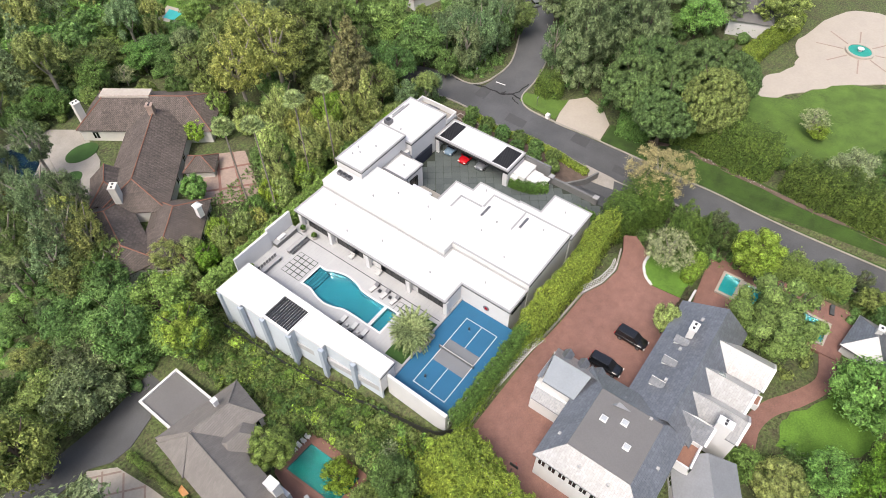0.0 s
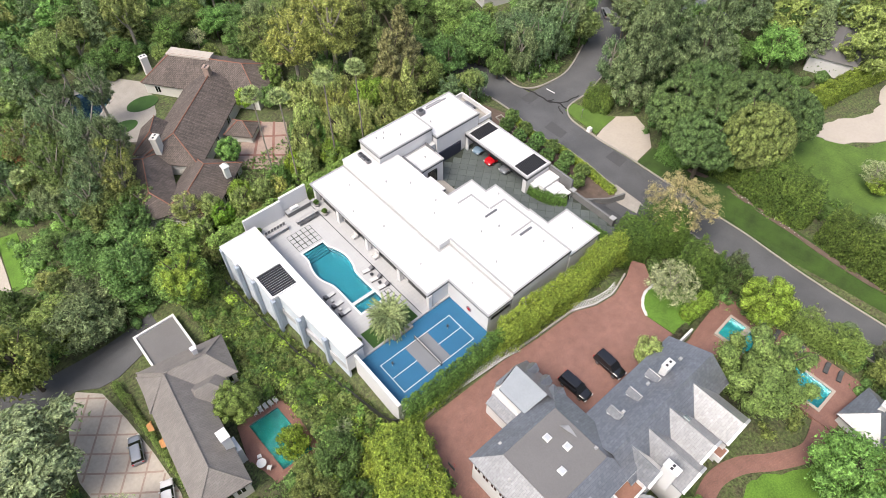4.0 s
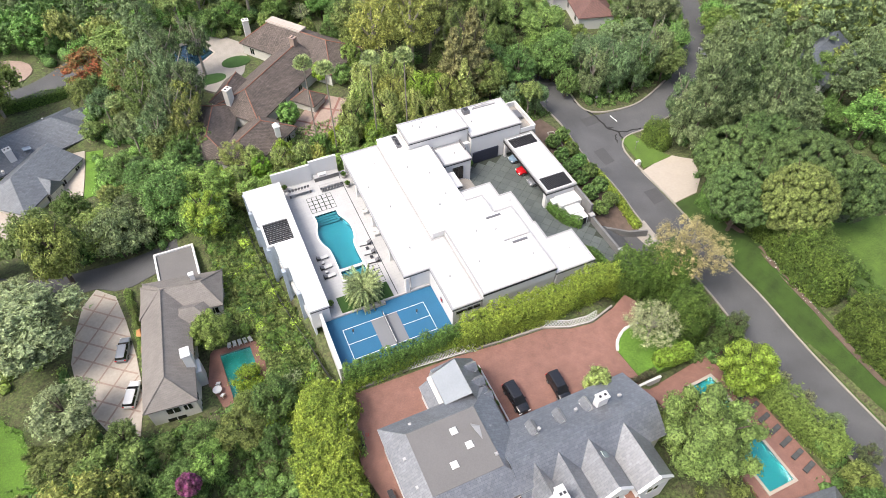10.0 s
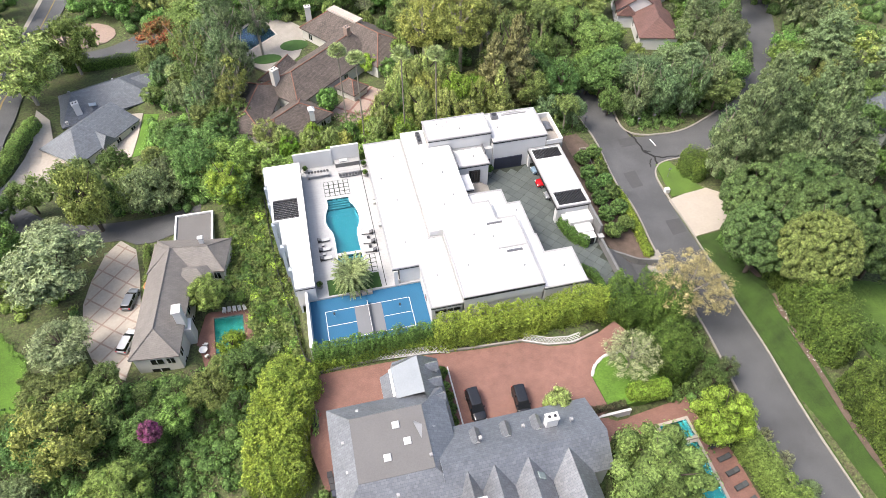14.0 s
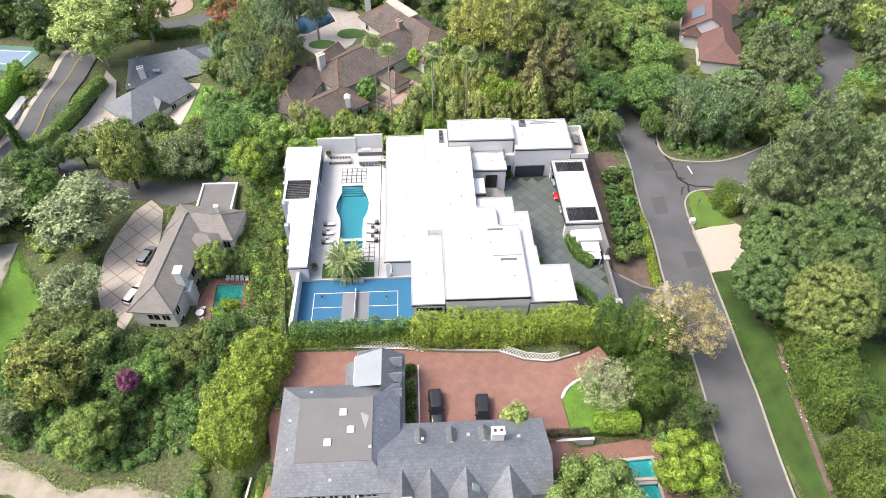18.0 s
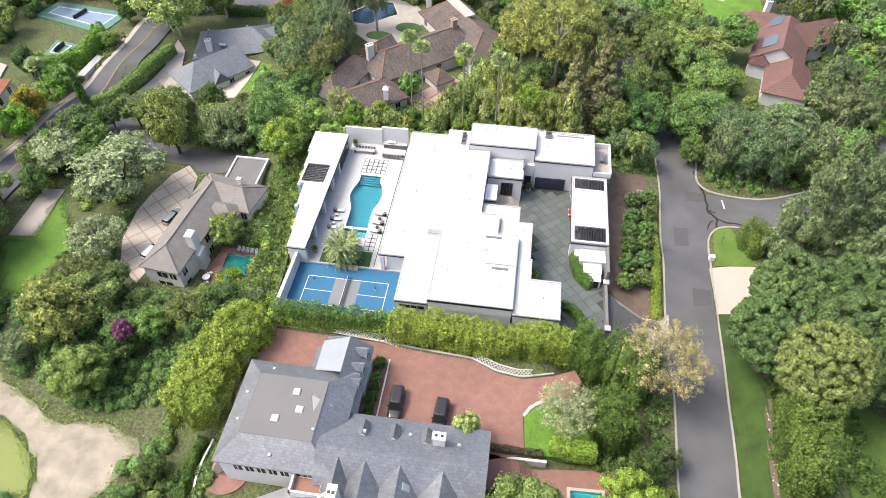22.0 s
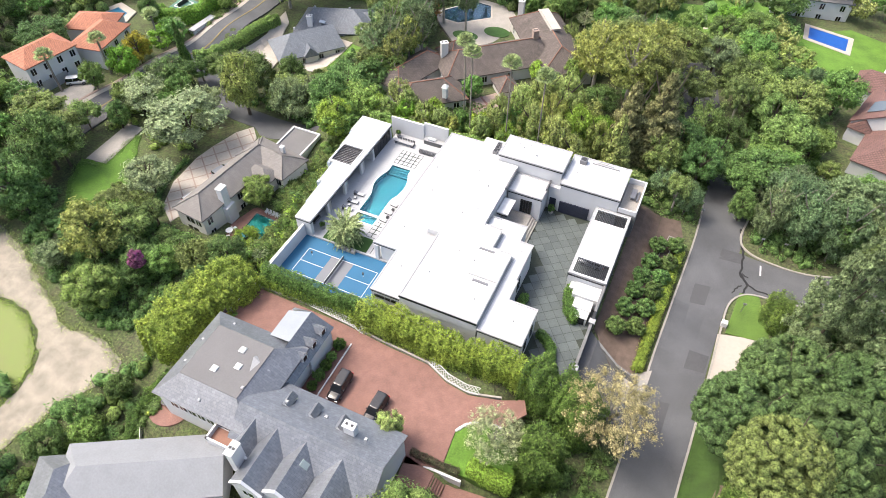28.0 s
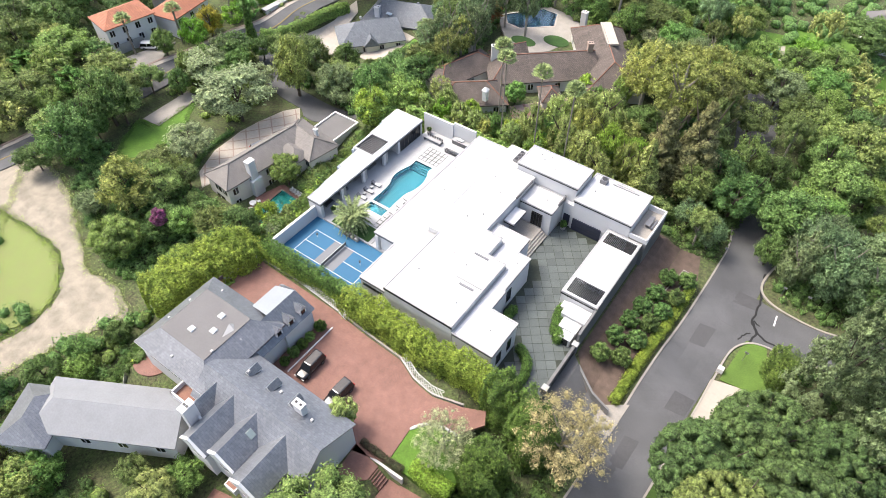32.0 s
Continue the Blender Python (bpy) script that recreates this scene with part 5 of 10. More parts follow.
for a, b in (((8.5, 58.0), (17.2, 69.4)), ((11.4, 55.2), (19.2, 67.4)), ((8.2, 63.4), (16.0, 56.6)), ((11.6, 67.4), (19.0, 61.8))):
    ribbon("brick_band", [a, b], 0.5, M["redbrick"], "red brick band in the forecourt", "paving", 0.15, n=6)
NP = [(-16.2, 95.2), (-9.4, 103.4), (-5.2, 103.0), (-2.9, 97.2), (-9.6, 91.2), (-13.5, 91.6)]
pt = obj("patio", *prism([(-17.5, 94), (-9, 105.5), (0, 104.5), (5.5, 97), (2, 86), (-4, 79), (-8, 83), (-14, 89)], -5.0, -2.95, [NP]), M["kerb"])
tagged(pt, "cream paved pool patio", "terrace", kind="structure")
np_ = thing("swimming_pool", "dark navy swimming pool with an oval spa", "swimming pool")
NP = [(-16.2, 95.2), (-9.4, 103.4), (-5.2, 103.0), (-2.9, 97.2), (-9.6, 91.2), (-13.5, 91.6)]
part("basin", prism(inset(NP, -0.05), -4.0, -3.5), M["poolnavy"], np_)
part("water", prism(inset(NP, 0.02), -3.48, -2.93), M["water"], np_)
part("coping", prism(inset(NP, -0.4), -3.9, -2.88, [NP]), M["concrete"], np_)
for cx, cy, rx, ry in ((-5.5, 86.2, 3.4, 2.0), (1.2, 91.0, 3.4, 2.4)):
    g = obj("lawn_patch", *prism([(cx + rx * math.cos(a), cy + ry * math.sin(a)) for a in (2 * math.pi * k / 18 for k in range(18))], -3.0, -2.88), M["turf"])
    tagged(g, "small kidney-shaped lawn in the patio", "lawn", kind="structure")

# blue-grey house to the north-west
nh = thing("blue_grey_house", "low house with blue-grey shingle roofs", "house")
BG = M["bluegrey"]
pitched(nh, -46.4, 74.2, 18, 12.0, 50, -13, -8.8, -5.0, BG, BW, (0.9, 0.2), wins=4)
pitched(nh, -45.0, 88.0, 22, 14.0, 20, -13, -8.8, -5.2, BG, BW, (0.7, 0.9), wins=4)
pitched(nh, -43.9, 71.6, 6, 4, -42, -13, -8.9, -6.8, BG, BW, (0.0, 0.2))
pitched(nh, -36.4, 92.4, 8, 7, 22, -13, -9.0, -6.6, BG, BW, (0.3, 0.9))
chimney(nh, -49.4, 81.4, -9, -5.2, 0.7, 0.7, 20)
for x, y, z in ((-46.3, 82.6, -6.9), (-45.0, 86.4, -6.9), (-39.5, 89.8, -6.9)):
    part("skylight", moved(bbox(-0.8, 0.8, -0.6, 0.6, 0, 0.25), pose(x, y, z, 0, 12, 20)), mat("pale blue skylight", (0.35, 0.42, 0.5), 0.15, 2, 0.1), nh)
for k, (x, y, z) in enumerate(((-48.5, 72, -6.3), (-42.5, 91, -6.4), (-52, 88, -6.6), (-50.5, 75.5, -6.4))):
    part("roof_vent", bbox(x - 0.25, x + 0.25, y - 0.25, y + 0.25, z, z + 0.6), M["cap"], nh)
draped("patio", [(-35.8, 80.5), (-37.6, 65.6), (-43.4, 65.8), (-44, 71), (-43.6, 79.5), (-41, 81.5)], M["concrete"], "cream paved patio", "terrace", 0.15, 2, thick=0.6)
draped("driveway", [(-58.4, 83), (-55.5, 80), (-54.5, 74), (-50, 66.5), (-49, 60), (-55, 52.5), (-62.4, 51.5), (-61.9, 58), (-60.2, 66), (-58.0, 73)], M["concrete"], "pale concrete drive behind the street hedge", "driveway", 0.4, 2, thick=0.3)
draped("lawn", [(-35.5, 80), (-32, 78.6), (-34, 65), (-37.4, 65.8)], M["lawn"], "narrow strip of lawn beside the patio", "lawn", 0.12, 2, thick=0.3)

# orange-tiled house to the west
oh = thing("orange_tiled_house", "white stucco house with orange clay tile roofs", "house")
pitched(oh, -87.4, 29.6, 13, 9.5, 80, -6, 3.0, 5.0, M["orange"], M["stucco"], (0.8, 0.8), wins=4)
pitched(oh, -83.5, 43.0, 13, 9, 100, -6, 1.0, 3.2, M["orange"], M["stucco"], (0.8, 0.8), wins=3)
pitched(oh, -91, 48.5, 12, 9, 20, -6, 0.2, 2.2, M["orange"], M["stucco"], (0.8, 0.8))
for y in (25.6, 29.0):
    part("garage_door", moved(box(-0.06, 0.06, -1.4, 1.4, -3.8, -1.3), pose(-83.0 + (y - 27) * 0.17, y, 0, 0, 0, -10)), M["cap"], oh, "pale garage door")
draped("forecourt", [(-82, 21), (-75, 19), (-73.5, 27), (-78, 36), (-80, 29)], M["kerb"], "pale concrete parking area", "driveway", 0.14, 2, thick=0.2)
op = thing("swimming_pool", "small blue pool behind the orange roofs", "swimming pool")
OP = [(-99, 58.9), (-98, 62), (-93.5, 60.6), (-92, 55.4), (-94.7, 54.6)]
zo = tz(-96, 58)
part("basin", prism(OP, zo - 0.3, zo + 0.3), mat("blue pool plaster", (0.02, 0.16, 0.28), 0.3, 0.4, 0.2), op)
part("coping", prism(inset(OP, -2.0), zo - 0.5, zo + 0.36, [OP]), M["paleconc"], op)
gz = thing("white_outbuilding", "long low white building beside the street", "outbuilding")
part("wall", moved(box(-4.2, 4.2, -0.8, 0.8, -0.5, 1.0), pose(-72, 65, tz(-72, 65), 0, 0, 88)), M["stucco"], gz)
part("roof", moved(bbox(-4.4, 4.4, -1.0, 1.0, 1.0, 1.15), pose(-72, 65, tz(-72, 65), 0, 0, 88)), M["cap"], gz)

# red-roofed house to the north-east
rh = thing("red_roofed_house", "house with dull red tile roofs and roof windows", "house")
pitched(rh, 92.0, 92.5, 20, 12, 72, -5.5, -0.5, 3.5, M["redroof"], M["stucco"], (0.0, 0.6), wins=4)
pitched(rh, 90.6, 77.6, 13, 10, 75, -5.5, -1.5, 1.6, M["redroof"], M["stucco"], (0.9, 0.0), wins=2)
pitched(rh, 101.0, 98.5, 15, 10, 25, -5.5, -0.7, 2.9, M["redroof"], M["stucco"], (0.0, 0.6), wins=3)
pitched(rh, 89.0, 102.0, 10, 8, -12, -5.5, -0.8, 2.2, M["redroof"], M["stucco"], (0.5, 0.0), wins=2)
pitched(rh, 86.6, 86.4, 7, 5, 72, -5.5, -1.4, 0.8, M["redroof"], M["stucco"], (0.3, 0.3))
for x, y, r in ((88.0, 88.75, 72), (91.3, 98.6, 72)):
    part("solar_panel", moved(bbox(-2.4, 2.4, -1.6, 1.6, 0.1, 0.22), pose(x, y, 1.77, -33.7, 0, r)), mat("solar glass", (0.12, 0.15, 0.19), 0.15, 2, 0.1), rh, "blue-grey solar panel array")
chimney(rh, 89.5, 103.0, -1, 4.5, 0.6, 0.6, 10)

# grey-roofed house to the east
eh = thing("grey_roofed_house", "house with a steep grey roof and white half-timbering", "house")
pitched(eh, 128.4, 2.6, 14, 10.5, 20, -6, 0.0, 3.6, M["flatgrey"], M["stucco"], (0.5, 0.3), wins=6)
wh = thing("white_house", "white house with a grey roof behind tall trees", "house")
pitched(wh, 122, 32, 18, 11, 20, -6, 0.5, 5, M["bluegrey"], M["stucco"], (0.4, 0.4), wins=4)
tn = thing("white_house", "distant white house with a patio", "house")
pitched(tn, 72, 142, 20, 12, 10, -6, 0, 4, M["flatgrey"], M["stucco"], (0.6, 0.6), wins=4)
for nm, poly, material, z0, lab in (("swimming_pool", [(44, 122), (47.5, 124), (49, 117), (45.5, 116)], M["poolcyan"], -4, "small bright cyan pool"), ("swimming_pool", [(74, 131), (83.5, 128.5), (83, 122), (74, 125)], mat("strong blue pool plaster", (0.01, 0.1, 0.42), 0.5, 0.4, 0.2), -4, "rectangular deep blue pool")):
    s = thing(nm, lab, "swimming pool")
    zz = tz(*poly[0]) + 0.1
    part("basin", prism(poly, zz - 0.5, zz + 0.06), material, s)
    part("coping", prism(inset(poly, -1.2), zz - 0.5, zz + 0.1, [poly]), M["concrete"], s)
for poly in ([(84, 134), (94, 130), (94, 112), (88, 102), (78, 104), (71, 114), (70, 126)], [(50, 126), (66, 132), (66, 140), (48, 138)], [(36, 108), (52, 112), (58, 134), (40, 130)]):
    draped("lawn", poly, M["lawn"], "mown lawn among trees", "lawn", 0.12, 3, thick=0.2)
for poly, nm in (([(-86.3, 74.7), (-79.9, 73.7), (-81.5, 68.2), (-86.2, 68.3)], "green"), ([(-96.5, 93.4), (-74.5, 90.8), (-77, 79.2), (-99, 85.6)], "blue")):
    draped("tennis_court", poly, mat("court " + nm, (0.1, 0.22, 0.17), 0.8, 0.3, 0.15), "hard tennis court with white lines", "sports court", 0.2, 3, thick=0.3)
    if nm == "blue":
        draped("tennis_court", inset(poly, 2.0), mat("pale blue court", (0.2, 0.29, 0.4), 0.8, 0.3, 0.15), "pale blue playing surface", "sports court", 0.24, 3, thick=0.1)
    q = inset(poly, 1.1 if nm == "green" else 2.6)
    for a, b in zip(q, q[1:] + q[:1]):
        ribbon("court_line", [a, b], 0.2, M["line"], "white court line", "court line", 0.27, n=4)
    mid = lambda a, b: ((a[0] + b[0]) / 2, (a[1] + b[1]) / 2)
    ribbon("court_net", [mid(q[0], q[1]), mid(q[2], q[3])], 0.1, M["slat"], "dark tennis net", "net", 0.25, 1.0, n=4)

# slate-house pool and cabana
gp = thing("swimming_pool", "rectangular turquoise pool with a raised spa", "swimming pool")
GP, GS = [(43.3, -26.0), (47.4, -26.0), (47.4, -39.4), (43.3, -39.4)], [(43.2, -22.9), (47.3, -22.7), (47.4, -25.2), (43.3, -25.2)]
for poly, nm, z in ((GP, "basin", -2.0), (GS, "spa_basin", -1.7)):
    part(nm, prism(inset(poly, -0.05), z - 1.3, z - 0.9), M["poolcyan"], gp)
    part("water", prism(inset(poly, 0.02), z - 0.88, z - 0.05), M["water"], gp)
    part("coping", prism(inset(poly, -0.4), z - 1.2, z + 0.03, [poly]), M["paleconc"], gp, "cream stone coping")
cab = thing("pool_house", "small pool house with a grey slate roof", "outbuilding")
pitched(cab, 46.3, -45.2, 7.4, 6.6, -8, -2.6, -0.2, 2.0, S_, M["stucco"], (1.0, 1.0), wins=2)
chimney(cab, 46.9, -45.0, 0.6, 2.7, 0.5, 0.4, 0, M["stucco"], 1)
gwall = obj("wall_terrace", *prism([(34.6, -20.0), (39.9, -19.9), (39.9, -20.25), (34.6, -20.35)], -2.6, -0.35), M["stucco"])
tagged(gwall, "white retaining wall beside the steps", "wall", kind="structure")
for k in range(5):
    st = obj("step", *box(36.2 + 0.35 * k, 36.55 + 0.35 * k, -22.6, -20.8, -2.4, -0.45 - 0.33 * k), M["redbrick"])
    tagged(st, "red brick garden step", "step", kind="structure")
dwall = obj("wall_drive", *prism([(-3.6, -4.4), (7, -4.1), (15.6, -5.0), (20, -5.4), (28.3, -5.9), (32.2, -7.5), (36, -8.0), (40.4, -6.8), (40.4, -6.5), (36, -7.7), (32.2, -7.2), (28.3, -5.6), (20, -5.1), (15.6, -4.7), (7, -3.8), (-3.6, -4.1)], -1, -0.12), M["kerb"])
tagged(dwall, "low white kerb wall beside the forecourt", "wall", kind="structure")
ww2 = obj("wall_drive_west", *prism([(-3.7, -4.2), (-3.4, -4.2), (-5.6, -20), (-5.9, -20)], -2, 0.3), M["stucco"])
tagged(ww2, "low white wall below the hedge", "wall", kind="structure")

# brick patio, white wall and clipped beds at the end of the slate house
zp = tz(-1.6, -27.6)
patio = [(-1.6 + 3.2 * math.cos(a * 0.2617), -27.4 + 3.0 * math.sin(a * 0.2617)) for a in range(24)]
draped("patio", patio, M["redbrick"], "round red brick patio at the end of the slate house", "patio", 0.14, 1.2, thick=0.3)
ribbon("garden_wall", [(-6.9, -21.5), (-7.3, -25.5), (-6.8, -28.8), (-4.6, -31.4), (-3.6, -35)], 0.3, M["stuccow"], "low white garden wall along the clipped beds", "wall", 0.0, 1.1, n=10)
pt = thing("garden_table", "round dark metal garden table with a tiered rim", "table")
part("tabletop", moved(tube([(0, 0, 0), (0, 0, 0.06)], [0.75, 0.75], 20), pose(-2.2, -27.2, zp + 0.86)), M["slat"], pt)
part("pedestal", moved(tube([(0, 0, 0), (0, 0, 0.72)], [0.12, 0.12], 20), pose(-2.2, -27.2, zp + 0.14)), M["slat"], pt)
part("foot", moved(tube([(0, 0, 0), (0, 0, 0.05)], [0.4, 0.4], 20), pose(-2.2, -27.2, zp + 0.13)), M["slat"], pt)

for y0, y1, z0, z1 in ((-2.6, -1.5, -4.4, -3.2), (-0.9, 0.9, -4.4, -3.2), (-1.2, 1.4, -7.6, -5.7)):
    w = part("window", moved(box(-11.68, -11.56, y0, y1, z0, z1), pose(-25.2, 17.0, 0, 0, 0, 84)), M["glass"], lh, "dark window with white frame")
    part("frame", moved(box(-11.71, -11.55, (y0 + y1) / 2 - 0.05, (y0 + y1) / 2 + 0.05, z0, z1), pose(-25.2, 17.0, 0, 0, 0, 84)), M["whitepaint"], w)
for k in range(5):
    ch = thing("garden_chair", "white slatted garden chair beside the green pool", "chair", (-17.0 + k * 0.85, 15.3 - 0.05 * k, -7.05), "chairs beside the green pool", k * 7 - 12)
    part("seat", bbox(-0.28, 0.28, -0.3, 0.3, 0.38, 0.44, 0.02), M["whitepaint"], ch)
    part("backrest", moved(bbox(-0.28, 0.28, -0.03, 0.03, 0, 0.55, 0.02), pose(0, 0.28, 0.42, -14)), M["whitepaint"], ch)
    for x in (-0.24, 0.24):
        part("armrest", box(x - 0.04, x + 0.04, -0.3, 0.28, 0.6, 0.63), M["whitepaint"], ch)
        for y in (-0.26, 0.24):
            part("leg", box(x - 0.03, x + 0.03, y - 0.03, y + 0.03, 0, 0.6), M["whitepaint"], ch)

# ---- plants ----
def leaves_mesh(name, centres, normals, size, material, squash=0.62, jitter=0.6, rng=RNG):
    """Many small leaf sprays, each a slim triangle, at the centres."""
    n = len(centres)
    nr = normals + jitter * rng.normal(size=(n, 3))
    nr /= np.linalg.norm(nr, axis=1)[:, None]
    t = np.cross(nr, rng.normal(size=(n, 3)))
    t /= np.linalg.norm(t, axis=1)[:, None] + 1e-9
    b = np.cross(nr, t)
    s = (size * rng.uniform(0.6, 1.5, n))[:, None]
    v = np.stack([centres + t * s * 1.3, centres - t * s * 0.7 + b * s * squash, centres - t * s * 0.7 - b * s * squash], 1).reshape(-1, 3)
    return tri_mesh(name, v, material)


def tri_mesh(name, v, material):
    n = len(v) // 3
    me = bpy.data.meshes.new(name)
    me.vertices.add(3 * n)
    me.vertices.foreach_set("co", np.ascontiguousarray(v, np.float32).ravel())
    me.loops.add(3 * n)
    me.loops.foreach_set("vertex_index", np.arange(3 * n, dtype=np.int32))
    me.polygons.add(n)
    me.polygons.foreach_set("loop_start", np.arange(0, 3 * n, 3, dtype=np.int32))
    me.polygons.foreach_set("loop_total", np.full(n, 3, np.int32))
    me.materials.append(material)
    me.update(calc_edges=True)
    return me


def ico_data(level):
    bm = bmesh.new()
    bmesh.ops.create_icosphere(bm, subdivisions=level, radius=1.0)
    v = np.array([p.co[:] for p in bm.verts])
    f = np.array([[q.index for q in t.verts] for t in bm.faces])
    bm.free()
    return v, f


ICO = {1: ico_data(1), 2: ico_data(2)}


def leafy_mesh(name, lumps, per, size, material, rng, level=2, reach=(0.85, 1.2), core=0.9, out=None):
    """Lumps (centre, three radii) of foliage: an uneven inner body each, with sprays of leaves standing out of it."""
    uv, uf = ICO[level]
    nl, nv = len(lumps), len(uv)
    P = np.array([c for c, r in lumps])
    R = np.array([r for c, r in lumps])
    body = P[:, None] + uv[None] * R[:, None] * core * rng.uniform(0.75, 1.12, (nl, nv, 1))
    bf = (uf[None] + (np.arange(nl) * nv)[:, None, None]).reshape(-1, 3)
    w = rng.normal(size=(nl, per, 3))
    w /= np.linalg.norm(w, axis=2)[:, :, None]
    w[:, :, 2] = np.where(w[:, :, 2] < -0.4, -w[:, :, 2], w[:, :, 2])
    C = (P[:, None] + w * R[:, None] * rng.uniform(*reach, (nl, per, 1))).reshape(-1, 3)
    N = (w / R[:, None]).reshape(-1, 3)
    N /= np.linalg.norm(N, axis=1)[:, None]
    nr = N + 0.42 * rng.normal(size=N.shape)
    nr /= np.linalg.norm(nr, axis=1)[:, None]
    t = np.cross(nr, rng.normal(size=N.shape))
    t /= np.linalg.norm(t, axis=1)[:, None] + 1e-9
    b = np.cross(nr, t)
    s = (size * rng.uniform(0.6, 1.5, len(C)))[:, None]
    lv = np.stack([C + t * s * 1.3, C - t * s * 0.7 + b * s * 0.6, C - t * s * 0.7 - b * s * 0.6], 1).reshape(-1, 3)
    v = np.concatenate([body.reshape(-1, 3), lv])
    f = np.concatenate([bf, nl * nv + np.arange(len(lv)).reshape(-1, 3)])
    if out is not None:
        return v, f, len(bf)
    return soft_mesh(name, v, f, len(bf), material)


def soft_mesh(name, v, f, smooth, material):
    """A mesh of triangles; the first ones, or those marked, are shaded smooth."""
    n = len(f)
    me = bpy.data.meshes.new(name)
    me.vertices.add(len(v))
    me.vertices.foreach_set("co", np.ascontiguousarray(v, np.float32).ravel())
    me.loops.add(3 * n)
    me.loops.foreach_set("vertex_index", np.ascontiguousarray(f, np.int32).ravel())
    me.polygons.add(n)
    me.polygons.foreach_set("loop_start", np.arange(0, 3 * n, 3, dtype=np.int32))
    me.polygons.foreach_set("loop_total", np.full(n, 3, np.int32))
    me.materials.append(material)
    me.update(calc_edges=True)
    flags = np.arange(n) < smooth if np.isscalar(smooth) else smooth
    me.polygons.foreach_set("use_smooth", flags)
    return me


def lumps_round(rng, count, r0, r1, hang=0.75, flat=0.8, inner=0.45):
    out = []
    for k in range(count):
        u = rng.normal(size=3)
        u /= np.linalg.norm(u)
        p = u * (0.74, 0.74, 0.68 if u[2] > 0 else hang * 0.75) * rng.uniform(inner, 1.0) ** 0.5
        r = rng.uniform(r0, r1)
        out.append((p, (r, r, r * flat)))
    return out


def lumps_pine(rng, count=130):
    out = [(np.array((0, 0, -0.02)), (0.98, 0.98, 0.7))]
    for k in range(count):
        u = rng.normal(size=3)
        u[2] = abs(u[2]) * 0.9 - 0.12
        u /= np.linalg.norm(u)
        r = rng.uniform(0.075, 0.12)
        out.append((u * (0.9, 0.9, 0.66) * rng.uniform(0.97, 1.03), (r, r, r * 0.85)))
    return out


def lumps_weep(rng, count=40):
    out = []
    for k in range(count):
        a, r = rng.uniform(0, 2 * math.pi), rng.uniform(0.05, 0.85)
        top = 0.95 * (1 - r**2 * 0.7) * rng.uniform(0.7, 1.0)
        q, h = rng.uniform(0.1, 0.22), rng.uniform(0.16, 0.32)
        out.append((np.array((math.cos(a) * r, math.sin(a) * r, top - h - rng.choice((0, 0.25, 0.5)) * rng.uniform(0, 1))), (q, q, h)))
    return out


def lumps_plume(rng, count=200):
    """A tall conical crown of many puffs."""
    out = [(np.array((0, 0, -0.6 + 0.3 * k)), (0.46 - 0.09 * k, 0.46 - 0.09 * k, 0.2)) for k in range(5)]
    for k in range(count):
        h = rng.uniform(0, 1)
        a, R = k * 2.4 + rng.uniform(-0.5, 0.5), 0.86 * (1 - h) ** 0.62 * (0.72 + 0.28 * min(1, h * 4))
        r = R * rng.uniform(0.62, 1.1)
        q = 0.055 + 0.1 * (1 - h) * rng.uniform(0.5, 1.2)
        out.append((np.array((math.cos(a) * r, math.sin(a) * r, -0.73 + 1.68 * h)), (q, q, q * 0.5)))
    return out


def lumps_cone(rng, tiers=12, width=0.34):
    out = [(np.array((0, 0, 0.42)), (width * 0.4, width * 0.4, 0.42))]
    for k in range(tiers):
        h = (k + 0.5) / tiers
        r = width * (1 - h) ** 0.8 * rng.uniform(0.85, 1.1) + 0.02
        m = max(3, int(7 * r / width))
        for a in np.arange(m) / m * 2 * math.pi + rng.uniform(0, 6):
            q = r * rng.uniform(0.55, 0.8)
            out.append((np.array((math.cos(a) * q, math.sin(a) * q, h * 0.98 - 0.02)), (r * 0.42, r * 0.42, 0.045)))
    return out


def trunk_geo(rng, h=1.0, r=0.05, limbs=5, spread=0.5, start=0.4):
    bits = [tube([(0, 0, -0.15 * h), (0.02 * h, 0.01 * h, 0.4 * h), (-0.01 * h, 0.02 * h, 0.8 * h), (0, 0, h)], [r * 1.25, r, r * 0.7, r * 0.3], 8)]
    for k in range(limbs):
        a = 2 * math.pi * k / limbs + rng.uniform(-0.4, 0.4)
        z = h * rng.uniform(start, start + 0.3)
        s = spread * rng.uniform(0.7, 1.1)
        bits.append(tube([(0, 0, z), (math.cos(a) * s * 0.5, math.sin(a) * s * 0.5, z + 0.18 * h), (math.cos(a) * s, math.sin(a) * s, z + 0.42 * h)], [r * 0.55, r * 0.4, r * 0.12], 6))
    return join(*bits)


CROWNS, TRUNKS = {}, {}


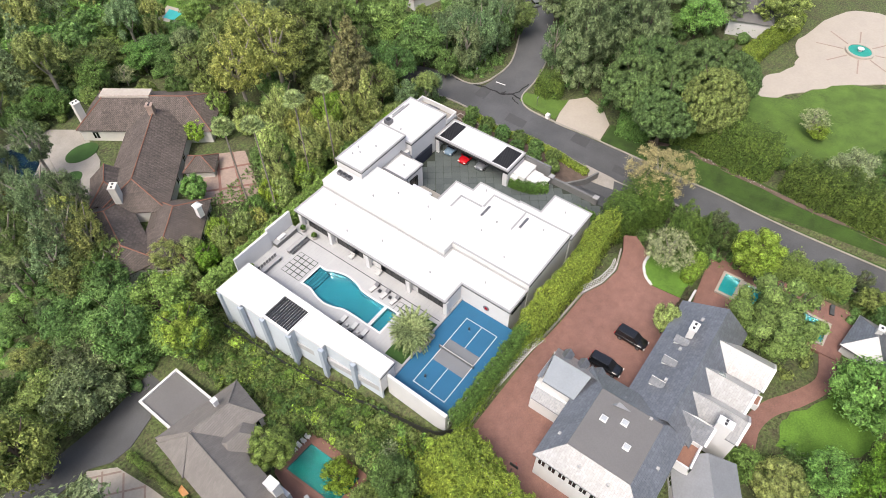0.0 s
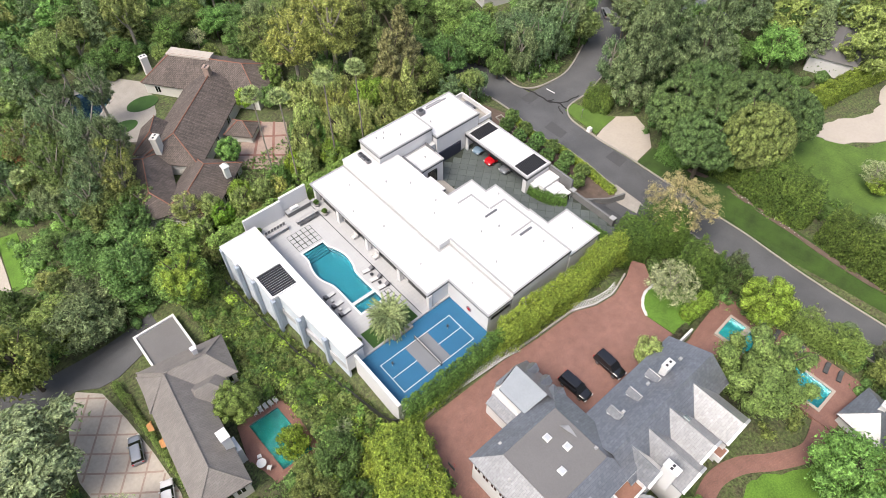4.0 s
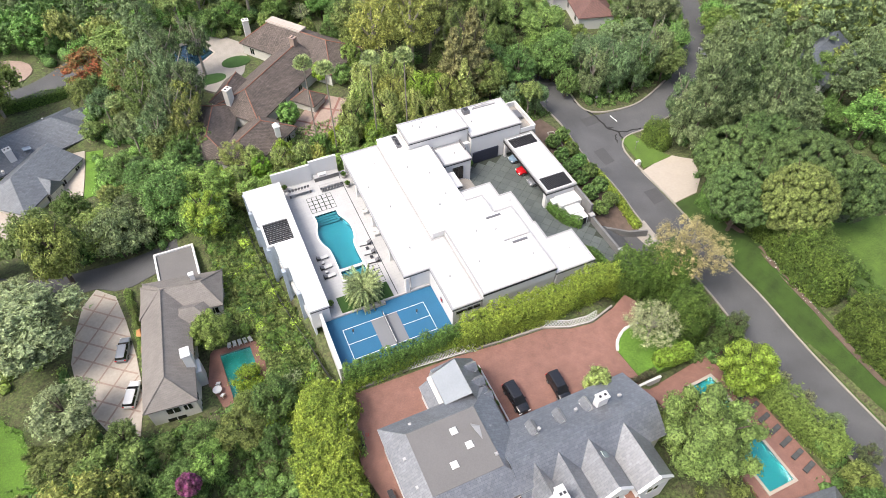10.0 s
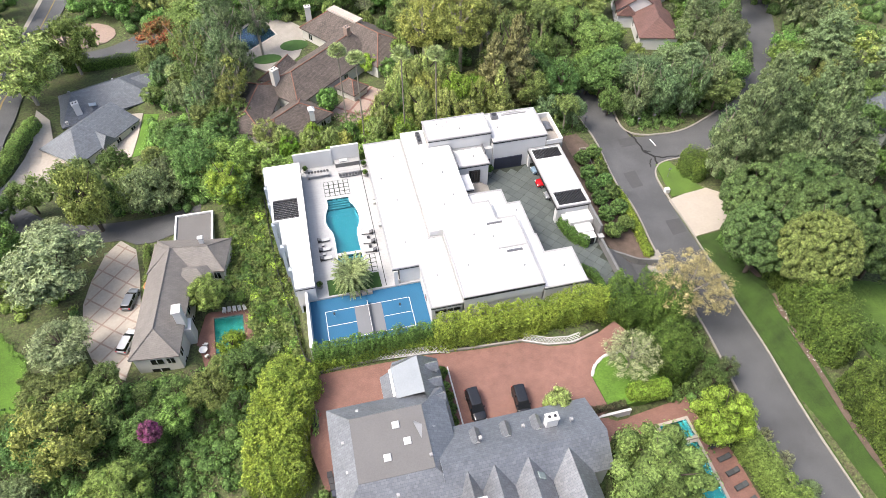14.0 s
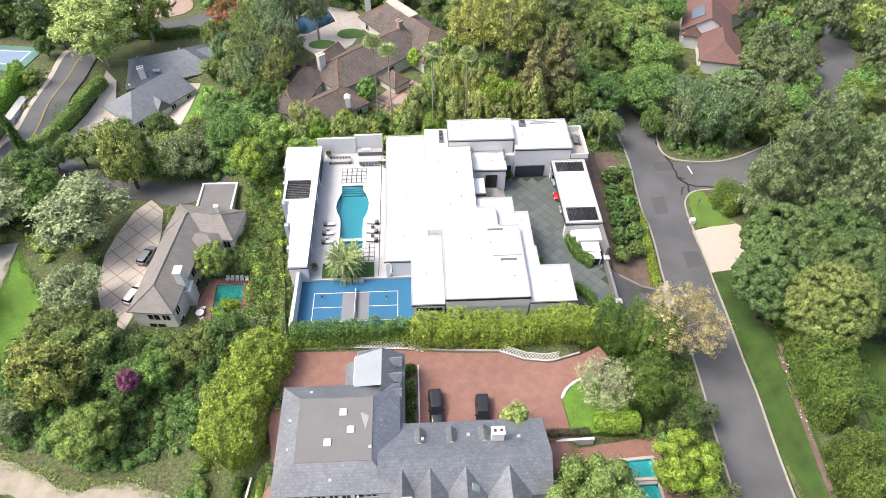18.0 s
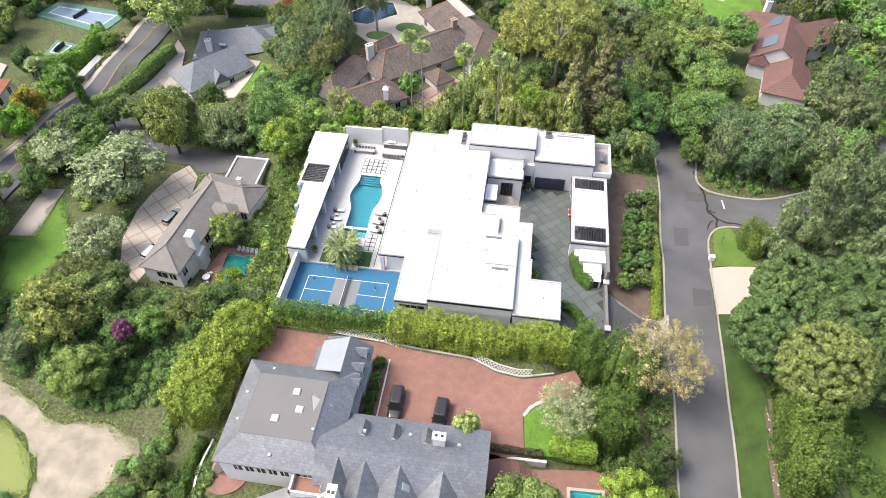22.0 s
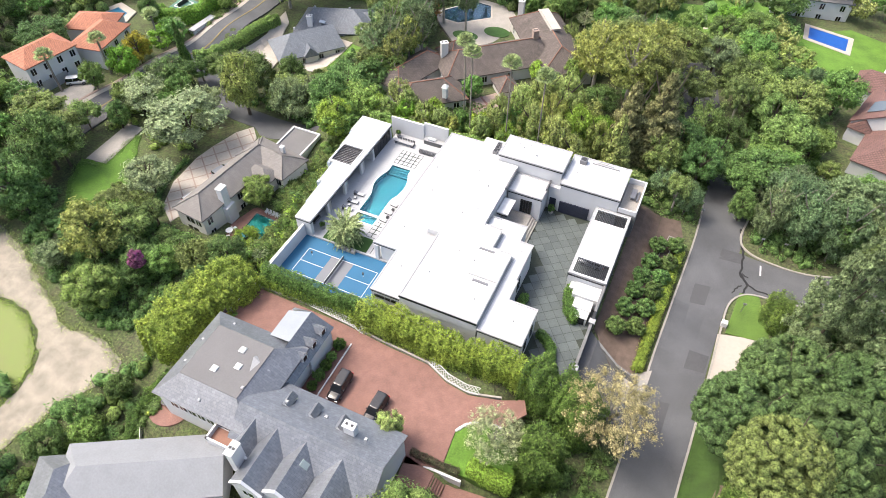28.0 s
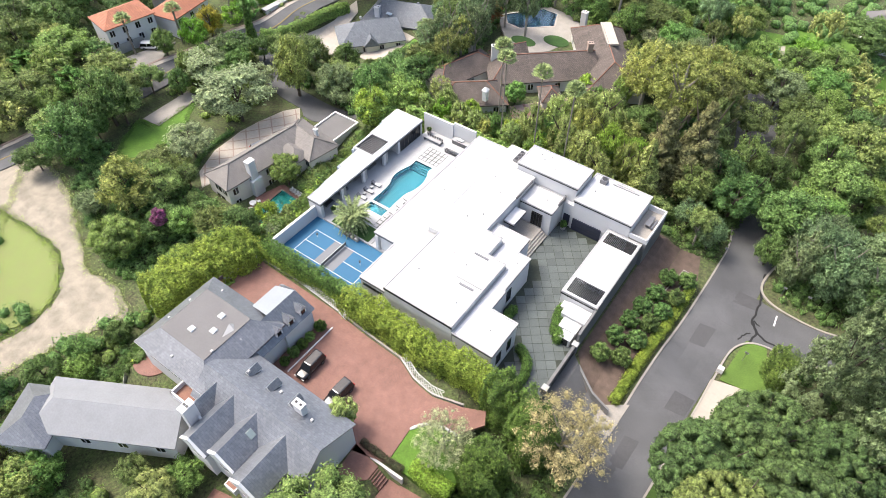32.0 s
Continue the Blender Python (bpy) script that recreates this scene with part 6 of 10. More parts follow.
def crown_data(kind, leafmat, variant, lite=False):
    key = (kind, leafmat, variant, lite)
    if key not in CROWNS:
        rng = np.random.default_rng(abs(variant * 131 + len(kind) * 17 + sum(map(ord, kind + leafmat))))
        core, reach = 0.85, (0.8, 1.18)
        if kind == "round":
            lumps, per, size = lumps_round(rng, 50, 0.14, 0.29, flat=1.0), 84, 0.041
            core, reach = 0.56, (0.55, 1.24)
        elif kind == "dense":
            lumps, per, size = lumps_round(rng, 66, 0.14, 0.24, 0.8, 0.9, 0.7) + [(np.zeros(3), (0.72, 0.72, 0.62))], 80, 0.025
        elif kind == "puff":
            lumps, per, size = lumps_round(rng, 90, 0.1, 0.2, 0.8, 1.0, 0.6) + [(np.zeros(3), (0.58, 0.58, 0.6))], 66, 0.026
            core, reach = 0.72, (0.65, 1.35)
        elif kind == "sparse":
            lumps, per, size = lumps_round(rng, 110, 0.05, 0.14, 0.6, 0.8, 0.2), 62, 0.018
            core, reach = 0.45, (0.3, 1.6)
        elif kind == "airy":
            lumps, per, size = lumps_round(rng, 110, 0.085, 0.18, 0.75, 0.9, 0.4), 62, 0.023
            core, reach = 0.5, (0.45, 1.4)
        elif kind == "feather":
            lumps, per, size = lumps_round(rng, 190, 0.045, 0.12, 0.6, 0.9, 0.25), 92, 0.0115
            core, reach = 0.42, (0.35, 1.55)
        elif kind == "weep":
            lumps, per, size = lumps_weep(rng, 58), 80, 0.032
            core, reach = 0.7, (0.6, 1.3)
        elif kind == "pine":
            lumps, per, size = lumps_pine(rng, 420), 30, 0.017
            core, reach = 0.94, (0.85, 1.12)
        elif kind == "plume":
            lumps, per, size = lumps_plume(rng, 200), 40, 0.024
            core, reach = 0.68, (0.65, 1.3)
        elif kind == "cone":
            lumps, per, size = lumps_cone(rng, 17), 64, 0.023
        else:
            lumps, per, size = lumps_cone(rng, 16, 0.2), 34, 0.016
        if lite:
            CROWNS[key] = leafy_mesh("crown", lumps[:int(len(lumps) * 0.7)], max(8, per // 5), size * 1.85, L[leafmat], rng, 1, reach, core, out=True)
        else:
            CROWNS[key] = leafy_mesh("crown", lumps, per, size, L[leafmat], rng, 1, reach, core)
    return CROWNS[key]


def shrubs(name, poly, gap, r0, r1, leafmat, label, seed=0, per=26, level=1):
    """A thicket of low bushes inside an outline, kept off whatever is built."""
    rng = np.random.default_rng(seed + 11)
    a = np.array(poly)
    n = int(np.ptp(a[:, 0]) * np.ptp(a[:, 1]) / gap**2)
    x, y = rng.uniform(a[:, 0].min(), a[:, 0].max(), n), rng.uniform(a[:, 1].min(), a[:, 1].max(), n)
    ok = inside(poly, x, y)
    lumps = []
    for px, py in zip(x[ok], y[ok]):
        r = rng.uniform(r0, r1)
        if free(px, py, r * 0.8):
            lumps.append((np.array((px, py, tz(px, py) + r * 0.35)), (r, r, r * rng.uniform(0.7, 1.2))))
    if lumps:
        me = leafy_mesh(name, lumps, per + 12, 0.2, L[leafmat], rng, level, (0.7, 1.3), 0.74)
        return tagged(new(name, me), label, "undergrowth", kind="stuff")


def trunk_data(variant, material, limbs=5):
    key = (variant, material, limbs)
    if key not in TRUNKS:
        g = trunk_geo(np.random.default_rng(variant + 5), limbs=limbs)
        me = bpy.data.meshes.new("trunk")
        me.from_pydata(g[0], [], g[1])
        me.materials.append(M[material])
        TRUNKS[key] = me
    return TRUNKS[key]


LOOKS = {
    "fresh": "tree with bright young green leaves", "soft": "small tree with soft yellow-green foliage", "gold": "broad tree with golden green foliage",
    "oak": "tree with a broad deep green crown", "mid": "tree with a leafy mid-green crown", "bright": "tree with a fresh green leafy crown", "lime": "tree with a bright lime green crown", "olive": "tall tree with olive brown-green foliage",
    "euc": "tall grey-green tree with hanging foliage", "silver": "small tree with pale twiggy branches and whitish young leaves", "pale": "wide tree with pale silvery green foliage", "pine": "umbrella pine with a dense rounded crown", "pinel": "umbrella pine with a yellow-green rounded crown",
    "conifer": "tall dark green conifer tree", "brown": "tall brownish conifer tree", "hedge": "rounded yellow-green leafy tree", "hedged": "dense dark green clipped tree", "dry": "sparse tree with dry straw-coloured foliage",
    "red": "tree with scarlet blossom over green leaves", "yellow": "small tree with yellow leaves", "purple": "bush with magenta blossom", "bank": "scrubby bush with mixed foliage",
}


def tree(kind, leafmat, x, y, radius, height, variant=0, turn=0.0, bark="bark", z=None, label="", name="tree", category="tree", low=0.35):
    """kind: round, dense, sparse, pine, weep (crown on a trunk), cone or col (tapering, almost to the ground)."""
    z = tz(x, y) if z is None else z
    t = tagged(new(name), label or LOOKS[leafmat], category, "trees of the neighbourhood" if name == "tree" else "bushes of the neighbourhood")
    t.matrix_world = pose(x, y, z, 0, 0, turn)
    cr = new("crown", crown_data(kind, leafmat, variant))
    cr.parent = t
    if kind in ("cone", "col"):
        w = 0.34 if kind == "cone" else 0.2
        cr.matrix_local = Matrix.LocRotScale((0, 0, height * 0.06), None, (radius / w, radius / w, height * 0.95))
    else:
        c0 = height * low
        half = (height - c0) / 1.75
        cr.matrix_local = Matrix.LocRotScale((0, 0, c0 + half * 0.75), None, (radius, radius, half))
    tr = new("trunk", trunk_data(variant % 3, bark))
    tr.parent = t
    th = height * (0.9 if kind in ("cone", "col") else 0.8)
    wide = min(radius * 1.3, th * 0.5) * (0.4 if kind == "plume" else 1.0)
    tr.matrix_local = Matrix.LocRotScale((0, 0, 0), None, (wide, wide, th))
    return t


def surface_points(poly, density, rng):
    a = np.array(poly)
    n = int((np.ptp(a[:, 0]) * np.ptp(a[:, 1])) * density)
    x, y = rng.uniform(a[:, 0].min(), a[:, 0].max(), n), rng.uniform(a[:, 1].min(), a[:, 1].max(), n)
    ok = inside(poly, x, y)
    return x[ok], y[ok]


def hedge(name, pts, width, height, leafmat, label, density=28, leaf=0.22, base=None, wobble=0.35, category="hedge", taper=0.85, shoots=0.0, amp=1.0):
    """A clipped hedge along a line, with a lumpy skin of leaves over a dark core."""
    rng = np.random.default_rng(int(abs(sum(p[0] * 3 + p[1] * 7 for p in pts)) * 10) + 3)
    p = smooth_path(pts, 10)
    d = np.gradient(p, axis=0)
    ln = np.linalg.norm(d, axis=1)
    d /= ln[:, None]
    nrm = np.stack([-d[:, 1], d[:, 0]], 1)
    zb = terrain(p[:, 0], p[:, 1]) if base is None else np.full(len(p), base)
    seg = np.linalg.norm(np.diff(p, axis=0), axis=1)
    total = seg.sum()
    cum = np.concatenate([[0], np.cumsum(seg)])
    prof = [(-1, 0), (-1, 0.45), (-taper, 0.85), (-0.55 * taper, 1.0), (0.55 * taper, 1.0), (taper, 0.85), (1, 0.45), (1, 0)]
    pw = np.array([(a * width / 2, b * height) for a, b in prof])
    pl = np.concatenate([[0], np.cumsum(np.linalg.norm(np.diff(pw, axis=0), axis=1))])
    n = int(total * pl[-1] * density * 2.4)
    s, q = rng.uniform(0, total, n), rng.uniform(0, pl[-1], n)
    ix = np.interp(s, cum, np.arange(len(p)))
    i0 = np.clip(ix.astype(int), 0, len(p) - 2)
    fr = (ix - i0)[:, None]
    P = p[i0] * (1 - fr) + p[i0 + 1] * fr
    Nn = nrm[i0] * (1 - fr) + nrm[i0 + 1] * fr
    Z = zb[i0] * (1 - fr[:, 0]) + zb[i0 + 1] * fr[:, 0]
    off, hh = np.interp(q, pl, pw[:, 0]), np.interp(q, pl, pw[:, 1])
    lump = np.array([noise.noise(Vector((a * 0.55, b * 0.55, c * 0.55))) for a, b, c in zip(P[:, 0], P[:, 1] + off, hh)])
    lump += 0.5 * np.sin(s * 1.9 + off * 2) * 0.35
    en = np.minimum(s, total - s) / (width * 0.5)
    en = np.maximum(0.3, (1 - np.clip(1 - en, 0, 1) ** 5) ** 0.5)
    tuft = np.array([noise.noise(Vector((a * 1.25, b * 1.25, 4.4))) + 0.5 * noise.noise(Vector((a * 2.6, b * 2.6, 1.7))) for a, b in zip(P[:, 0] + Nn[:, 0] * off, P[:, 1] + Nn[:, 1] * off)])
    spike = np.clip(height * 0.16, 0.08, 0.8) * np.clip(tuft + 0.15, -0.3, 1) * np.clip(hh / height * 2.5 - 1.2, 0, 1.3)
    lean = np.zeros(n)
    if shoots:
        # upright plants side by side: each bulges, with a crease between it and the next
        ranks = max(2, round(width / shoots * 0.9))
        w = np.clip((off / width + 0.5) * ranks, 0, ranks - 0.01)
        rank = np.floor(w).astype(int)
        u = s / shoots + 0.5 * (rank % 2) + 0.4 * np.sin(s * 0.7 + rank) + 0.25 * np.sin(s * 1.9 + 2 * rank)
        idx = np.floor(u).astype(int)
        swell = (1 - np.abs(2 * (u - idx) - 1) ** 2.2) * (1 - 0.6 * np.abs(2 * (w - rank) - 1) ** 2.5 * (ranks > 2))
        tall = np.random.default_rng(5).uniform(-0.5, 1.0, 4000)[(idx * ranks + rank) % 4000]
        top = np.clip(hh / height * 2 - 0.7, 0, 1.2)
        cut = 2 * (u - idx) - 1
        lean = np.sign(cut) * np.abs(cut) ** 1.2 * 0.75
        spike = spike + top * (tall * 0.08 + (swell - 0.7) * 0.12) * height * amp
        off = off * (1 - 0.15 * amp + 0.19 * amp * swell)
    off, hh = off * en, hh * (0.5 + 0.5 * en)
    k = 1 + wobble * lump / (width / 2)
    C = np.stack([P[:, 0] + Nn[:, 0] * off * k, P[:, 1] + Nn[:, 1] * off * k, Z + hh * (1 + wobble * lump / height) + spike], 1)
    up = np.clip((hh / height - 0.5) * 2, 0, 1)
    N = np.stack([Nn[:, 0] * np.sign(off) * (1.1 - up), Nn[:, 1] * np.sign(off) * (1.1 - up), up + 0.25], 1)
    N[:, 0] += lean * d[i0, 0]
    N[:, 1] += lean * d[i0, 1]
    C += N * (rng.normal(-0.12, 0.26, (n, 1)) if shoots else rng.normal(0, 0.13, (n, 1)))
    h = tagged(new(name), label, category)
    cr = new("foliage", leaves_mesh("foliage", C, N, leaf * 0.66, L[leafmat], rng=rng, jitter=0.34))
    cr.parent = h
    v, f = [], []
    for i in range(0, len(p), 2):
        e = min(cum[i], total - cum[i]) / (width * 0.5)
        e = max(0.08, math.sqrt(max(0, 1 - max(0, 1 - e) ** 5)) - 0.12)
        for a, b in pw * ((0.6 if shoots and width > 5 else 0.8) * e, (0.66 if shoots and width > 5 else 0.84) * (0.3 + 0.7 * e)):
            v.append((p[i, 0] + nrm[i, 0] * a, p[i, 1] + nrm[i, 1] * a, zb[i] + b - (0.3 if b == 0 else 0)))
    m = len(prof)
    rows = len(v) // m
    for i in range(rows - 1):
        f += [(i * m + j, i * m + j + 1, (i + 1) * m + j + 1, (i + 1) * m + j) for j in range(m - 1)]
    f += [tuple(range(m)), tuple(range((rows - 1) * m, rows * m))[::-1]]
    part("core", (v, f), L[leafmat], h, "dense inner foliage")
    return h


def undergrowth(name, poly, density, leaf, leafmat, label, height=0.9, scale=0.22):
    rng = np.random.default_rng(len(name) + int(abs(poly[0][0] * 13)))
    x, y = surface_points(poly, density * 2, rng)
    lump = np.array([noise.noise(Vector((a * scale, b * scale, 3.3))) + 0.5 * noise.noise(Vector((a * scale * 3, b * scale * 3, 7))) for a, b in zip(x, y)])
    z = terrain(x, y) + np.clip(0.45 + lump, 0.02, 1.6) * height * rng.uniform(0.55, 1.0, len(x))
    e = 0.3
    C = np.stack([x, y, z], 1)
    N = np.stack([rng.normal(0, 0.5, len(x)), rng.normal(0, 0.5, len(x)), np.ones(len(x))], 1)
    ob = new(name, leaves_mesh(name, C, N, leaf * 0.8, L[leafmat], rng=rng, jitter=0.8))
    return tagged(ob, label, "undergrowth", kind="stuff")


def frond_geo(length, droop, rng, width=0.5, pairs=16, lift=0.6):
    """One feather frond: a curved midrib with narrow leaflets."""
    v, f = [], []
    pts = []
    for i in range(9):
        t = i / 8
        pts.append(Vector((length * (t * math.cos(lift * (1 - t) + 0.0) * 0.95), 0, length * (math.sin(lift) * t - droop * t * t))))
    for i in range(8):
        o = len(v)
        w = 0.08 * (1 - i / 9)
        for p, ww in ((pts[i], w), (pts[i + 1], w * 0.9)):
            v += [(p.x, -ww, p.z), (p.x, ww, p.z)]
        f.append((o, o + 2, o + 3, o + 1))
    for k in range(pairs):
        t = 0.12 + 0.88 * k / pairs
        i = min(7, int(t * 8))
        p = pts[i].lerp(pts[i + 1], t * 8 - i)
        dirx = (pts[i + 1] - pts[i]).normalized()
        lw = width * math.sin(math.pi * min(0.97, 0.2 + 0.75 * t)) * rng.uniform(0.85, 1.1)
        for s in (-1, 1):
            o = len(v)
            tip = p + dirx * lw * 0.75 + Vector((0, s * lw, -0.18 * lw))
            a, b = p - dirx * length * 0.021, p + dirx * length * 0.021
            v += [tuple(a), tuple(b), tuple(tip)]
            f.append((o, o + 1, o + 2))
    return v, f


FRONDS = {}


def palm(x, y, z, trunk_h, length, count, label, kind="feather", thick=0.3, bend=(0.0, 0.0)):
    t = tagged(new("palm_tree"), label, "palm tree", "palm trees")
    t.matrix_world = pose(x, y, z)
    bx, by = bend
    part("trunk", tube([(0, 0, -0.3), (bx * 0.3, by * 0.3, trunk_h * 0.5), (bx, by, trunk_h)], [thick * 1.25, thick, thick * 1.1], 10), M["bark"] if kind == "feather" else M["palmbark"], t)
    rng = np.random.default_rng(int(abs(x * 7 + y * 3)))
    key = (kind, round(length, 1))
    if key not in FRONDS:
        FRONDS[key] = []
        for droop, lift in ((0.25, 1.0), (0.6, 0.85), (0.85, 0.55), (0.95, 0.2)):
            if kind == "feather":
                g = frond_geo(length, droop, rng, width=length * 0.14, pairs=30, lift=lift)
            else:
                v, f = [], []
                stem = Vector((length * 0.55 * math.cos(lift), 0, length * 0.55 * math.sin(lift)))
                v += [(0, -0.03, 0), (0, 0.03, 0), (stem.x, 0.03, stem.z), (stem.x, -0.03, stem.z)]
                f.append((0, 1, 2, 3))
                for k in range(13):
                    a = (k / 12 - 0.5) * 3.6
                    o = len(v)
                    r = length * 0.5
                    tip = stem + Vector((math.cos(a) * r * math.cos(lift), math.sin(a) * r, math.cos(a) * r * math.sin(lift) - 0.25 * r))
                    sd = Vector((-math.sin(a) * 0.09, math.cos(a) * 0.09, 0)) * length * 0.5
                    mid = stem.lerp(tip, 0.5)
                    v += [tuple(stem), tuple(mid + sd), tuple(tip), tuple(mid - sd)]
                    f.append((o, o + 1, o + 2, o + 3))
                g = (v, f)
            me = bpy.data.meshes.new("frond")
            me.from_pydata(g[0], [], g[1])
            me.materials.append(L["palm" if kind == "feather" else "fan"])
            FRONDS[key].append(me)
    for k in range(count):
        lv = int(4 * k / count)
        fr = new("frond", FRONDS[key][lv])
        fr.parent = t
        fr.matrix_local = pose(bx, by, trunk_h + 0.15 * (1 - lv / 4), rng.uniform(-10, 10), rng.uniform(-8, 8), k * 137.5 + rng.uniform(-8, 8))
    return t

# ---- vehicles ----
CAR_GLASS = mat("tinted car glass", (0.012, 0.014, 0.017), 0.1, 2, 0.1)


def car(x, y, z, rz, paint, label, length=4.9, width=1.95, height=1.75, boxy=True):
    c = thing("car", label, "car", (x, y, z), "parked cars", rz)
    hl, hw = length / 2, width / 2
    # body: rings from tail to nose
    tops = ((-1.0, 0.72, 0.8), (-0.97, 0.92, 0.92), (-0.86, 1.0, 0.98), (-0.4, 1.02, 1.0), (0.36, 1.0, 1.0), (0.7, 0.95, 0.97), (0.9, 0.88, 0.9), (0.98, 0.78, 0.8), (1.0, 0.6, 0.72))
    rings = []
    for q, zt_, wf in tops:
        w_ = hw * wf
        half = [(-w_ * 0.92, 0.3), (-w_, 0.48), (-w_ * 0.985, zt_ * 0.8), (-w_ * 0.9, zt_ * 0.965), (-w_ * 0.55, zt_)]
        rings.append([(q * hl, yy, zz) for yy, zz in half] + [(q * hl, -yy, zz) for yy, zz in half[::-1]])
    n = len(rings[0])
    v = [p for r in rings for p in r]
    f = [(i * n + (j + 1) % n, i * n + j, (i + 1) * n + j, (i + 1) * n + (j + 1) % n) for i in range(len(rings) - 1) for j in range(n)]
    f += [tuple(range(n)), tuple(range((len(rings) - 1) * n, len(rings) * n))[::-1]]
    part("body", (v, f), M[paint], c, smooth=True)
    r0, r1 = (-hl + 0.3, hl * 0.2) if boxy else (-hl * 0.3, hl * 0.0)
    b0, b1 = (-hl + 0.12, hl * 0.52) if boxy else (-hl * 0.75, hl * 0.38)
    zt = height
    g = [(b0, -hw * 0.93, 0.97), (b1, -hw * 0.9, 0.97), (b1, hw * 0.9, 0.97), (b0, hw * 0.93, 0.97), (r0, -hw * 0.74, zt - 0.06), (r1, -hw * 0.72, zt - 0.06), (r1, hw * 0.72, zt - 0.06), (r0, hw * 0.74, zt - 0.06)]
    part("cabin_glass", (g, [(0, 1, 5, 4), (1, 2, 6, 5), (2, 3, 7, 6), (3, 0, 4, 7)]), CAR_GLASS, c, "dark car glass")
    ra, rb, ww = r0 - 0.06, r1 + 0.06, hw * 0.75
    rp = [(ra + 0.2, -ww), (rb - 0.25, -ww), (rb - 0.06, -ww + 0.1), (rb, -ww + 0.35), (rb, ww - 0.35), (rb - 0.06, ww - 0.1), (rb - 0.25, ww), (ra + 0.2, ww), (ra, ww - 0.2), (ra, -ww + 0.2)]
    lo, mid_, hi = [(x_, y_, zt - 0.09) for x_, y_ in rp], [(x_, y_, zt - 0.03) for x_, y_ in inset(rp, 0.05)], [(x_, y_, zt) for x_, y_ in inset(rp, 0.2)]
    k_ = len(rp)
    part("roof", (lo + mid_ + hi, [(r * k_ + i, r * k_ + (i + 1) % k_, (r + 1) * k_ + (i + 1) % k_, (r + 1) * k_ + i) for r in range(2) for i in range(k_)] + [tuple(range(2 * k_, 3 * k_))]), M[paint], c)
    for sy in (-1, 1):
        part("window_pillar", box(-hl * 0.28, -hl * 0.24, sy * hw * 0.84 - 0.05, sy * hw * 0.84 + 0.05, 0.98, zt - 0.1), M[paint], c)
    for sx in (-1, 1):
        for sy in (-1, 1):
            w = part("wheel", tube([(sx * hl * 0.6, sy * (hw - 0.22), 0.36), (sx * hl * 0.6, sy * (hw + 0.01), 0.36)], [0.36, 0.36], 14), M["rubber"], c)
            part("rim", tube([(sx * hl * 0.6, sy * (hw + 0.005), 0.36), (sx * hl * 0.6, sy * (hw + 0.03), 0.36)], [0.24, 0.2], 12), M["greymetal"], w)
    for sy in (-1, 1):
        part("headlight", box(hl - 0.12, hl + 0.01, sy * hw * 0.7 - 0.2, sy * hw * 0.7 + 0.2, 0.62, 0.76), M["whitepaint"], c)
        part("tail_light", box(-hl - 0.02, -hl + 0.05, sy * hw * 0.78 - 0.14, sy * hw * 0.78 + 0.14, 0.75, 0.95), M["redcar"], c)
        part("mirror", box(hl * 0.24, hl * 0.24 + 0.18, sy * (hw + 0.02) - 0.1, sy * (hw + 0.02) + 0.1, 0.98, 1.12), M[paint], c)
    return c


car(18.7, -14.9, -0.3, -88, "blackpaint", "glossy black sport utility vehicle on red brick", 5.0, 2.0, 1.85)
car(25.1, -15.9, -0.3, -92, "blackpaint", "glossy black sport utility vehicle on red brick", 4.9, 2.0, 1.85)
car(44.7, 31.6, -1.6, 184, "bluecar", "pale blue sports car under the carport", 4.3, 1.85, 1.25, False)
car(44.4, 27.8, -1.6, 180, "redcar", "bright red sports car under the carport", 4.4, 1.9, 1.2, False)
car(44.9, 24.2, -1.6, 178, "silvercar", "dark silver sports car under the carport", 4.4, 1.9, 1.25, False)
car(-32.9, 21.9, tz(-32.9, 21.9) + 0.13, 75, "silvercar", "grey car on the paved forecourt", 4.6, 1.85, 1.5)
car(-32.3, 12.4, tz(-32.3, 12.4) + 0.13, 70, "whitecar", "white car on the paved forecourt", 4.6, 1.85, 1.5)
car(-79.5, 30.0, tz(-79.5, 30.0) + 0.15, 35, "whitecar", "white sport utility vehicle in front of a garage", 4.9, 1.95, 1.8)
car(105.5, 50.0, tz(105.5, 50) + 0.14, 52, "silvercar", "dark car parked on the side street", 4.6, 1.85, 1.5)


# ---- furniture and fittings round the pool ----
def lounger(x, y, rz):
    t = thing("sun_lounger", "grey sun lounger with a pale cushion and raised back", "sun lounger", (x, y, 0.3), "sun loungers by the pool", rz)
    part("frame", box(-1.0, 1.0, -0.35, 0.35, 0.22, 0.3), M["slat"], t)
    for sx in (-0.85, 0.85):
        for sy in (-0.28, 0.28):
            part("leg", box(sx - 0.04, sx + 0.04, sy - 0.04, sy + 0.04, 0, 0.22), M["slat"], t)
    part("mattress", bbox(-1.0, 0.35, -0.33, 0.33, 0.3, 0.42), M["cushion"], t, "pale grey cushion")
    part("backrest", moved(box(0, 0.75, -0.35, 0.35, -0.06, 0.0), pose(0.32, 0, 0.34, 0, -35, 0)), M["slat"], t, "dark raised backrest")
    part("back_cushion", moved(bbox(0, 0.72, -0.32, 0.32, 0, 0.1), pose(0.32, 0, 0.34, 0, -35, 0)), M["greymetal"], t, "dark grey head cushion")


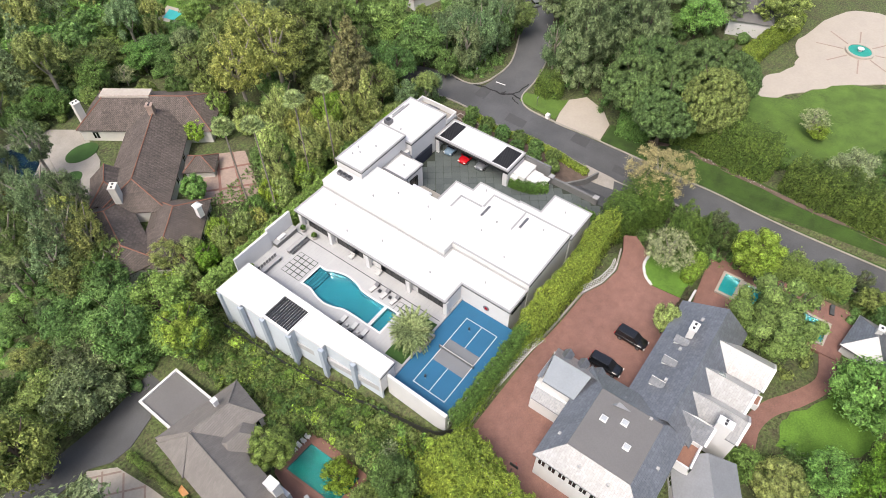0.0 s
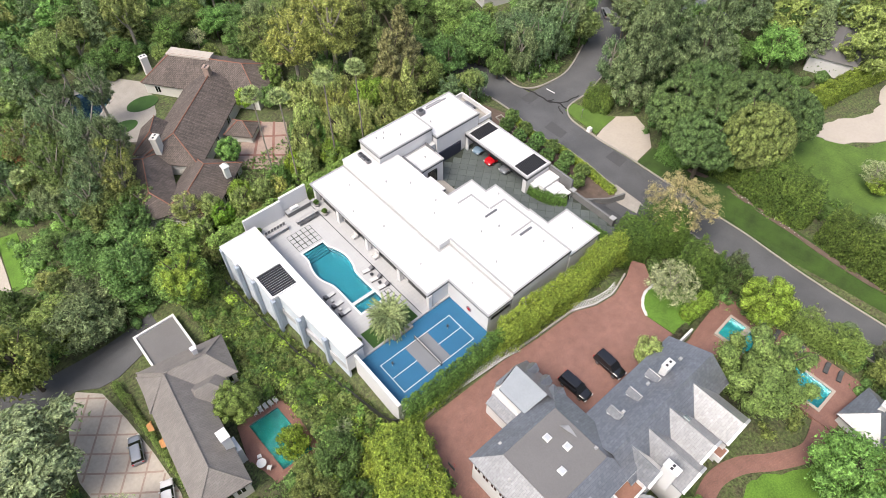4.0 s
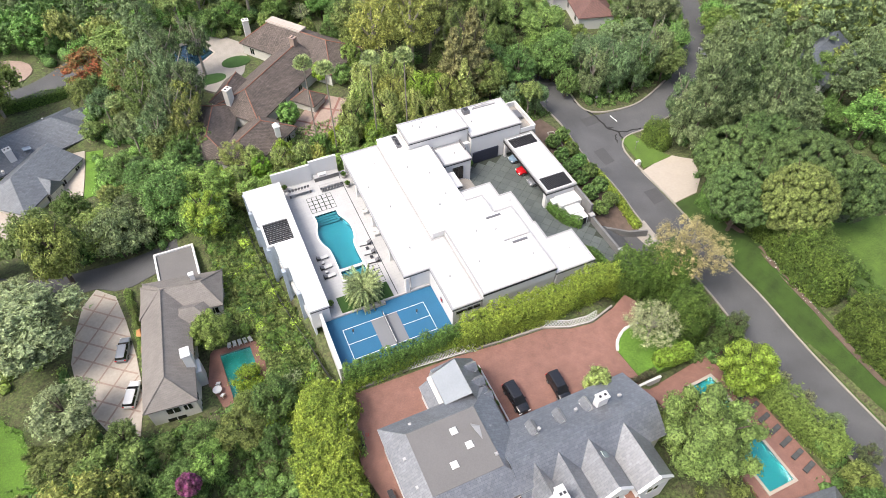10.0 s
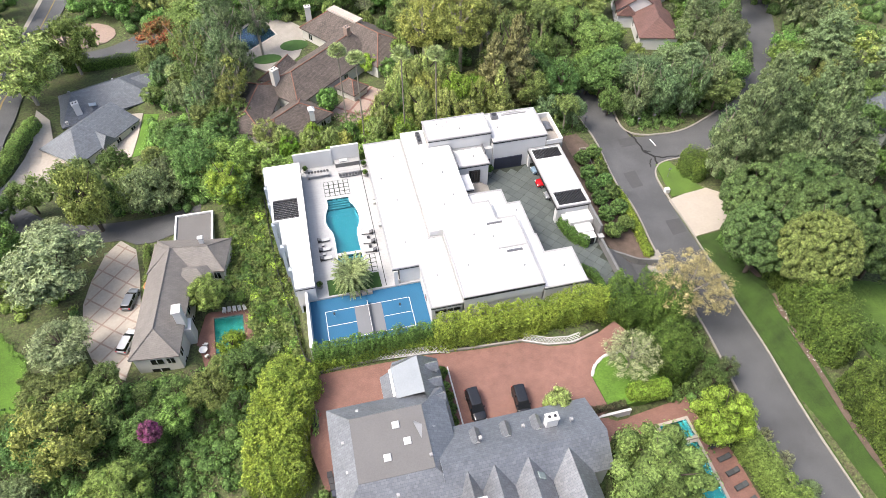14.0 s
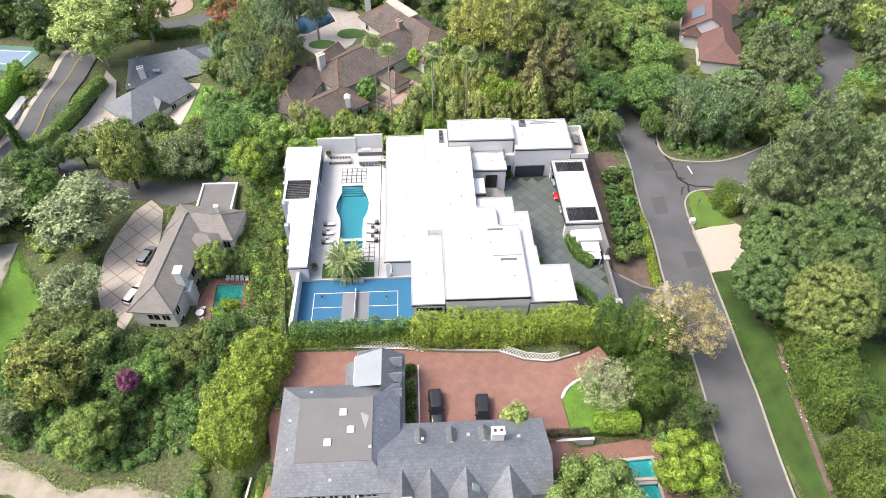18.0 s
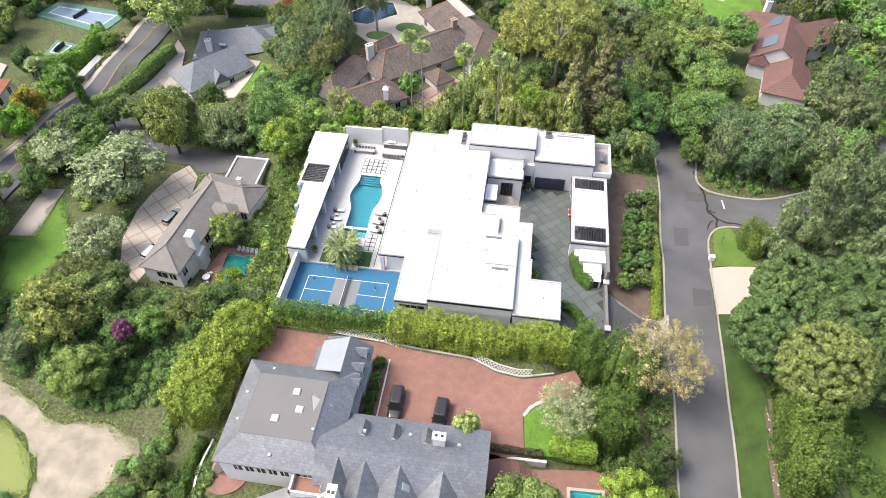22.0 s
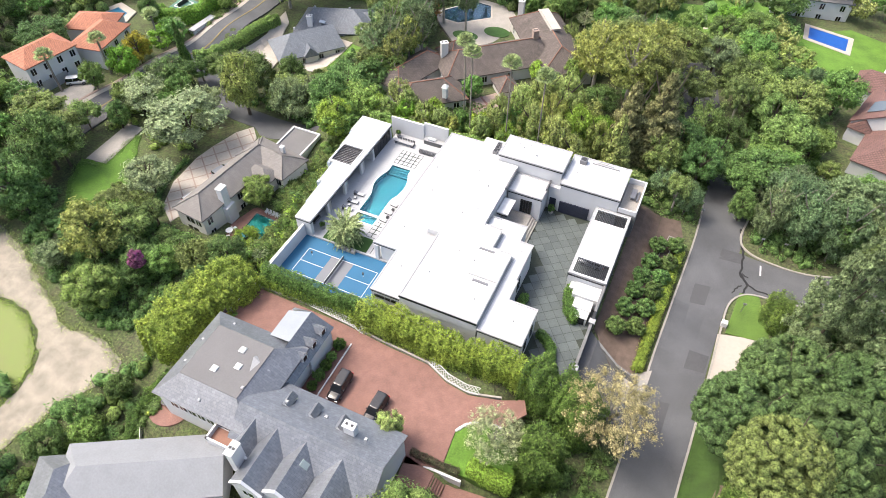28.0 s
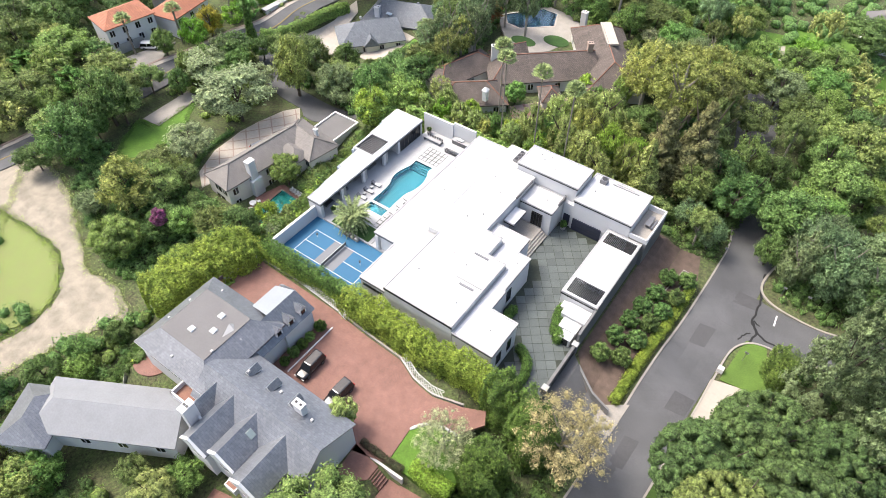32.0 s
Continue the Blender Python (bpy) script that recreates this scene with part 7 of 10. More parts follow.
for y in (21.0, 18.8, 16.8):
    lounger(9.0, y, -8)
    lounger(1.4, y - 0.1, 172 + 12)
for x, y in ((9.0, 19.9), (9.0, 17.8), (1.2, 19.8), (1.2, 17.7)):
    t = thing("side_table", "small square grey side table", "side table", (x, y, 0.3), "side tables by the loungers")
    part("top", bbox(-0.25, 0.25, -0.25, 0.25, 0.35, 0.42), M["cushion"] if x < 4 else M["slat"], t)
    part("stem", box(-0.2, 0.2, -0.2, 0.2, 0, 0.35), M["greymetal"], t)
for x0, x1, y in ((0.2, 4.4, 37.4), (5.9, 10.2, 37.2)):
    t = thing("long_table", "long grey outdoor table", "table", ((x0 + x1) / 2, y, 0.3), "long tables on the terrace")
    h = (x1 - x0) / 2
    part("tabletop", bbox(-h, h, -0.4, 0.4, 0.7, 0.78), M["cap"], t)
    for sx in (-h + 0.25, h - 0.25):
        part("leg", box(sx - 0.15, sx + 0.15, -0.3, 0.3, 0, 0.7), M["greymetal"], t)
    for k in range(7):
        for s in ((1,) if x0 < 2 else (-1,)):
            c = thing("stool", "small grey stool at the long table", "stool", ((x0 + x1) / 2 - h + 0.4 + k * 0.58, y + s * 0.75, 0.3), "stools at the long tables")
            part("seat", bbox(-0.2, 0.2, -0.2, 0.2, 0.42, 0.5), M["greymetal"], c)
            part("back", box(-0.2, 0.2, 0.16 * s - 0.03, 0.16 * s + 0.03, 0.5, 0.95), M["greymetal"], c)
            for sx in (-0.155, 0.155):
                part("leg", box(sx - 0.025, sx + 0.025, -0.18, 0.18, 0, 0.42), M["greymetal"], c)
grill = thing("grill_counter", "grey outdoor kitchen counter with a white grill", "grill", (8.0, 39.9, 0.3))
part("counter", bbox(-2.3, 2.3, -0.5, 0.55, 0, 0.95), M["greywall"], grill)
part("worktop", bbox(-2.4, 2.4, -0.6, 0.55, 0.95, 1.02), M["cap"], grill)
part("grill_hood", bbox(-1.5, 0.1, -0.35, 0.35, 1.02, 1.4, 0.12), M["whitepaint"], grill, "white grill hood")
part("grill_handle", box(-1.3, -0.1, -0.42, -0.36, 1.15, 1.2), M["greymetal"], grill)
for x, y in ((-0.2, 10.9), (0.0, 39.4), (11.0, 38.6), (10.9, 35.9), (34.6, 33.1)):
    z = 0.3 if x < 30 else -1.6
    t = thing("planter", "pale round planter with a clipped green ball", "planter", (x, y, z), "planters with clipped balls")
    part("pot", tube([(0, 0, 0), (0, 0, 0.25), (0, 0, 0.55)], [0.32, 0.45, 0.5], 14), M["pot"], t)
    cr = new("foliage", crown_data("dense", "hedged", 1))
    cr.parent = t
    s = 0.62 if x < 30 else 0.8
    cr.matrix_local = Matrix.LocRotScale((0, 0, 1.0 if x < 30 else 1.3), None, (s, s, s * (1 if x < 30 else 1.6)))
for x, y, rz in ((11.6, 28.2, 0), (11.6, 22.4, 0)):
    t = thing("armchair", "white cushioned outdoor armchair", "armchair", (x, y, 0.3), "armchairs under the eaves", rz)
    part("seat", bbox(-0.45, 0.45, -0.45, 0.45, 0.1, 0.45), M["cushion"], t)
    part("backrest", bbox(0.25, 0.48, -0.45, 0.45, 0.45, 0.85), M["cushion"], t)
    for s in (-1, 1):
        part("armrest", bbox(-0.45, 0.4, s * 0.42 - 0.07, s * 0.42 + 0.07, 0.45, 0.62), M["cushion"], t)
for k in range(4):
    t = thing("court_seat", "pale stone cube seat beside the court", "seat", (4.6 + 0.95 * k, 8.3, 0), "cube seats beside the court")
    part("seat_block", bbox(-0.4, 0.4, -0.32, 0.32, 0, 0.5), M["kerb"], t)
    part("seat_pad", bbox(-0.3, 0.3, -0.24, 0.24, 0.5, 0.56), M["cap"], t)
for x, y in ((-3.0, 24.5), (-3.2, 20.5), (-2.6, 16.0), (-2.4, 12.0)):
    t = thing("sofa", "grey sofa in the shade of the pavilion", "sofa", (x, y, 0.3), "sofas in the pavilion")
    part("seat", bbox(-0.5, 0.5, -1.0, 1.0, 0.1, 0.45), M["greymetal"], t)
    part("backrest", bbox(-0.7, -0.45, -1.0, 1.0, 0.1, 0.85), M["greymetal"], t)
    part("cushion", bbox(-0.4, 0.45, -0.9, 0.9, 0.45, 0.55), M["slat"], t)
tt = thing("table", "dark table and benches on the roof terrace", "table", (47.6, 39.0, 2.7))
part("tabletop", bbox(-0.5, 0.5, -1.3, 1.3, 0.7, 0.78), M["greymetal"], tt)
part("leg", box(-0.3, 0.3, -1.0, -0.8, 0, 0.7), M["greymetal"], tt)
part("leg", box(-0.3, 0.3, 0.8, 1.0, 0, 0.7), M["greymetal"], tt)
part("bench", box(0.7, 1.0, -1.3, 1.3, 0, 0.45), M["greymetal"], tt)
bd = thing("wall_sign", "round red and dark emblem on the white wall", "sign", (15.78, 4.2, 1.5))
part("emblem", tube([(0, 0, 0), (-0.06, 0, 0)], [0.55, 0.55], 16), M["greymetal"], bd)
part("emblem_core", tube([(-0.06, 0, 0), (-0.09, 0, 0)], [0.28, 0.28], 14), M["redcar"], bd)
for x, y in ((1.4, 4.9), (11.6, 4.4)):
    t = thing("ball_basket", "small dark ball basket on a white stand", "basket", (x, y, 0), "ball baskets on the court")
    part("pole", tube([(0, 0, 0), (0, 0, 0.8)], [0.03, 0.03], 6), M["whitepaint"], t)
    part("bin", tube([(0, 0, 0.6), (0, 0, 0.95)], [0.14, 0.18], 10), M["slat"], t)

# ---- forecourt of the slate house ----
hoop = thing("basketball_hoop", "black basketball hoop on a weighted base", "basketball hoop", (-3.4, -12.6, -0.3))
part("base", bbox(-0.5, 0.5, -0.4, 0.4, 0, 0.3, 0.1), M["slat"], hoop)
part("pole", tube([(0, 0, 0.3), (0.2, 0.1, 2.9)], [0.06, 0.05], 8), M["slat"], hoop)
part("backboard", box(0.6, 0.66, -0.6, 0.6, 2.7, 3.5), M["slat"], hoop)
part("hoop_ring", tube([(0.95 + 0.22 * math.cos(a), 0.22 * math.sin(a), 2.9) for a in np.linspace(0, 6.28, 13)], [0.02] * 13, 5), M["redcar"], hoop)
for k in range(4):
    t = thing("wheelie_bin", "dark plastic wheelie bin by the house wall", "bin", (-2.2 + 0.1 * k, -20.2 - 0.85 * k, -0.45), "wheelie bins by the wall")
    part("bin_body", ([(-0.25, -0.3, 0), (0.25, -0.3, 0), (0.25, 0.3, 0), (-0.25, 0.3, 0), (-0.32, -0.38, 1), (0.32, -0.38, 1), (0.32, 0.38, 1), (-0.32, 0.38, 1)], [(3, 2, 1, 0), (0, 1, 5, 4), (1, 2, 6, 5), (2, 3, 7, 6), (3, 0, 4, 7)]), M["slat"] if k != 3 else M["navy"], t)
    part("lid", bbox(-0.35, 0.35, -0.42, 0.42, 1.0, 1.08), M["slat"] if k != 3 else M["navy"], t)
trel = thing("trellis", "white diagonal lattice laid against the sloping bank", "trellis")
for (ax, ay), (bx, by) in (((6.9, -4.3), (14.8, -4.9)), ((14.8, -4.9), (17.2, -5.5)), ((28.6, -5.9), (32.0, -7.4)), ((32.0, -7.4), (35.2, -7.9)), ((35.2, -7.9), (37.2, -7.6))):
    ln = math.dist((ax, ay), (bx, by))
    lie = pose(ax, ay, -0.1) @ pose(0, 0, 0, 0, 0, math.degrees(math.atan2(by - ay, bx - ax))) @ pose(0, 0, 0, 42, 0, 0)
    for k in range(int(ln / 0.5)):
        for s_ in (-1, 1):
            part("lath", moved(box(-0.66, 0.66, -0.03, 0.03, 0.0, 0.025), lie @ pose(0.5 * (k + 0.5), 0.5, 0.03 * s_, 0, 0, 45 * s_)), M["whitepaint"], trel)
    for v_ in (0.0, 1.0):
        part("rail", moved(box(0, ln, -0.03, 0.03, -0.02, 0.05), lie @ pose(0, v_, 0)), M["whitepaint"], trel)
edge = smooth_path([(42, -11.0), (39.6, -11.2), (37.6, -12.4), (36.6, -13.8)], 8)
for k, (x, y) in enumerate(edge):
    t = thing("edging_stone", "rounded white edging stone beside the lawn", "stone", (float(x), float(y), -0.32), "white edging stones", k * 40)
    part("stone", bbox(-0.22, 0.22, -0.17, 0.17, 0, 0.24, 0.09), M["stucco"], t)
mb = thing("utility_box", "white utility box at the kerb", "utility box", (68.0, 23.5, tz(68.0, 23.5) + 0.15))
part("cabinet", bbox(-0.45, 0.45, -0.4, 0.4, 0, 1.0, 0.05), M["whitepaint"], mb)
part("plinth", box(-0.5, 0.5, -0.45, 0.45, -0.2, 0.06), M["kerb"], mb)
for x, y in ((70.2, 27.5), (71.3, 44.2), (60.2, 47.0), (75.2, 44.6)):
    t = thing("sign_post", "thin street sign on a metal post", "street sign", (x, y, tz(x, y) + 0.1), "street signs")
    part("post", tube([(0, 0, -0.2), (0, 0, 2.4)], [0.05, 0.04], 6), M["greymetal"], t)
    part("plate", box(-0.3, 0.3, -0.02, 0.02, 2.0, 2.4), M["cap"], t)
fo = thing("fountain", "round stone fountain in the paved circle", "fountain", (131.5, -23.5, tz(131.5, -23.5) + 0.2))
part("rim", prism([(3.2 * math.cos(a), 3.2 * math.sin(a)) for a in np.linspace(0, 2 * math.pi, 24, endpoint=False)], 0, 0.5, [[(2.6 * math.cos(a), 2.6 * math.sin(a)) for a in np.linspace(0, 2 * math.pi, 24, endpoint=False)]]), M["paleconc"], fo)
part("water", tube([(0, 0, 0.1), (0, 0, 0.35)], [2.6, 2.6], 24), M["poolgreen"], fo)
part("jet_stand", tube([(0, 0, 0.2), (0, 0, 0.9), (0, 0, 1.0)], [0.5, 0.3, 0.8], 12), M["stucco"], fo)
for k in range(8):
    a = k * math.pi / 4 + 0.2
    g = ribbon("paving_joint", [(131.5 + 3.5 * math.cos(a), -23.5 + 3.5 * math.sin(a)), (131.5 + 9.5 * math.cos(a), -23.5 + 9.5 * math.sin(a))], 0.3, M["pinkconc"], "brown joint in the paving", "paving", 0.26, n=3)
for x, y, c in ((-17.2, 18.0, 0), (-16.3, 18.6, 1), (-15.4, 17.6, 2), (-20.0, 9.2, 3), (-19.8, 6.9, 4)):
    t = thing("garden_chair", "white slatted garden chair on the brick patio", "chair", (x, y, -7.05), "garden chairs by the green pool", c * 55)
    part("seat", bbox(-0.3, 0.3, -0.3, 0.3, 0.35, 0.42), M["whitepaint"], t)
    part("backrest", moved(box(-0.3, 0.3, -0.03, 0.03, 0, 0.6), pose(0, 0.3, 0.4, -15, 0, 0)), M["whitepaint"], t)
    for sx in (-0.25, 0.25):
        for sy in (-0.25, 0.25):
            part("leg", box(sx - 0.03, sx + 0.03, sy - 0.03, sy + 0.03, 0, 0.35), M["whitepaint"], t)
gt = thing("garden_table", "round white garden table on the brick patio", "table", (-20.3, 8.0, -7.05))
part("tabletop", tube([(0, 0, 0.68), (0, 0, 0.74)], [0.7, 0.7], 16), M["whitepaint"], gt)
part("stem", tube([(0, 0, 0), (0, 0, 0.68)], [0.3, 0.08], 8), M["whitepaint"], gt)
for k in range(7):
    t = thing("sun_lounger", "dark grey sun lounger on red brick", "sun lounger", (49.6 + 0.12 * k, -27.0 - 2.0 * k, -2.1), "loungers by the turquoise pool", 8 + k)
    part("frame", box(-0.95, 0.95, -0.35, 0.35, 0.15, 0.28), M["slat"], t)
    part("mattress", bbox(-0.95, 0.3, -0.33, 0.33, 0.28, 0.4), M["darkcushion"], t)
    part("backrest", moved(bbox(0, 0.7, -0.33, 0.33, 0, 0.1), pose(0.28, 0, 0.3, 0, -35, 0)), M["darkcushion"], t)
pl = thing("round_planter", "round planter with a low stone rim", "planter", (-52.8, 118.5, tz(-52.8, 118.5) + 0.15))
part("rim", prism([(2.6 * math.cos(a), 2.6 * math.sin(a)) for a in np.linspace(0, 2 * math.pi, 20, endpoint=False)], -0.3, 0.4, [[(2.1 * math.cos(a), 2.1 * math.sin(a)) for a in np.linspace(0, 2 * math.pi, 20, endpoint=False)]]), M["redclay"], pl)
part("soil", tube([(0, 0, -0.3), (0, 0, 0.3)], [2.1, 2.1], 20), M["kerb"], pl)
rb = thing("raised_bed", "low pale timber frame round a planting bed", "raised bed", (56.0, 35.6, tz(56, 35.6) + 0.1), rz=-8)
for b in (box(-0.75, 0.75, -3.3, -3.1, -0.4, 0.35), box(-0.75, 0.75, 3.1, 3.3, -0.4, 0.35), box(-0.75, -0.6, -3.1, 3.1, -0.4, 0.35), box(0.6, 0.75, -3.1, 3.1, -0.4, 0.35)):
    part("board", b, M["kerb"], rb)
part("soil", box(-0.6, 0.6, -3.1, 3.1, -0.4, 0.2), M["soil"], rb)

# ---- where nothing grows: roofs, roads, pools ----
CLEAR = [[(-4.2, -2.5), (49.5, -2.5), (49.5, 43), (-8, 43), (-7.6, 33), (-6.8, 24), (-5.4, 18), (-4.6, 9)], [(-2, -35), (33, -35), (33, -5), (-2, -5)], [(-30.5, 5), (-17, 5), (-17, 38), (-30.5, 38)], [(-20, 16), (-12, 16), (-12, 3), (-20, 3)],
         [(-14, 50), (10, 50), (24, 72), (28, 84), (8, 98), (-2, 80), (-14, 76)], [(-57.5, 65), (-46, 61), (-40, 66), (-34, 84), (-34, 94), (-40, 100), (-57, 92)],
         [(-95, 22), (-77, 20), (-74, 32), (-78, 36), (-78, 50), (-96, 56)], [(80, 68), (92, 68), (93, 78), (104, 92), (100, 106), (82, 106)], [(-18, 90), (-8, 106), (8, 100), (2, 84)],
         [(5, 60.5), (13.9, 51.5), (22, 65.5), (15, 72)], [(-42, 12), (-30, 10), (-32, 36), (-42, 36)], [(43, -40), (48, -40), (48, -22), (43, -22)],
         [(-61, 4), (-54, -1), (-44, 2), (-48, 13), (-55, 23), (-57, 26), (-62, 26)], [(67, 11), (76, 11), (76, 31), (69, 31)], [(-86, 66), (-78, 66), (-78, 75), (-86, 75)], [(-99, 85), (-77, 78.5), (-74, 91), (-97, 94)],
         [(-9, -47), (-1, -48.5), (14, -38), (14, -29), (6, -29), (-9, -39)], [(23, -39), (28, -38.5), (42, -45), (38, -54), (28, -52)], [(-38, -19), (-18, -22), (-19, -28), (-24, -40), (-27, -52), (-33, -52), (-31, -34), (-36, -24)], [(-52, -22), (-39, -22), (-32, -27), (-31, -33), (-42, -34)], [(-62, 112), (-45, 112), (-45, 125), (-62, 125)],
         [(44, -27), (49, -28), (55.5, -31.5), (52.8, -42), (44, -42)], [(39, 113), (53, 113), (53, 128), (39, 128)], [(70, 106), (90, 102), (95, 122), (92, 136), (70, 136)]]
LINES = [(np.array(smooth_path(ROAD[:10], 6)), 4.6), (np.array(smooth_path(ROAD[9:], 6)), 1.8), (smooth_path([(63.5, 37.5), (72, 36.5), (80, 36.7)], 6), 4.6), (smooth_path([(80, 36.7), (92, 41), (103, 48), (113, 64), (122, 80)], 6), 3.2),
         (smooth_path([(-75, -20), (-72, 0), (-70, 23), (-68.5, 35), (-67.3, 52), (-66, 65), (-65.3, 80), (-66, 98), (-65.5, 112), (-63.5, 134)], 6), 3.8), (smooth_path([(-66, 106), (-56, 104), (-48, 104.5), (-40, 109)], 6), 5.0),
         (smooth_path([(-62, 52), (-54, 45), (-46, 41), (-38, 40), (-27, 39)], 6), 2.8), (smooth_path([(-74, -18), (-60, -15), (-50, -18), (-40, -20), (-30, -24), (-25, -27)], 6), 3.6)]


def free(x, y, gap=0.0):
    for poly in CLEAR:
        if bool(inside(poly, x, y)):
            return False
    return all(np.min(np.hypot(p[:, 0] - x, p[:, 1] - y)) > w + gap for p, w in LINES)


GROWN = []


def grow(kind, leafmat, rows, **kw):
    for x, y, r, h in rows:
        if not free(x, y):
            continue
        GROWN.append((x, y, r))
        tree(kind, leafmat, x, y, r, h, len(GROWN) % 3, (len(GROWN) * 67) % 360, "palebark" if kind in ("weep", "sparse", "airy", "feather") else "bark", low=0.12 if kind == "dense" else 0.25, **kw)


grow("round", "bright", ((28, 132, 6, 9), (38, 124, 6, 9), (46, 110, 5, 9), (15, 104, 4.4, 10), (26, 103.6, 4.6, 9), (31, 120, 5, 9), (12, 126, 6, 10), (-14.6, 39.2, 5.9, 10), (77.5, 75.3, 4.4, 7.2), (30.9, 52.2, 4.8, 9), (26.2, 49.9, 4.2, 8), (20.5, 53.2, 4.6, 9), (13.7, 48, 3.2, 5.6), (23.5, 57.1, 4.8, 10), (16.5, -36.4, 3.3, 5), (-13.2, 46.4, 5.7, 10), (72.2, 63.1, 4.2, 9), (61.8, 102.7, 6.1, 10), (60.9, 113, 7, 10), (-91, 14.8, 8.2, 10),))
grow("airy", "gold", ((38.5, 72.3, 9.0, 22), (30.5, 74.9, 7.6, 20), (40.7, 79.3, 9.0, 21)))
grow("weep", "olive", ((-42.6, 45.3, 7.1, 14), (44.4, 75.1, 6.5, 17), (34.3, 83.6, 6.6, 16),))
grow("airy", "euc", ((-18.7, 64.8, 4.9, 14), (-15.6, 67.8, 5.9, 15),))
grow("round", "pale", ((-43.2, 26, 10.2, 13.5), (-40.4, 10.6, 5.8, 9.5), (-59.8, 30.8, 6.6, 9),))
grow("round", "mid", ((-32.4, 47.4, 7, 9), (-16.9, 61, 5.9, 10), (-34.6, -1.9, 6, 9), (-17.7, -2.9, 4.3, 7.2), (-27.5, -6.1, 3.9, 7), (54.9, -16.2, 1.6, 3.6), (72.5, 82.5, 7.4, 12), (-7.1, 43.1, 3.2, 7), (61.9, 61.7, 6, 13), (3.1, 122.4, 7.7, 12), (19.5, 109.3, 7.4, 9), (-19.5, 81.5, 4.9, 10), (-19.2, 47.9, 5, 8), (54.9, -37.9, 3.1, 4), (-22.9, 106.8, 8.2, 12), (-18.8, 51.2, 6, 9), (71.7, 69.7, 6.5, 12), (-59.9, -3, 4.2, 7.2), (-23.1, -1.2, 3.2, 4.8), (-16.2, 1.2, 2.5, 4.8),))
grow("round", "mid", ((64.6, 84.1, 6.2, 12), (49.9, 54.4, 4.5, 11), (60.1, 85.9, 6, 12), (47.1, 94.1, 6.4, 12), (-82, -0.8, 7.6, 10), (-66.3, 19.8, 4.4, 8), (-75.3, 16.7, 6.8, 9),))
grow("round", "oak", ((-22.9, 57, 5.9, 9), (-59.2, 39.6, 5.3, 9), (-40.9, -4.8, 6.2, 9), (-12.6, -0.4, 4.1, 8), (60, 64.4, 6, 12), (57.4, 56, 5.1, 11), (52.2, 61.4, 5.8, 11), (67.1, 56.2, 6.7, 13), (82.7, 47.6, 5.6, 12), (29.2, 104.3, 5.9, 8), (-15.8, 56.6, 4.7, 9), (-27.5, 65.7, 4, 6), (-23.7, 52.8, 5, 9), (-66.9, 7.7, 6.2, 10), (-95.5, 37.2, 7.5, 10), (-26.7, -8.7, 3.3, 6), (59.5, 71.4, 6.4, 12), (64.4, 128.8, 8.4, 12), (-61.6, 9.1, 6.2, 12), (-63.4, -10.8, 4.8, 7),))
grow("weep", "euc", ((73.9, 50.6, 6.3, 14), (78.1, 47.5, 5.9, 12), (97.6, 59.9, 6.6, 15), (73.2, 54.2, 5.9, 12),))
grow("dense", "bright", ((-30.1, -15.2, 5.6, 9.6),))
grow("sparse", "pale", ((-9, 3.3, 1.9, 3),))
grow("round", "olive", ((-41.8, 2.1, 4.6, 6.6), (32.9, 61.3, 4.4, 9), (29, 86.4, 5.6, 14),))
grow("round", "lime", ((37.7, 55.9, 4.3, 10), (10.1, 48.6, 2.1, 3.6),))
grow("feather", "silver", ((42.1, -13.8, 5.6, 9.6),))
grow("plume", "conifer", ((85.4, 52.4, 7.9, 14), (98.8, 40.3, 5.4, 17), (121.7, 54.3, 7.9, 15), (81.8, 55.9, 5.8, 12),))
grow("cone", "brown", ((47.6, 59.7, 5.6, 20), (42.0, 57.0, 4.8, 18),))
grow("cone", "olive", ((47.3, 69.7, 5.2, 15),))
grow("col", "olive", ((9.4, 117.5, 5.3, 13),))
grow("round", "euc", ((-26, 50.2, 6.2, 9), (-27.1, 44.5, 5.8, 9), (102.3, 21.5, 7.1, 13), (-43.7, -11.7, 3.6, 5), (53.7, 94.8, 5.9, 11), (51.9, 49.2, 3.4, 8),))
grow("round", "hedge", ((-7, -6.3, 6.2, 7),))
grow("round", "red", ((-20.1, 89.2, 7.4, 10), (-29.7, 102.5, 8, 10),))
grow("weep", "lime", ((54.2, 115.7, 4.8, 9),))

tree("round", "soft", -58.6, 85.5, 11.6, 20, 1, 30, "palebark", low=0.15, label="tall spreading pale green tree beside the street")
tree("round", "bright", -51.0, 98.0, 8.4, 16, 2, 80, "palebark", low=0.15, label="tall spreading pale green tree behind the house")
for x, y, r, h, leaf in ((-79, 98, 4.4, 9, "oak"), (-86.5, 99.5, 4.8, 10, "mid"), (-94, 100, 5.0, 10, "oak"), (-71.6, 93.5, 3.6, 8, "oak"), (-60.5, 99.5, 4.2, 8, "mid"), (-71.4, 74.6, 2.6, 5, "bright"), (-72.4, 86.4, 2.8, 6, "oak")):
    tree("round", leaf, x, y, r, h, int(-x) % 3, x * 20, low=0.08)
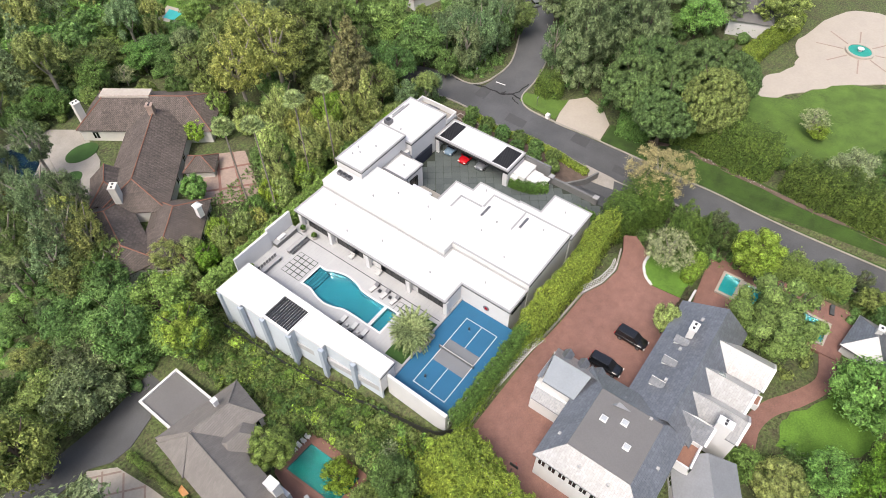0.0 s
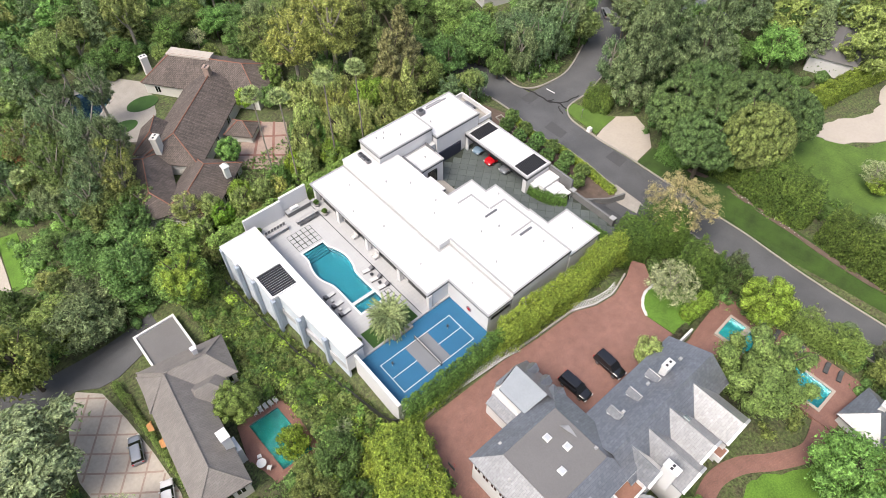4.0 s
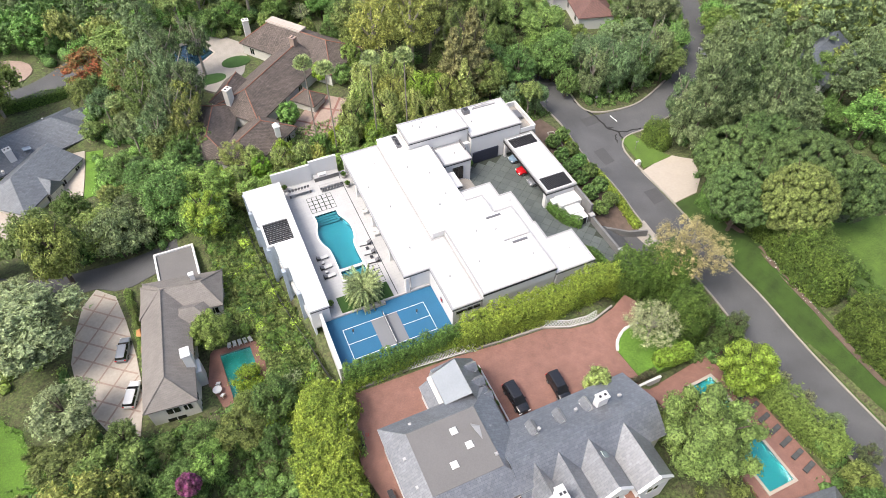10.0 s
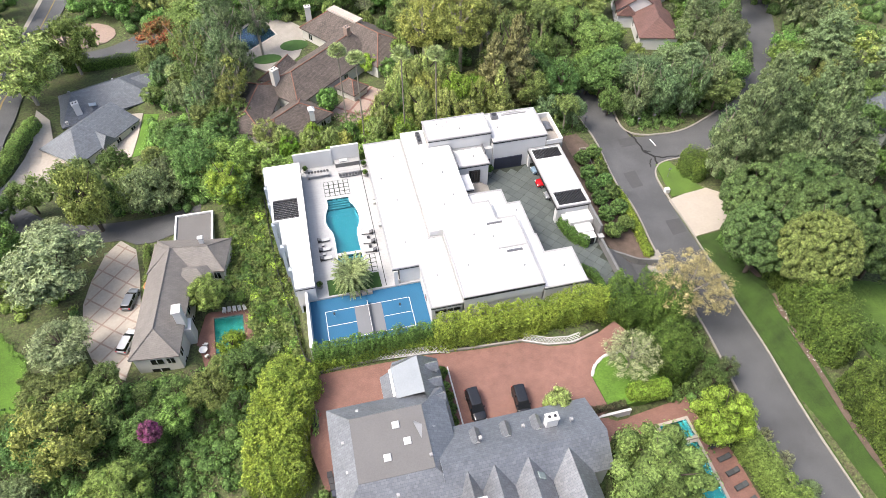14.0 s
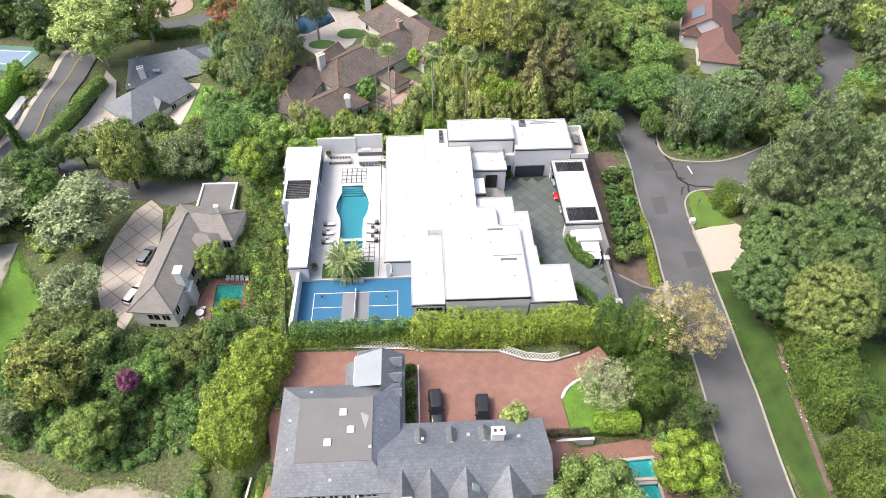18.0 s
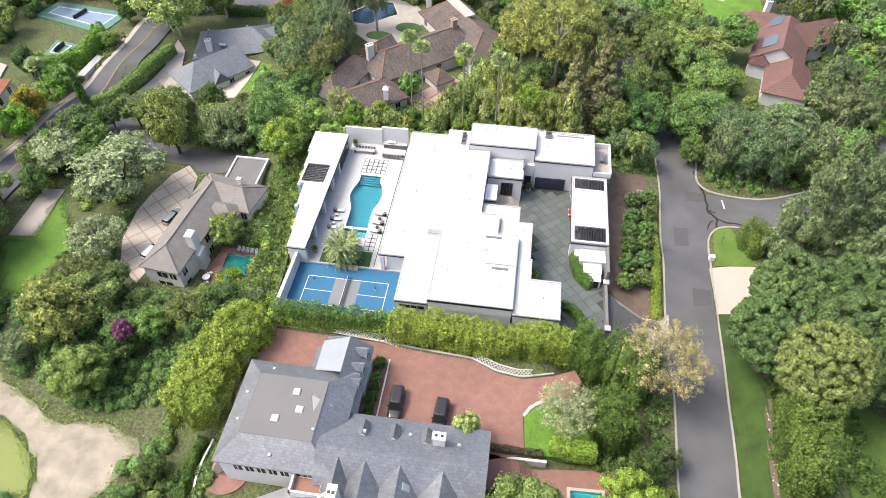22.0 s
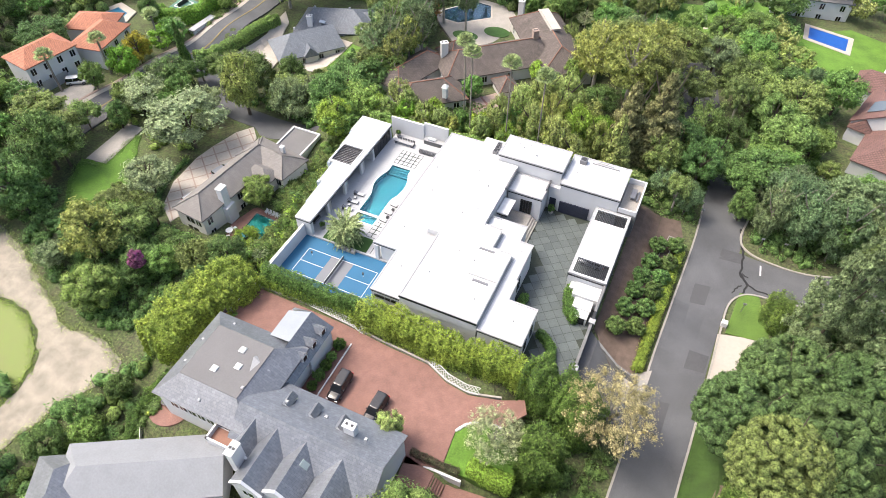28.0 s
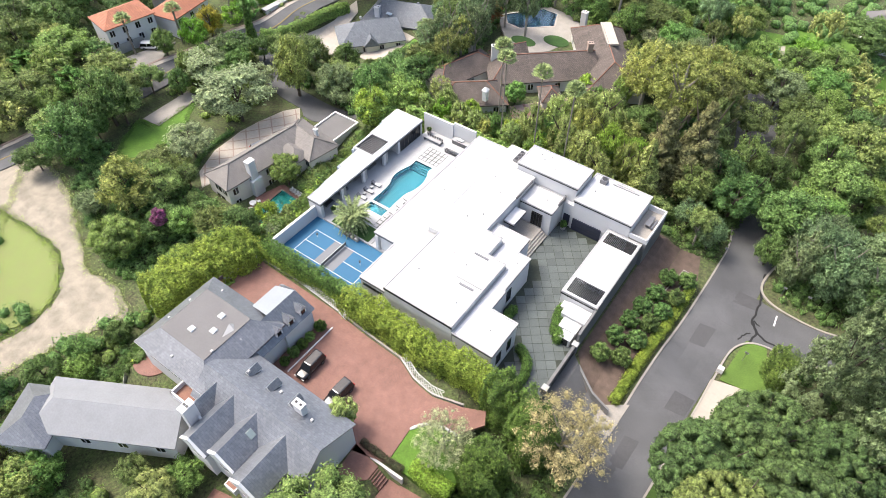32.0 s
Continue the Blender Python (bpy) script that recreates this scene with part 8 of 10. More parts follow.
for x, y, r, h, leaf in ((10.5, 74.5, 2.2, 4.5, "bright"), (13.0, 78.0, 2.6, 5, "mid"), (17.6, 75.4, 2.8, 6, "fresh"), (21.6, 72.2, 2.8, 6, "mid"), (25.4, 77.6, 3.2, 8, "bright"), (27.6, 83.4, 3.4, 9, "mid"), (24.0, 88.6, 3.2, 8, "oak"), (19.6, 93.4, 3.0, 7, "mid"), (25.0, 68.4, 3.2, 8, "soft"), (11.8, 101.6, 3.0, 6, "mid"), (5.6, 104.4, 3.4, 7, "bright")):
    tree("puff", leaf, x, y, r, h, int(x) % 3, x * 29, low=0.04)
draped("lawn", rounded([(17, 117), (21, 125), (28, 120), (35, 113), (33, 106), (26, 110)]), M["lawn"], "strip of mown lawn among trees", "lawn", 0.12, 2.5, thick=0.2)
ribbon("garden_path", [(19, 122), (23, 117.6), (27.6, 112.2), (32, 106.8)], 1.0, M["paleconc"], "narrow pale garden path", "path", 0.2)
tree("feather", "silver", 20.7, 103.2, 3.4, 6.0, 1, 20, "palebark", low=0.1, label="silvery twiggy bush behind the shingle house")
# woods between the gardens
grow("round", "olive", ((16.9, 45, 2.1, 3.7), (8.9, 45.3, 2.6, 4.6), (35.1, 45.6, 3.7, 7.7), (46.3, 47.1, 3, 6.2), (32.4, 56.4, 2.3, 5.3), (39.5, 63.7, 2.9, 5.5), (-28.3, 0.8, 1.7, 3.8), (-33.5, 3.7, 2.8, 6.7), (-38.7, 6.3, 2.7, 5.8), (-27.8, 59, 2.7, 4.8), (-45.1, 6.5, 1.9, 4.3), (-34.9, 54.2, 2.6, 5.3), (-31.7, 60.2, 2.5, 4.6), (-47.3, 0.3, 1.6, 3.6), (52.2, 81.8, 4.9, 9.4), (-18.9, 76.5, 2.8, 5.9), (89.5, 45.5, 5.5, 10.9), (90, 64.9, 2.9, 5.7), (-33, 81.9, 3, 5.3), (-65.8, 14.1, 4.6, 9.5),))
grow("round", "olive", ((79.5, 81.6, 2.3, 4.3), (-67.5, -3.6, 5, 9.9), (45.7, 107.8, 1.5, 3.4), (117.1, 44.6, 4.5, 9.6),))
grow("round", "bright", ((20.6, 46.3, 3.4, 7.5), (5.8, 47.2, 1.5, 3.5), (27.6, 61.8, 3.4, 6.5), (-22.6, -5.4, 3.5, 7.5), (20.4, -45.2, 4, 8.3), (67.8, 65.4, 3.9, 7.1), (48.1, -50, 3.6, 6.4), (5.9, -53.3, 4.4, 8), (-6.8, -55.2, 4.7, 9.5), (32.5, 92.4, 4.5, 8.8), (-54.5, 31.2, 3.2, 7.1), (-54, 36.1, 4.3, 8.6), (39.5, 95.3, 4.2, 7.6),))
grow("round", "bright", ((107.7, 15.5, 4.4, 8.7), (63.7, 95.4, 4.6, 10), (113.4, 10.1, 6.5, 12), (3.7, 105.3, 4.2, 8.4), (-25.1, 94.7, 4, 7.3), (55.8, 101.6, 4.5, 8.5), (80.3, 90.1, 6.1, 12.4), (110.1, 51.7, 5.5, 11.2),))
grow("round", "bright", ((-24.3, 99.9, 4.3, 8.1), (107.3, 63.5, 2.5, 4.9), (24.7, 113.3, 4, 7.5), (41.9, 112.2, 1.7, 3.7), (-76.5, 1.3, 4.1, 8.1),))
grow("round", "mid", ((30.4, 45.9, 2.9, 6.9), (-6.6, 48.1, 1.9, 4.1), (39.3, 59.7, 2.4, 4.9), (56.3, 49.4, 2.6, 5), (53.4, -43.2, 2.5, 5.8), (-0.7, -49.5, 3.9, 7.9), (-6.4, -49, 4.1, 8.6), (-10.9, -48.8, 3, 6.8), (-15.9, -49.2, 3.7, 6.8), (-23.7, -45.1, 4.8, 10.1), (68.3, 77, 5.5, 11.4), (80.7, 66.9, 2.7, 6), (86.8, 62.1, 3.9, 8.6), (-52.3, 48.5, 4.5, 9.5), (95.2, 51.3, 5.6, 10.9),))
grow("round", "mid", ((70.2, 91.5, 5.3, 9.7), (109.1, 44.5, 4.3, 7.5), (-29.9, 95.2, 3.5, 7.3),))
grow("weep", "olive", ((39, 45.7, 2.5, 6.7), (2.9, 45.2, 1.9, 4.8), (0, 45.4, 1.7, 4.9), (29.2, 56.3, 2.5, 6.5), (54.7, 45.9, 3.5, 9.5), (-29.9, 55.8, 2.8, 7.5), (-16.7, 73.2, 3.2, 9.4), (60.9, 79.1, 4.7, 11.9), (45.9, 88.7, 3.1, 8.8), (54.1, 87.3, 4.1, 11.4), (-25.5, 81.2, 2.7, 7.9), (43.1, 100.7, 2.5, 7.5), (47.2, 103.9, 2.4, 6.2), (-32.6, 89.9, 3.4, 10.5), (34.2, 109, 3.3, 10), (8.9, 109.5, 5.9, 16.6), (-8.3, 107.5, 5.9, 14.9), (-2.4, 111.2, 4.7, 13),))
grow("round", "lime", ((42.8, 45.8, 3.1, 6.2), (0.1, 48.3, 1.8, 3.4), (54.8, 52, 2.4, 4.3), (20.1, -50.7, 4.7, 10.2), (27.4, -51.3, 3.1, 7.3), (26.4, -57.6, 5.4, 9.7),))
grow("round", "oak", ((-13.6, -6.7, 3.2, 7.2), (33.8, 68.4, 4.7, 8.3), (27.1, 69.9, 3.3, 6.7), (51.4, -46.7, 3.3, 6.2), (44.7, 83.8, 4.2, 8.2), (51.6, -53.6, 4.3, 9.5), (45.2, -56.3, 4, 7.6), (38.2, 88.3, 4.3, 8.5), (79.5, -37, 3.5, 7.4), (103, 28.1, 4.1, 8.9), (28.3, 97.2, 3.7, 7.4), (-61.6, 2.2, 3.6, 7.2), (104.9, 38.2, 5.1, 9.3), (89.6, -38.4, 4, 8.4), (107.4, 32.5, 3.8, 8.5), (38.3, 102, 3.9, 7.2), (111.6, 27.9, 5.9, 10.6), (-1.6, 104.6, 4.1, 7.8),))
grow("round", "oak", ((38.1, 106.9, 3.9, 7.3), (119, 28.7, 4.5, 9.8), (118.3, 35.3, 5, 10.6), (53.8, 109.4, 5, 9.5),))
grow("weep", "euc", ((-24.3, 62.2, 2.3, 7.2), (55.5, 75.1, 3.2, 8), (-24.3, 72.1, 3.7, 11), (-28.6, 77.2, 1.9, 4.8), (34.3, 97.3, 3.8, 10.5), (60.4, 91.8, 3.2, 8.2), (-28.8, 85, 3.8, 10.1), (50.2, 102.2, 2.4, 6.1), (99.7, 73.3, 4.8, 13.4), (75.7, 97.4, 2.8, 7.9), (31.6, 115, 5.1, 13.6),))
grow("plume", "conifer", ((92.7, 16.1, 4.6, 15), (96.4, 33, 4.2, 13.8), (100.9, 14.7, 3.9, 12.7), (101.1, 53.9, 2.6, 9), (94.9, 68.9, 4.5, 15.7), (111.6, 38.7, 5, 16.6), (102.9, 66, 4, 14.7), (117.8, 20.3, 6.2, 20.7), (-16.6, 104.1, 5.8, 19.2), (3.1, 111.3, 4.4, 15.4), (121.8, 6, 5, 15.9),))
grow("round", "pale", ((-47, 36.6, 4, 8), (77.4, -32.3, 5, 8.8), (76.6, -40.4, 3.3, 7.5), (84.5, -34.9, 3.4, 6.1), (83.5, -43.3, 4.1, 7.5), (88.1, -43.4, 3.2, 6.9), (-74.7, 41.1, 1.4, 2.5),))


# ---- woods farther off, joined ----
FAR = {}


def far(kind, leafmat, rows):
    for n, (x, y, r, h) in enumerate(q for q in rows if free(q[0], q[1])):
        v, f, k = crown_data(kind, leafmat, n % 3, True)
        a = n * 1.7
        half = h * 0.8 / 1.75
        co = np.stack([(v[:, 0] * math.cos(a) - v[:, 1] * math.sin(a)) * r + x, (v[:, 0] * math.sin(a) + v[:, 1] * math.cos(a)) * r + y, v[:, 2] * half + h * 0.2 + half * 0.75 + tz(x, y)], 1)
        FAR.setdefault(leafmat, []).append((co, f, k))


far("round", "lime", ((-72.3, 50.6, 3.6, 7.3), (-75, 46.9, 3, 5.3), (-76.2, 55.4, 2.4, 5.8),))
far("round", "pale", ((-76.4, 52.4, 2.4, 5), (-75.1, 59.1, 2.9, 5.4),))
far("round", "mid", ((71.1, 103.4, 5, 9.1), (-34.9, 100.3, 3.1, 5.7), (125.3, 30.4, 5.1, 9.2), (126.5, 13.4, 7.3, 12.9), (77, 104.3, 2, 4.4), (125.1, -4.4, 7.1, 13.1), (-86.4, 8.8, 5.4, 11.3), (132.3, -4.2, 6.6, 12.4), (-89.4, -1.7, 4, 8.7), (129.2, 50.2, 6, 12.1), (134.3, 26.6, 6.6, 11.7), (109.6, 88.2, 3.8, 8.6), (137.2, 3.3, 8.6, 16.1), (138, 37.7, 4.9, 10.2), (137.7, 45.4, 6.8, 12.7), (144.1, 29.7, 5.1, 10.4), (144.9, 10.5, 5.7, 10.7), (100.8, 111.9, 3.7, 7.2), (128.2, 82.2, 6, 11.4),))
far("round", "mid", ((65.3, 134.7, 3.9, 7.3), (144.6, 49.9, 7.2, 13.7), (148.1, 42.6, 5.2, 10), (127.5, 91.3, 4.1, 8.4), (-74.8, 103.4, 6, 11.1), (153.4, 5.2, 7.5, 13.9), (-98.3, 68.8, 4.6, 9.5), (-102.7, 58, 4.7, 9.4), (132.6, 89.5, 3.7, 8.1), (94.6, 128.3, 5.1, 9.9), (-99.7, 75.5, 4.6, 9.6), (153.2, 50.6, 8.2, 16.1), (126.1, 103.9, 4.8, 9.3), (116.5, 114.4, 4.1, 7.5), (160.9, 11.2, 5.3, 9.3), (106.7, 126.4, 4, 7.1), (163.1, 26.9, 5.2, 10.3),))
far("round", "mid", ((161.9, -9.6, 5.3, 9.5), (131.6, 107.3, 4, 8.5), (-82.3, 113.7, 6.7, 12.1), (-120, 40.4, 6.1, 11.4), (113.2, 129.7, 5.8, 10.5), (-96.5, 101.8, 4.9, 9.6), (-92.9, 106.9, 4.8, 9.5), (138.4, 106.1, 3.8, 7.8), (-115.6, 71.2, 5.9, 11.4), (-118.2, 64.8, 4, 7), (-83.6, 120.1, 4.6, 8.6), (-107.2, 91.1, 4.5, 9.7), (147.9, 96.8, 5.1, 10.1), (-103, 99.8, 3.9, 7.7), (139, 112.7, 5.9, 10.3), (126.7, 126, 5.1, 9.1), (-116.3, 90.9, 6.6, 12.8), (-81.7, 136.1, 3.9, 6.9), (126.2, 136.3, 6.1, 11.6), (142.3, 120.7, 4.4, 8.7),))
far("round", "mid", ((-100.5, 120.4, 6.6, 11.8), (-111.4, 110.2, 6.6, 12.2), (-87.2, 139.1, 3.9, 7.8), (130.1, 145, 3.7, 8.4), (-107.8, 124, 6.5, 13.4), (-119.3, 113.8, 5.8, 11.9), (-116.4, 122, 4.5, 9.7), (143.4, 144.8, 6.4, 12.3),))
far("weep", "olive", ((38.5, 115.3, 3.7, 11.2), (-26.8, 112.2, 4.9, 12.9), (55.6, 124.3, 4.9, 13.5), (-34.9, 118.6, 4.9, 13.9), (17.4, 133.2, 5.9, 15), (32.1, 133.9, 4, 9.9), (8.8, 133.9, 6.3, 17.4), (-13.2, 132.7, 5.5, 15.3), (25.7, 138.9, 6.9, 18.5), (22.5, 153.1, 5.1, 13.1), (15.3, 157.7, 4.2, 10.7), (-17, 153, 4.4, 11.3), (6.6, 157.8, 6, 15.3), (-55.9, 135.8, 4.9, 13.4), (26.8, 164, 5.4, 15), (7.3, 169.1, 4.7, 12.3), (-0.5, 168.5, 5.1, 13.2), (36.5, 169.8, 6.1, 15.3), (-14.7, 167.3, 6.2, 17.1), (-33.2, 169.7, 4.9, 13.4),))
far("round", "bright", ((-79.6, 8.6, 4.4, 8.2), (114.6, 58.6, 4.9, 9.7), (-72.2, 55.7, 3.8, 7.4), (106.6, 74.4, 4.8, 9.5), (121.5, 47.7, 3.9, 7.5), (-15.2, 113.6, 5.6, 10), (-6, 117.4, 4.4, 9.3), (104.7, 81.7, 5.8, 10.5), (-80.9, -14.1, 4.3, 7.7), (31.8, 121.6, 3.3, 6.5), (-32.5, 111, 4.2, 9.2), (16.9, 126.6, 5.2, 9.8), (30.8, 129, 4.5, 8.1), (-27.7, 119.7, 4.5, 9.6), (-1.1, 129.3, 5.9, 11.1), (-95.3, 6.5, 4, 8), (-99.6, 10.7, 3.6, 7.2), (114.6, 95.9, 6.1, 11.9),))
far("round", "bright", ((-42.3, 122.7, 6, 11.7), (-104.2, 14.9, 4, 7.4), (106.9, 111, 6.4, 12.2), (-23.2, 135.5, 5.9, 11.3), (-14.8, 138.4, 4.2, 8), (103, 116.3, 3.9, 8.3), (114.8, 108.7, 5.2, 10.3), (-109.2, 0.4, 5.5, 9.6), (111.4, 114.9, 4.1, 7.3), (71.4, 139.7, 4.8, 8.6), (-53.5, 127.5, 4.3, 9.4), (-35, 138.4, 6.7, 13.3), (-48.1, 132.5, 4.8, 9.3), (-106.1, 64.5, 5.4, 10.4), (-79.7, 108.1, 4.4, 8.7), (-109.9, 57.3, 4, 7.5), (123, 110.3, 3.9, 7.1),))
far("round", "bright", ((-105.6, 70.6, 4.6, 8.6), (-113.3, 51, 4.1, 8), (92, 137, 5.9, 12.1), (-98.8, 88.4, 6.2, 12.2), (-7.6, 153.4, 6.8, 12.1), (-86.6, 106.4, 4, 7.3), (144.4, 87, 4.2, 9.2), (-116.7, 45.8, 4, 7.3), (-33.3, 146.2, 4.3, 7.9), (-112.2, 62.6, 4.2, 8.4), (-96.2, 95.7, 5.1, 9.9), (-115.6, 57, 4.7, 8.9), (90.1, 143.1, 3.9, 8.2), (1.6, 161.7, 4.4, 9.6), (-73.6, 129.7, 6.6, 12.5), (-55.6, 142.8, 4.9, 9.7), (-4.8, 162.1, 4.7, 9.5), (-88.7, 117.5, 4.5, 8), (-29.7, 157.2, 4.7, 8.8), (-44.8, 152.4, 4.8, 9.6),))
far("round", "bright", ((-81.6, 127.3, 6.6, 12.1), (148.4, 103.4, 4.1, 8.6), (29.8, 170, 3.9, 7.3), (-118.2, 82, 6.1, 11.4), (-102.7, 108.4, 6.2, 11.3), (-52.5, 153.4, 5.1, 9.2), (107.7, 147, 5.3, 11), (-112.3, 97.4, 6.7, 13.6), (-108.6, 103.6, 4.8, 9.8), (-46.6, 158.9, 6.6, 12.5), (-88.1, 132.1, 5.4, 10.2), (-115.1, 102.7, 4.5, 8.4), (148, 118.8, 5.5, 10.9), (-95, 128.9, 5.4, 10.4), (139.7, 134.8, 3.9, 8.3), (-44.8, 169.5, 5.8, 10.2), (-110.2, 130.3, 5.1, 9.6), (-106.9, 136.3, 5.1, 9.1),))
far("weep", "euc", ((97.6, 83.3, 2.1, 5.7), (109.1, 68.6, 3, 7.6), (102.1, 88.1, 5, 13.7), (120.4, 63.4, 5.3, 13.6), (112.3, 79.4, 5.9, 16), (105.7, 93.2, 4.3, 11.1), (93.3, 108.5, 5.1, 14.2), (37.1, 132, 3.9, 11), (119.3, 84.4, 5.8, 15.7), (101.8, 104.3, 6.3, 16.2), (126, 74.8, 4.5, 12.7), (130.7, 71.2, 4.3, 11), (78.1, 139.3, 5.3, 13.6), (142.3, 80.7, 4.9, 12.5), (74.3, 144.6, 3.7, 9.4), (131.9, 101.8, 4.9, 14.1), (72.2, 149.7, 5.3, 13.8), (77.8, 148.3, 3.9, 11), (149.7, 90.7, 3.7, 10.1), (108.4, 139.2, 4.4, 11.3),))
far("weep", "euc", ((121, 130, 4.4, 12.2), (112.8, 144.4, 3.9, 10.2), (148.6, 109.9, 5.6, 15.4), (134.8, 132.6, 3.7, 10.2), (120.3, 147.1, 6.4, 17.6), (145.8, 125.1, 4.2, 10.6),))
far("round", "oak", ((20.6, 118.9, 6.6, 12.4), (-82.5, 18.5, 4.4, 7.8), (36.5, 120.9, 3.2, 5.9), (25.9, 123.4, 5, 10.5), (-85.8, -6.7, 4.6, 9.1), (59.6, 119.9, 4.2, 7.7), (36.6, 126, 4.4, 9.4), (-11.1, 122.6, 6.7, 12.9), (69.3, 119.3, 3.1, 6.4), (-92.5, -7.7, 3.7, 6.6), (-99.3, -4.6, 3.8, 7.6), (13.8, 138.6, 4.2, 8.8), (4.3, 141, 4.8, 8.5),))
far("round", "oak", ((-30.2, 132.4, 4.1, 8.9), (-3.4, 141.4, 6.3, 12.9), (-39.1, 129, 6.9, 13.9), (-47.9, 125.8, 5, 8.9), (-109.2, 14.8, 3.9, 7.1), (-11.9, 144.5, 6.2, 11.5), (-23.7, 142.2, 4.3, 9.3), (-19, 144.8, 4.4, 9), (-42.6, 135, 4, 7), (0.8, 152.3, 4.9, 9.7), (34.3, 154.9, 3.9, 8.7), (-25.7, 147.9, 4.7, 8.8), (-2.7, 157, 4, 7.3), (-41.1, 145.8, 7, 12.6), (-24, 154, 5.1, 9.6), (19.2, 163.5, 4.1, 9), (-18.1, 159.9, 6.8, 12.2), (-50.1, 148.2, 4.4, 9.8), (-36.7, 158.8, 4.4, 9.6),))
far("round", "oak", ((-23.6, 165.8, 6.3, 12), (-32.1, 163.9, 4.7, 10.1), (-53.6, 164.9, 6.5, 13), (-58.7, 169.1, 4.9, 9.2),))
far("round", "olive", ((-78.2, -8.2, 5.2, 10.5), (66.6, 109.9, 5, 9.3), (65.2, 117, 4.1, 8.5), (-88.7, 3.7, 3.6, 7.4), (-87.3, -12.2, 4.4, 9), (-97, 1.7, 3.7, 6.8), (107.6, 99.1, 4.1, 8.7), (-98.4, 15.6, 4.7, 9.5), (-101.6, 3.4, 4.4, 8.4), (124, 87.7, 3.7, 8.1), (136.2, 68.1, 4.7, 9.5), (-105.7, 9.5, 4.1, 8.8), (66, 142.2, 3.8, 7.1), (108.6, 119.5, 4.3, 8.6), (84.6, 138.2, 4.3, 7.8), (141, 92.5, 4.2, 8.4),))
far("round", "olive", ((138.9, 97.2, 4.3, 8.1), (148.1, 131.1, 6.4, 11.7), (134.7, 149.4, 4, 8.5),))
far("plume", "conifer", ((127.6, 22.9, 6.4, 21.1), (126.4, 37.4, 8.6, 28.7), (11.6, 123.5, 4.5, 15.6), (131.5, 7.9, 6.3, 21), (132.2, 34.2, 5.2, 16.9), (127.3, 58.9, 4.7, 16.6), (137.5, 13.6, 8.4, 28.3), (-22.3, 122.7, 5.7, 19.7), (128.2, 64.2, 4.1, 13.1), (25.1, 132.4, 4.2, 15.1), (141.4, 21.4, 8.1, 26.2), (141.9, -4.8, 4.9, 16.3), (-18.4, 129.8, 4.4, 15.4), (-30.8, 125.3, 4.5, 15.6), (-5.4, 135, 4, 12.9), (94.4, 116.5, 6.4, 21.5), (146.5, 2.5, 5, 17.4), (34.4, 140.5, 5, 16.8), (148.6, 21.1, 5.1, 16.4), (113.7, 102.5, 4.1, 15),))
far("plume", "conifer", ((18.6, 142.5, 4.4, 15.9), (-77.8, 97.1, 4.9, 17.3), (149.6, 35.8, 8.1, 26.1), (135.4, 77.9, 5, 16.8), (25.5, 145.1, 4.3, 15.1), (119.7, 101.4, 5.9, 19.8), (152.2, 27.6, 6.8, 22.2), (152.9, 13.4, 8.1, 27.9), (152.3, -2.9, 7.2, 24.7), (11.1, 147, 4.9, 17.1), (126.7, 97, 4.4, 15.6), (32.5, 147.6, 5.6, 19.2), (0.6, 146.4, 4.5, 16.1), (136, 85, 6.3, 21.5), (17.7, 149, 4.5, 15.2), (101.5, 123.9, 3.9, 14.1), (157.4, 22.1, 6.3, 21.7), (-82.2, 102.7, 4.8, 16.8), (157.4, 32.1, 5.5, 18.4), (155.7, 43, 7.5, 26),))
far("plume", "conifer", ((133.9, 94.4, 4.1, 13.1), (10.6, 152.8, 4.2, 14.8), (160, -0.5, 5, 16.8), (101.1, 129.9, 4.4, 15.7), (66, 147.6, 4.2, 14.3), (-89, 100.4, 6.8, 23.1), (114.9, 120.2, 6.1, 20.2), (161.2, 38.1, 5.8, 20), (-74.6, 118.3, 5.6, 18.5), (121.2, 115.9, 3.7, 12.8), (28.6, 156.9, 6.2, 20), (164.8, 20.6, 6.7, 22.7), (-109.4, 74.7, 3.9, 14.6), (84.5, 145.2, 4, 13.1), (38.1, 158.9, 5.3, 17.6), (164.2, 45.1, 7.4, 24.8), (161.5, 56.1, 6.7, 21.9), (-46.9, 143.1, 5.1, 17.9), (-107.8, 82.4, 6.5, 21.8), (-120, 52.5, 4.2, 15.5),))
far("plume", "conifer", ((131.4, 114.9, 5.9, 20.1), (142.8, 101.1, 4.1, 15.1), (-36.1, 151.7, 3.9, 14.2), (128.1, 120.1, 3.9, 12.5), (101.7, 142, 5.5, 17.9), (94, 148, 5.1, 17.8), (-93.6, 115.3, 4.2, 15.1), (116, 137.3, 5.5, 18.1), (19.4, 169.3, 5.4, 19.1), (-7.7, 169.5, 4.4, 15.8), (-75.1, 139.3, 5.3, 17.7), (136.6, 124.2, 5.6, 18.4), (-100, 126.2, 4, 14.5), (-109, 115.8, 4.4, 15.3), (135.8, 137.7, 4.1, 15), (-119.6, 106.3, 4.2, 15.1), (-100.9, 131.3, 4.2, 15.1), (143.2, 137.9, 3.7, 13.9), (-97.6, 139.7, 6.8, 21.7),))

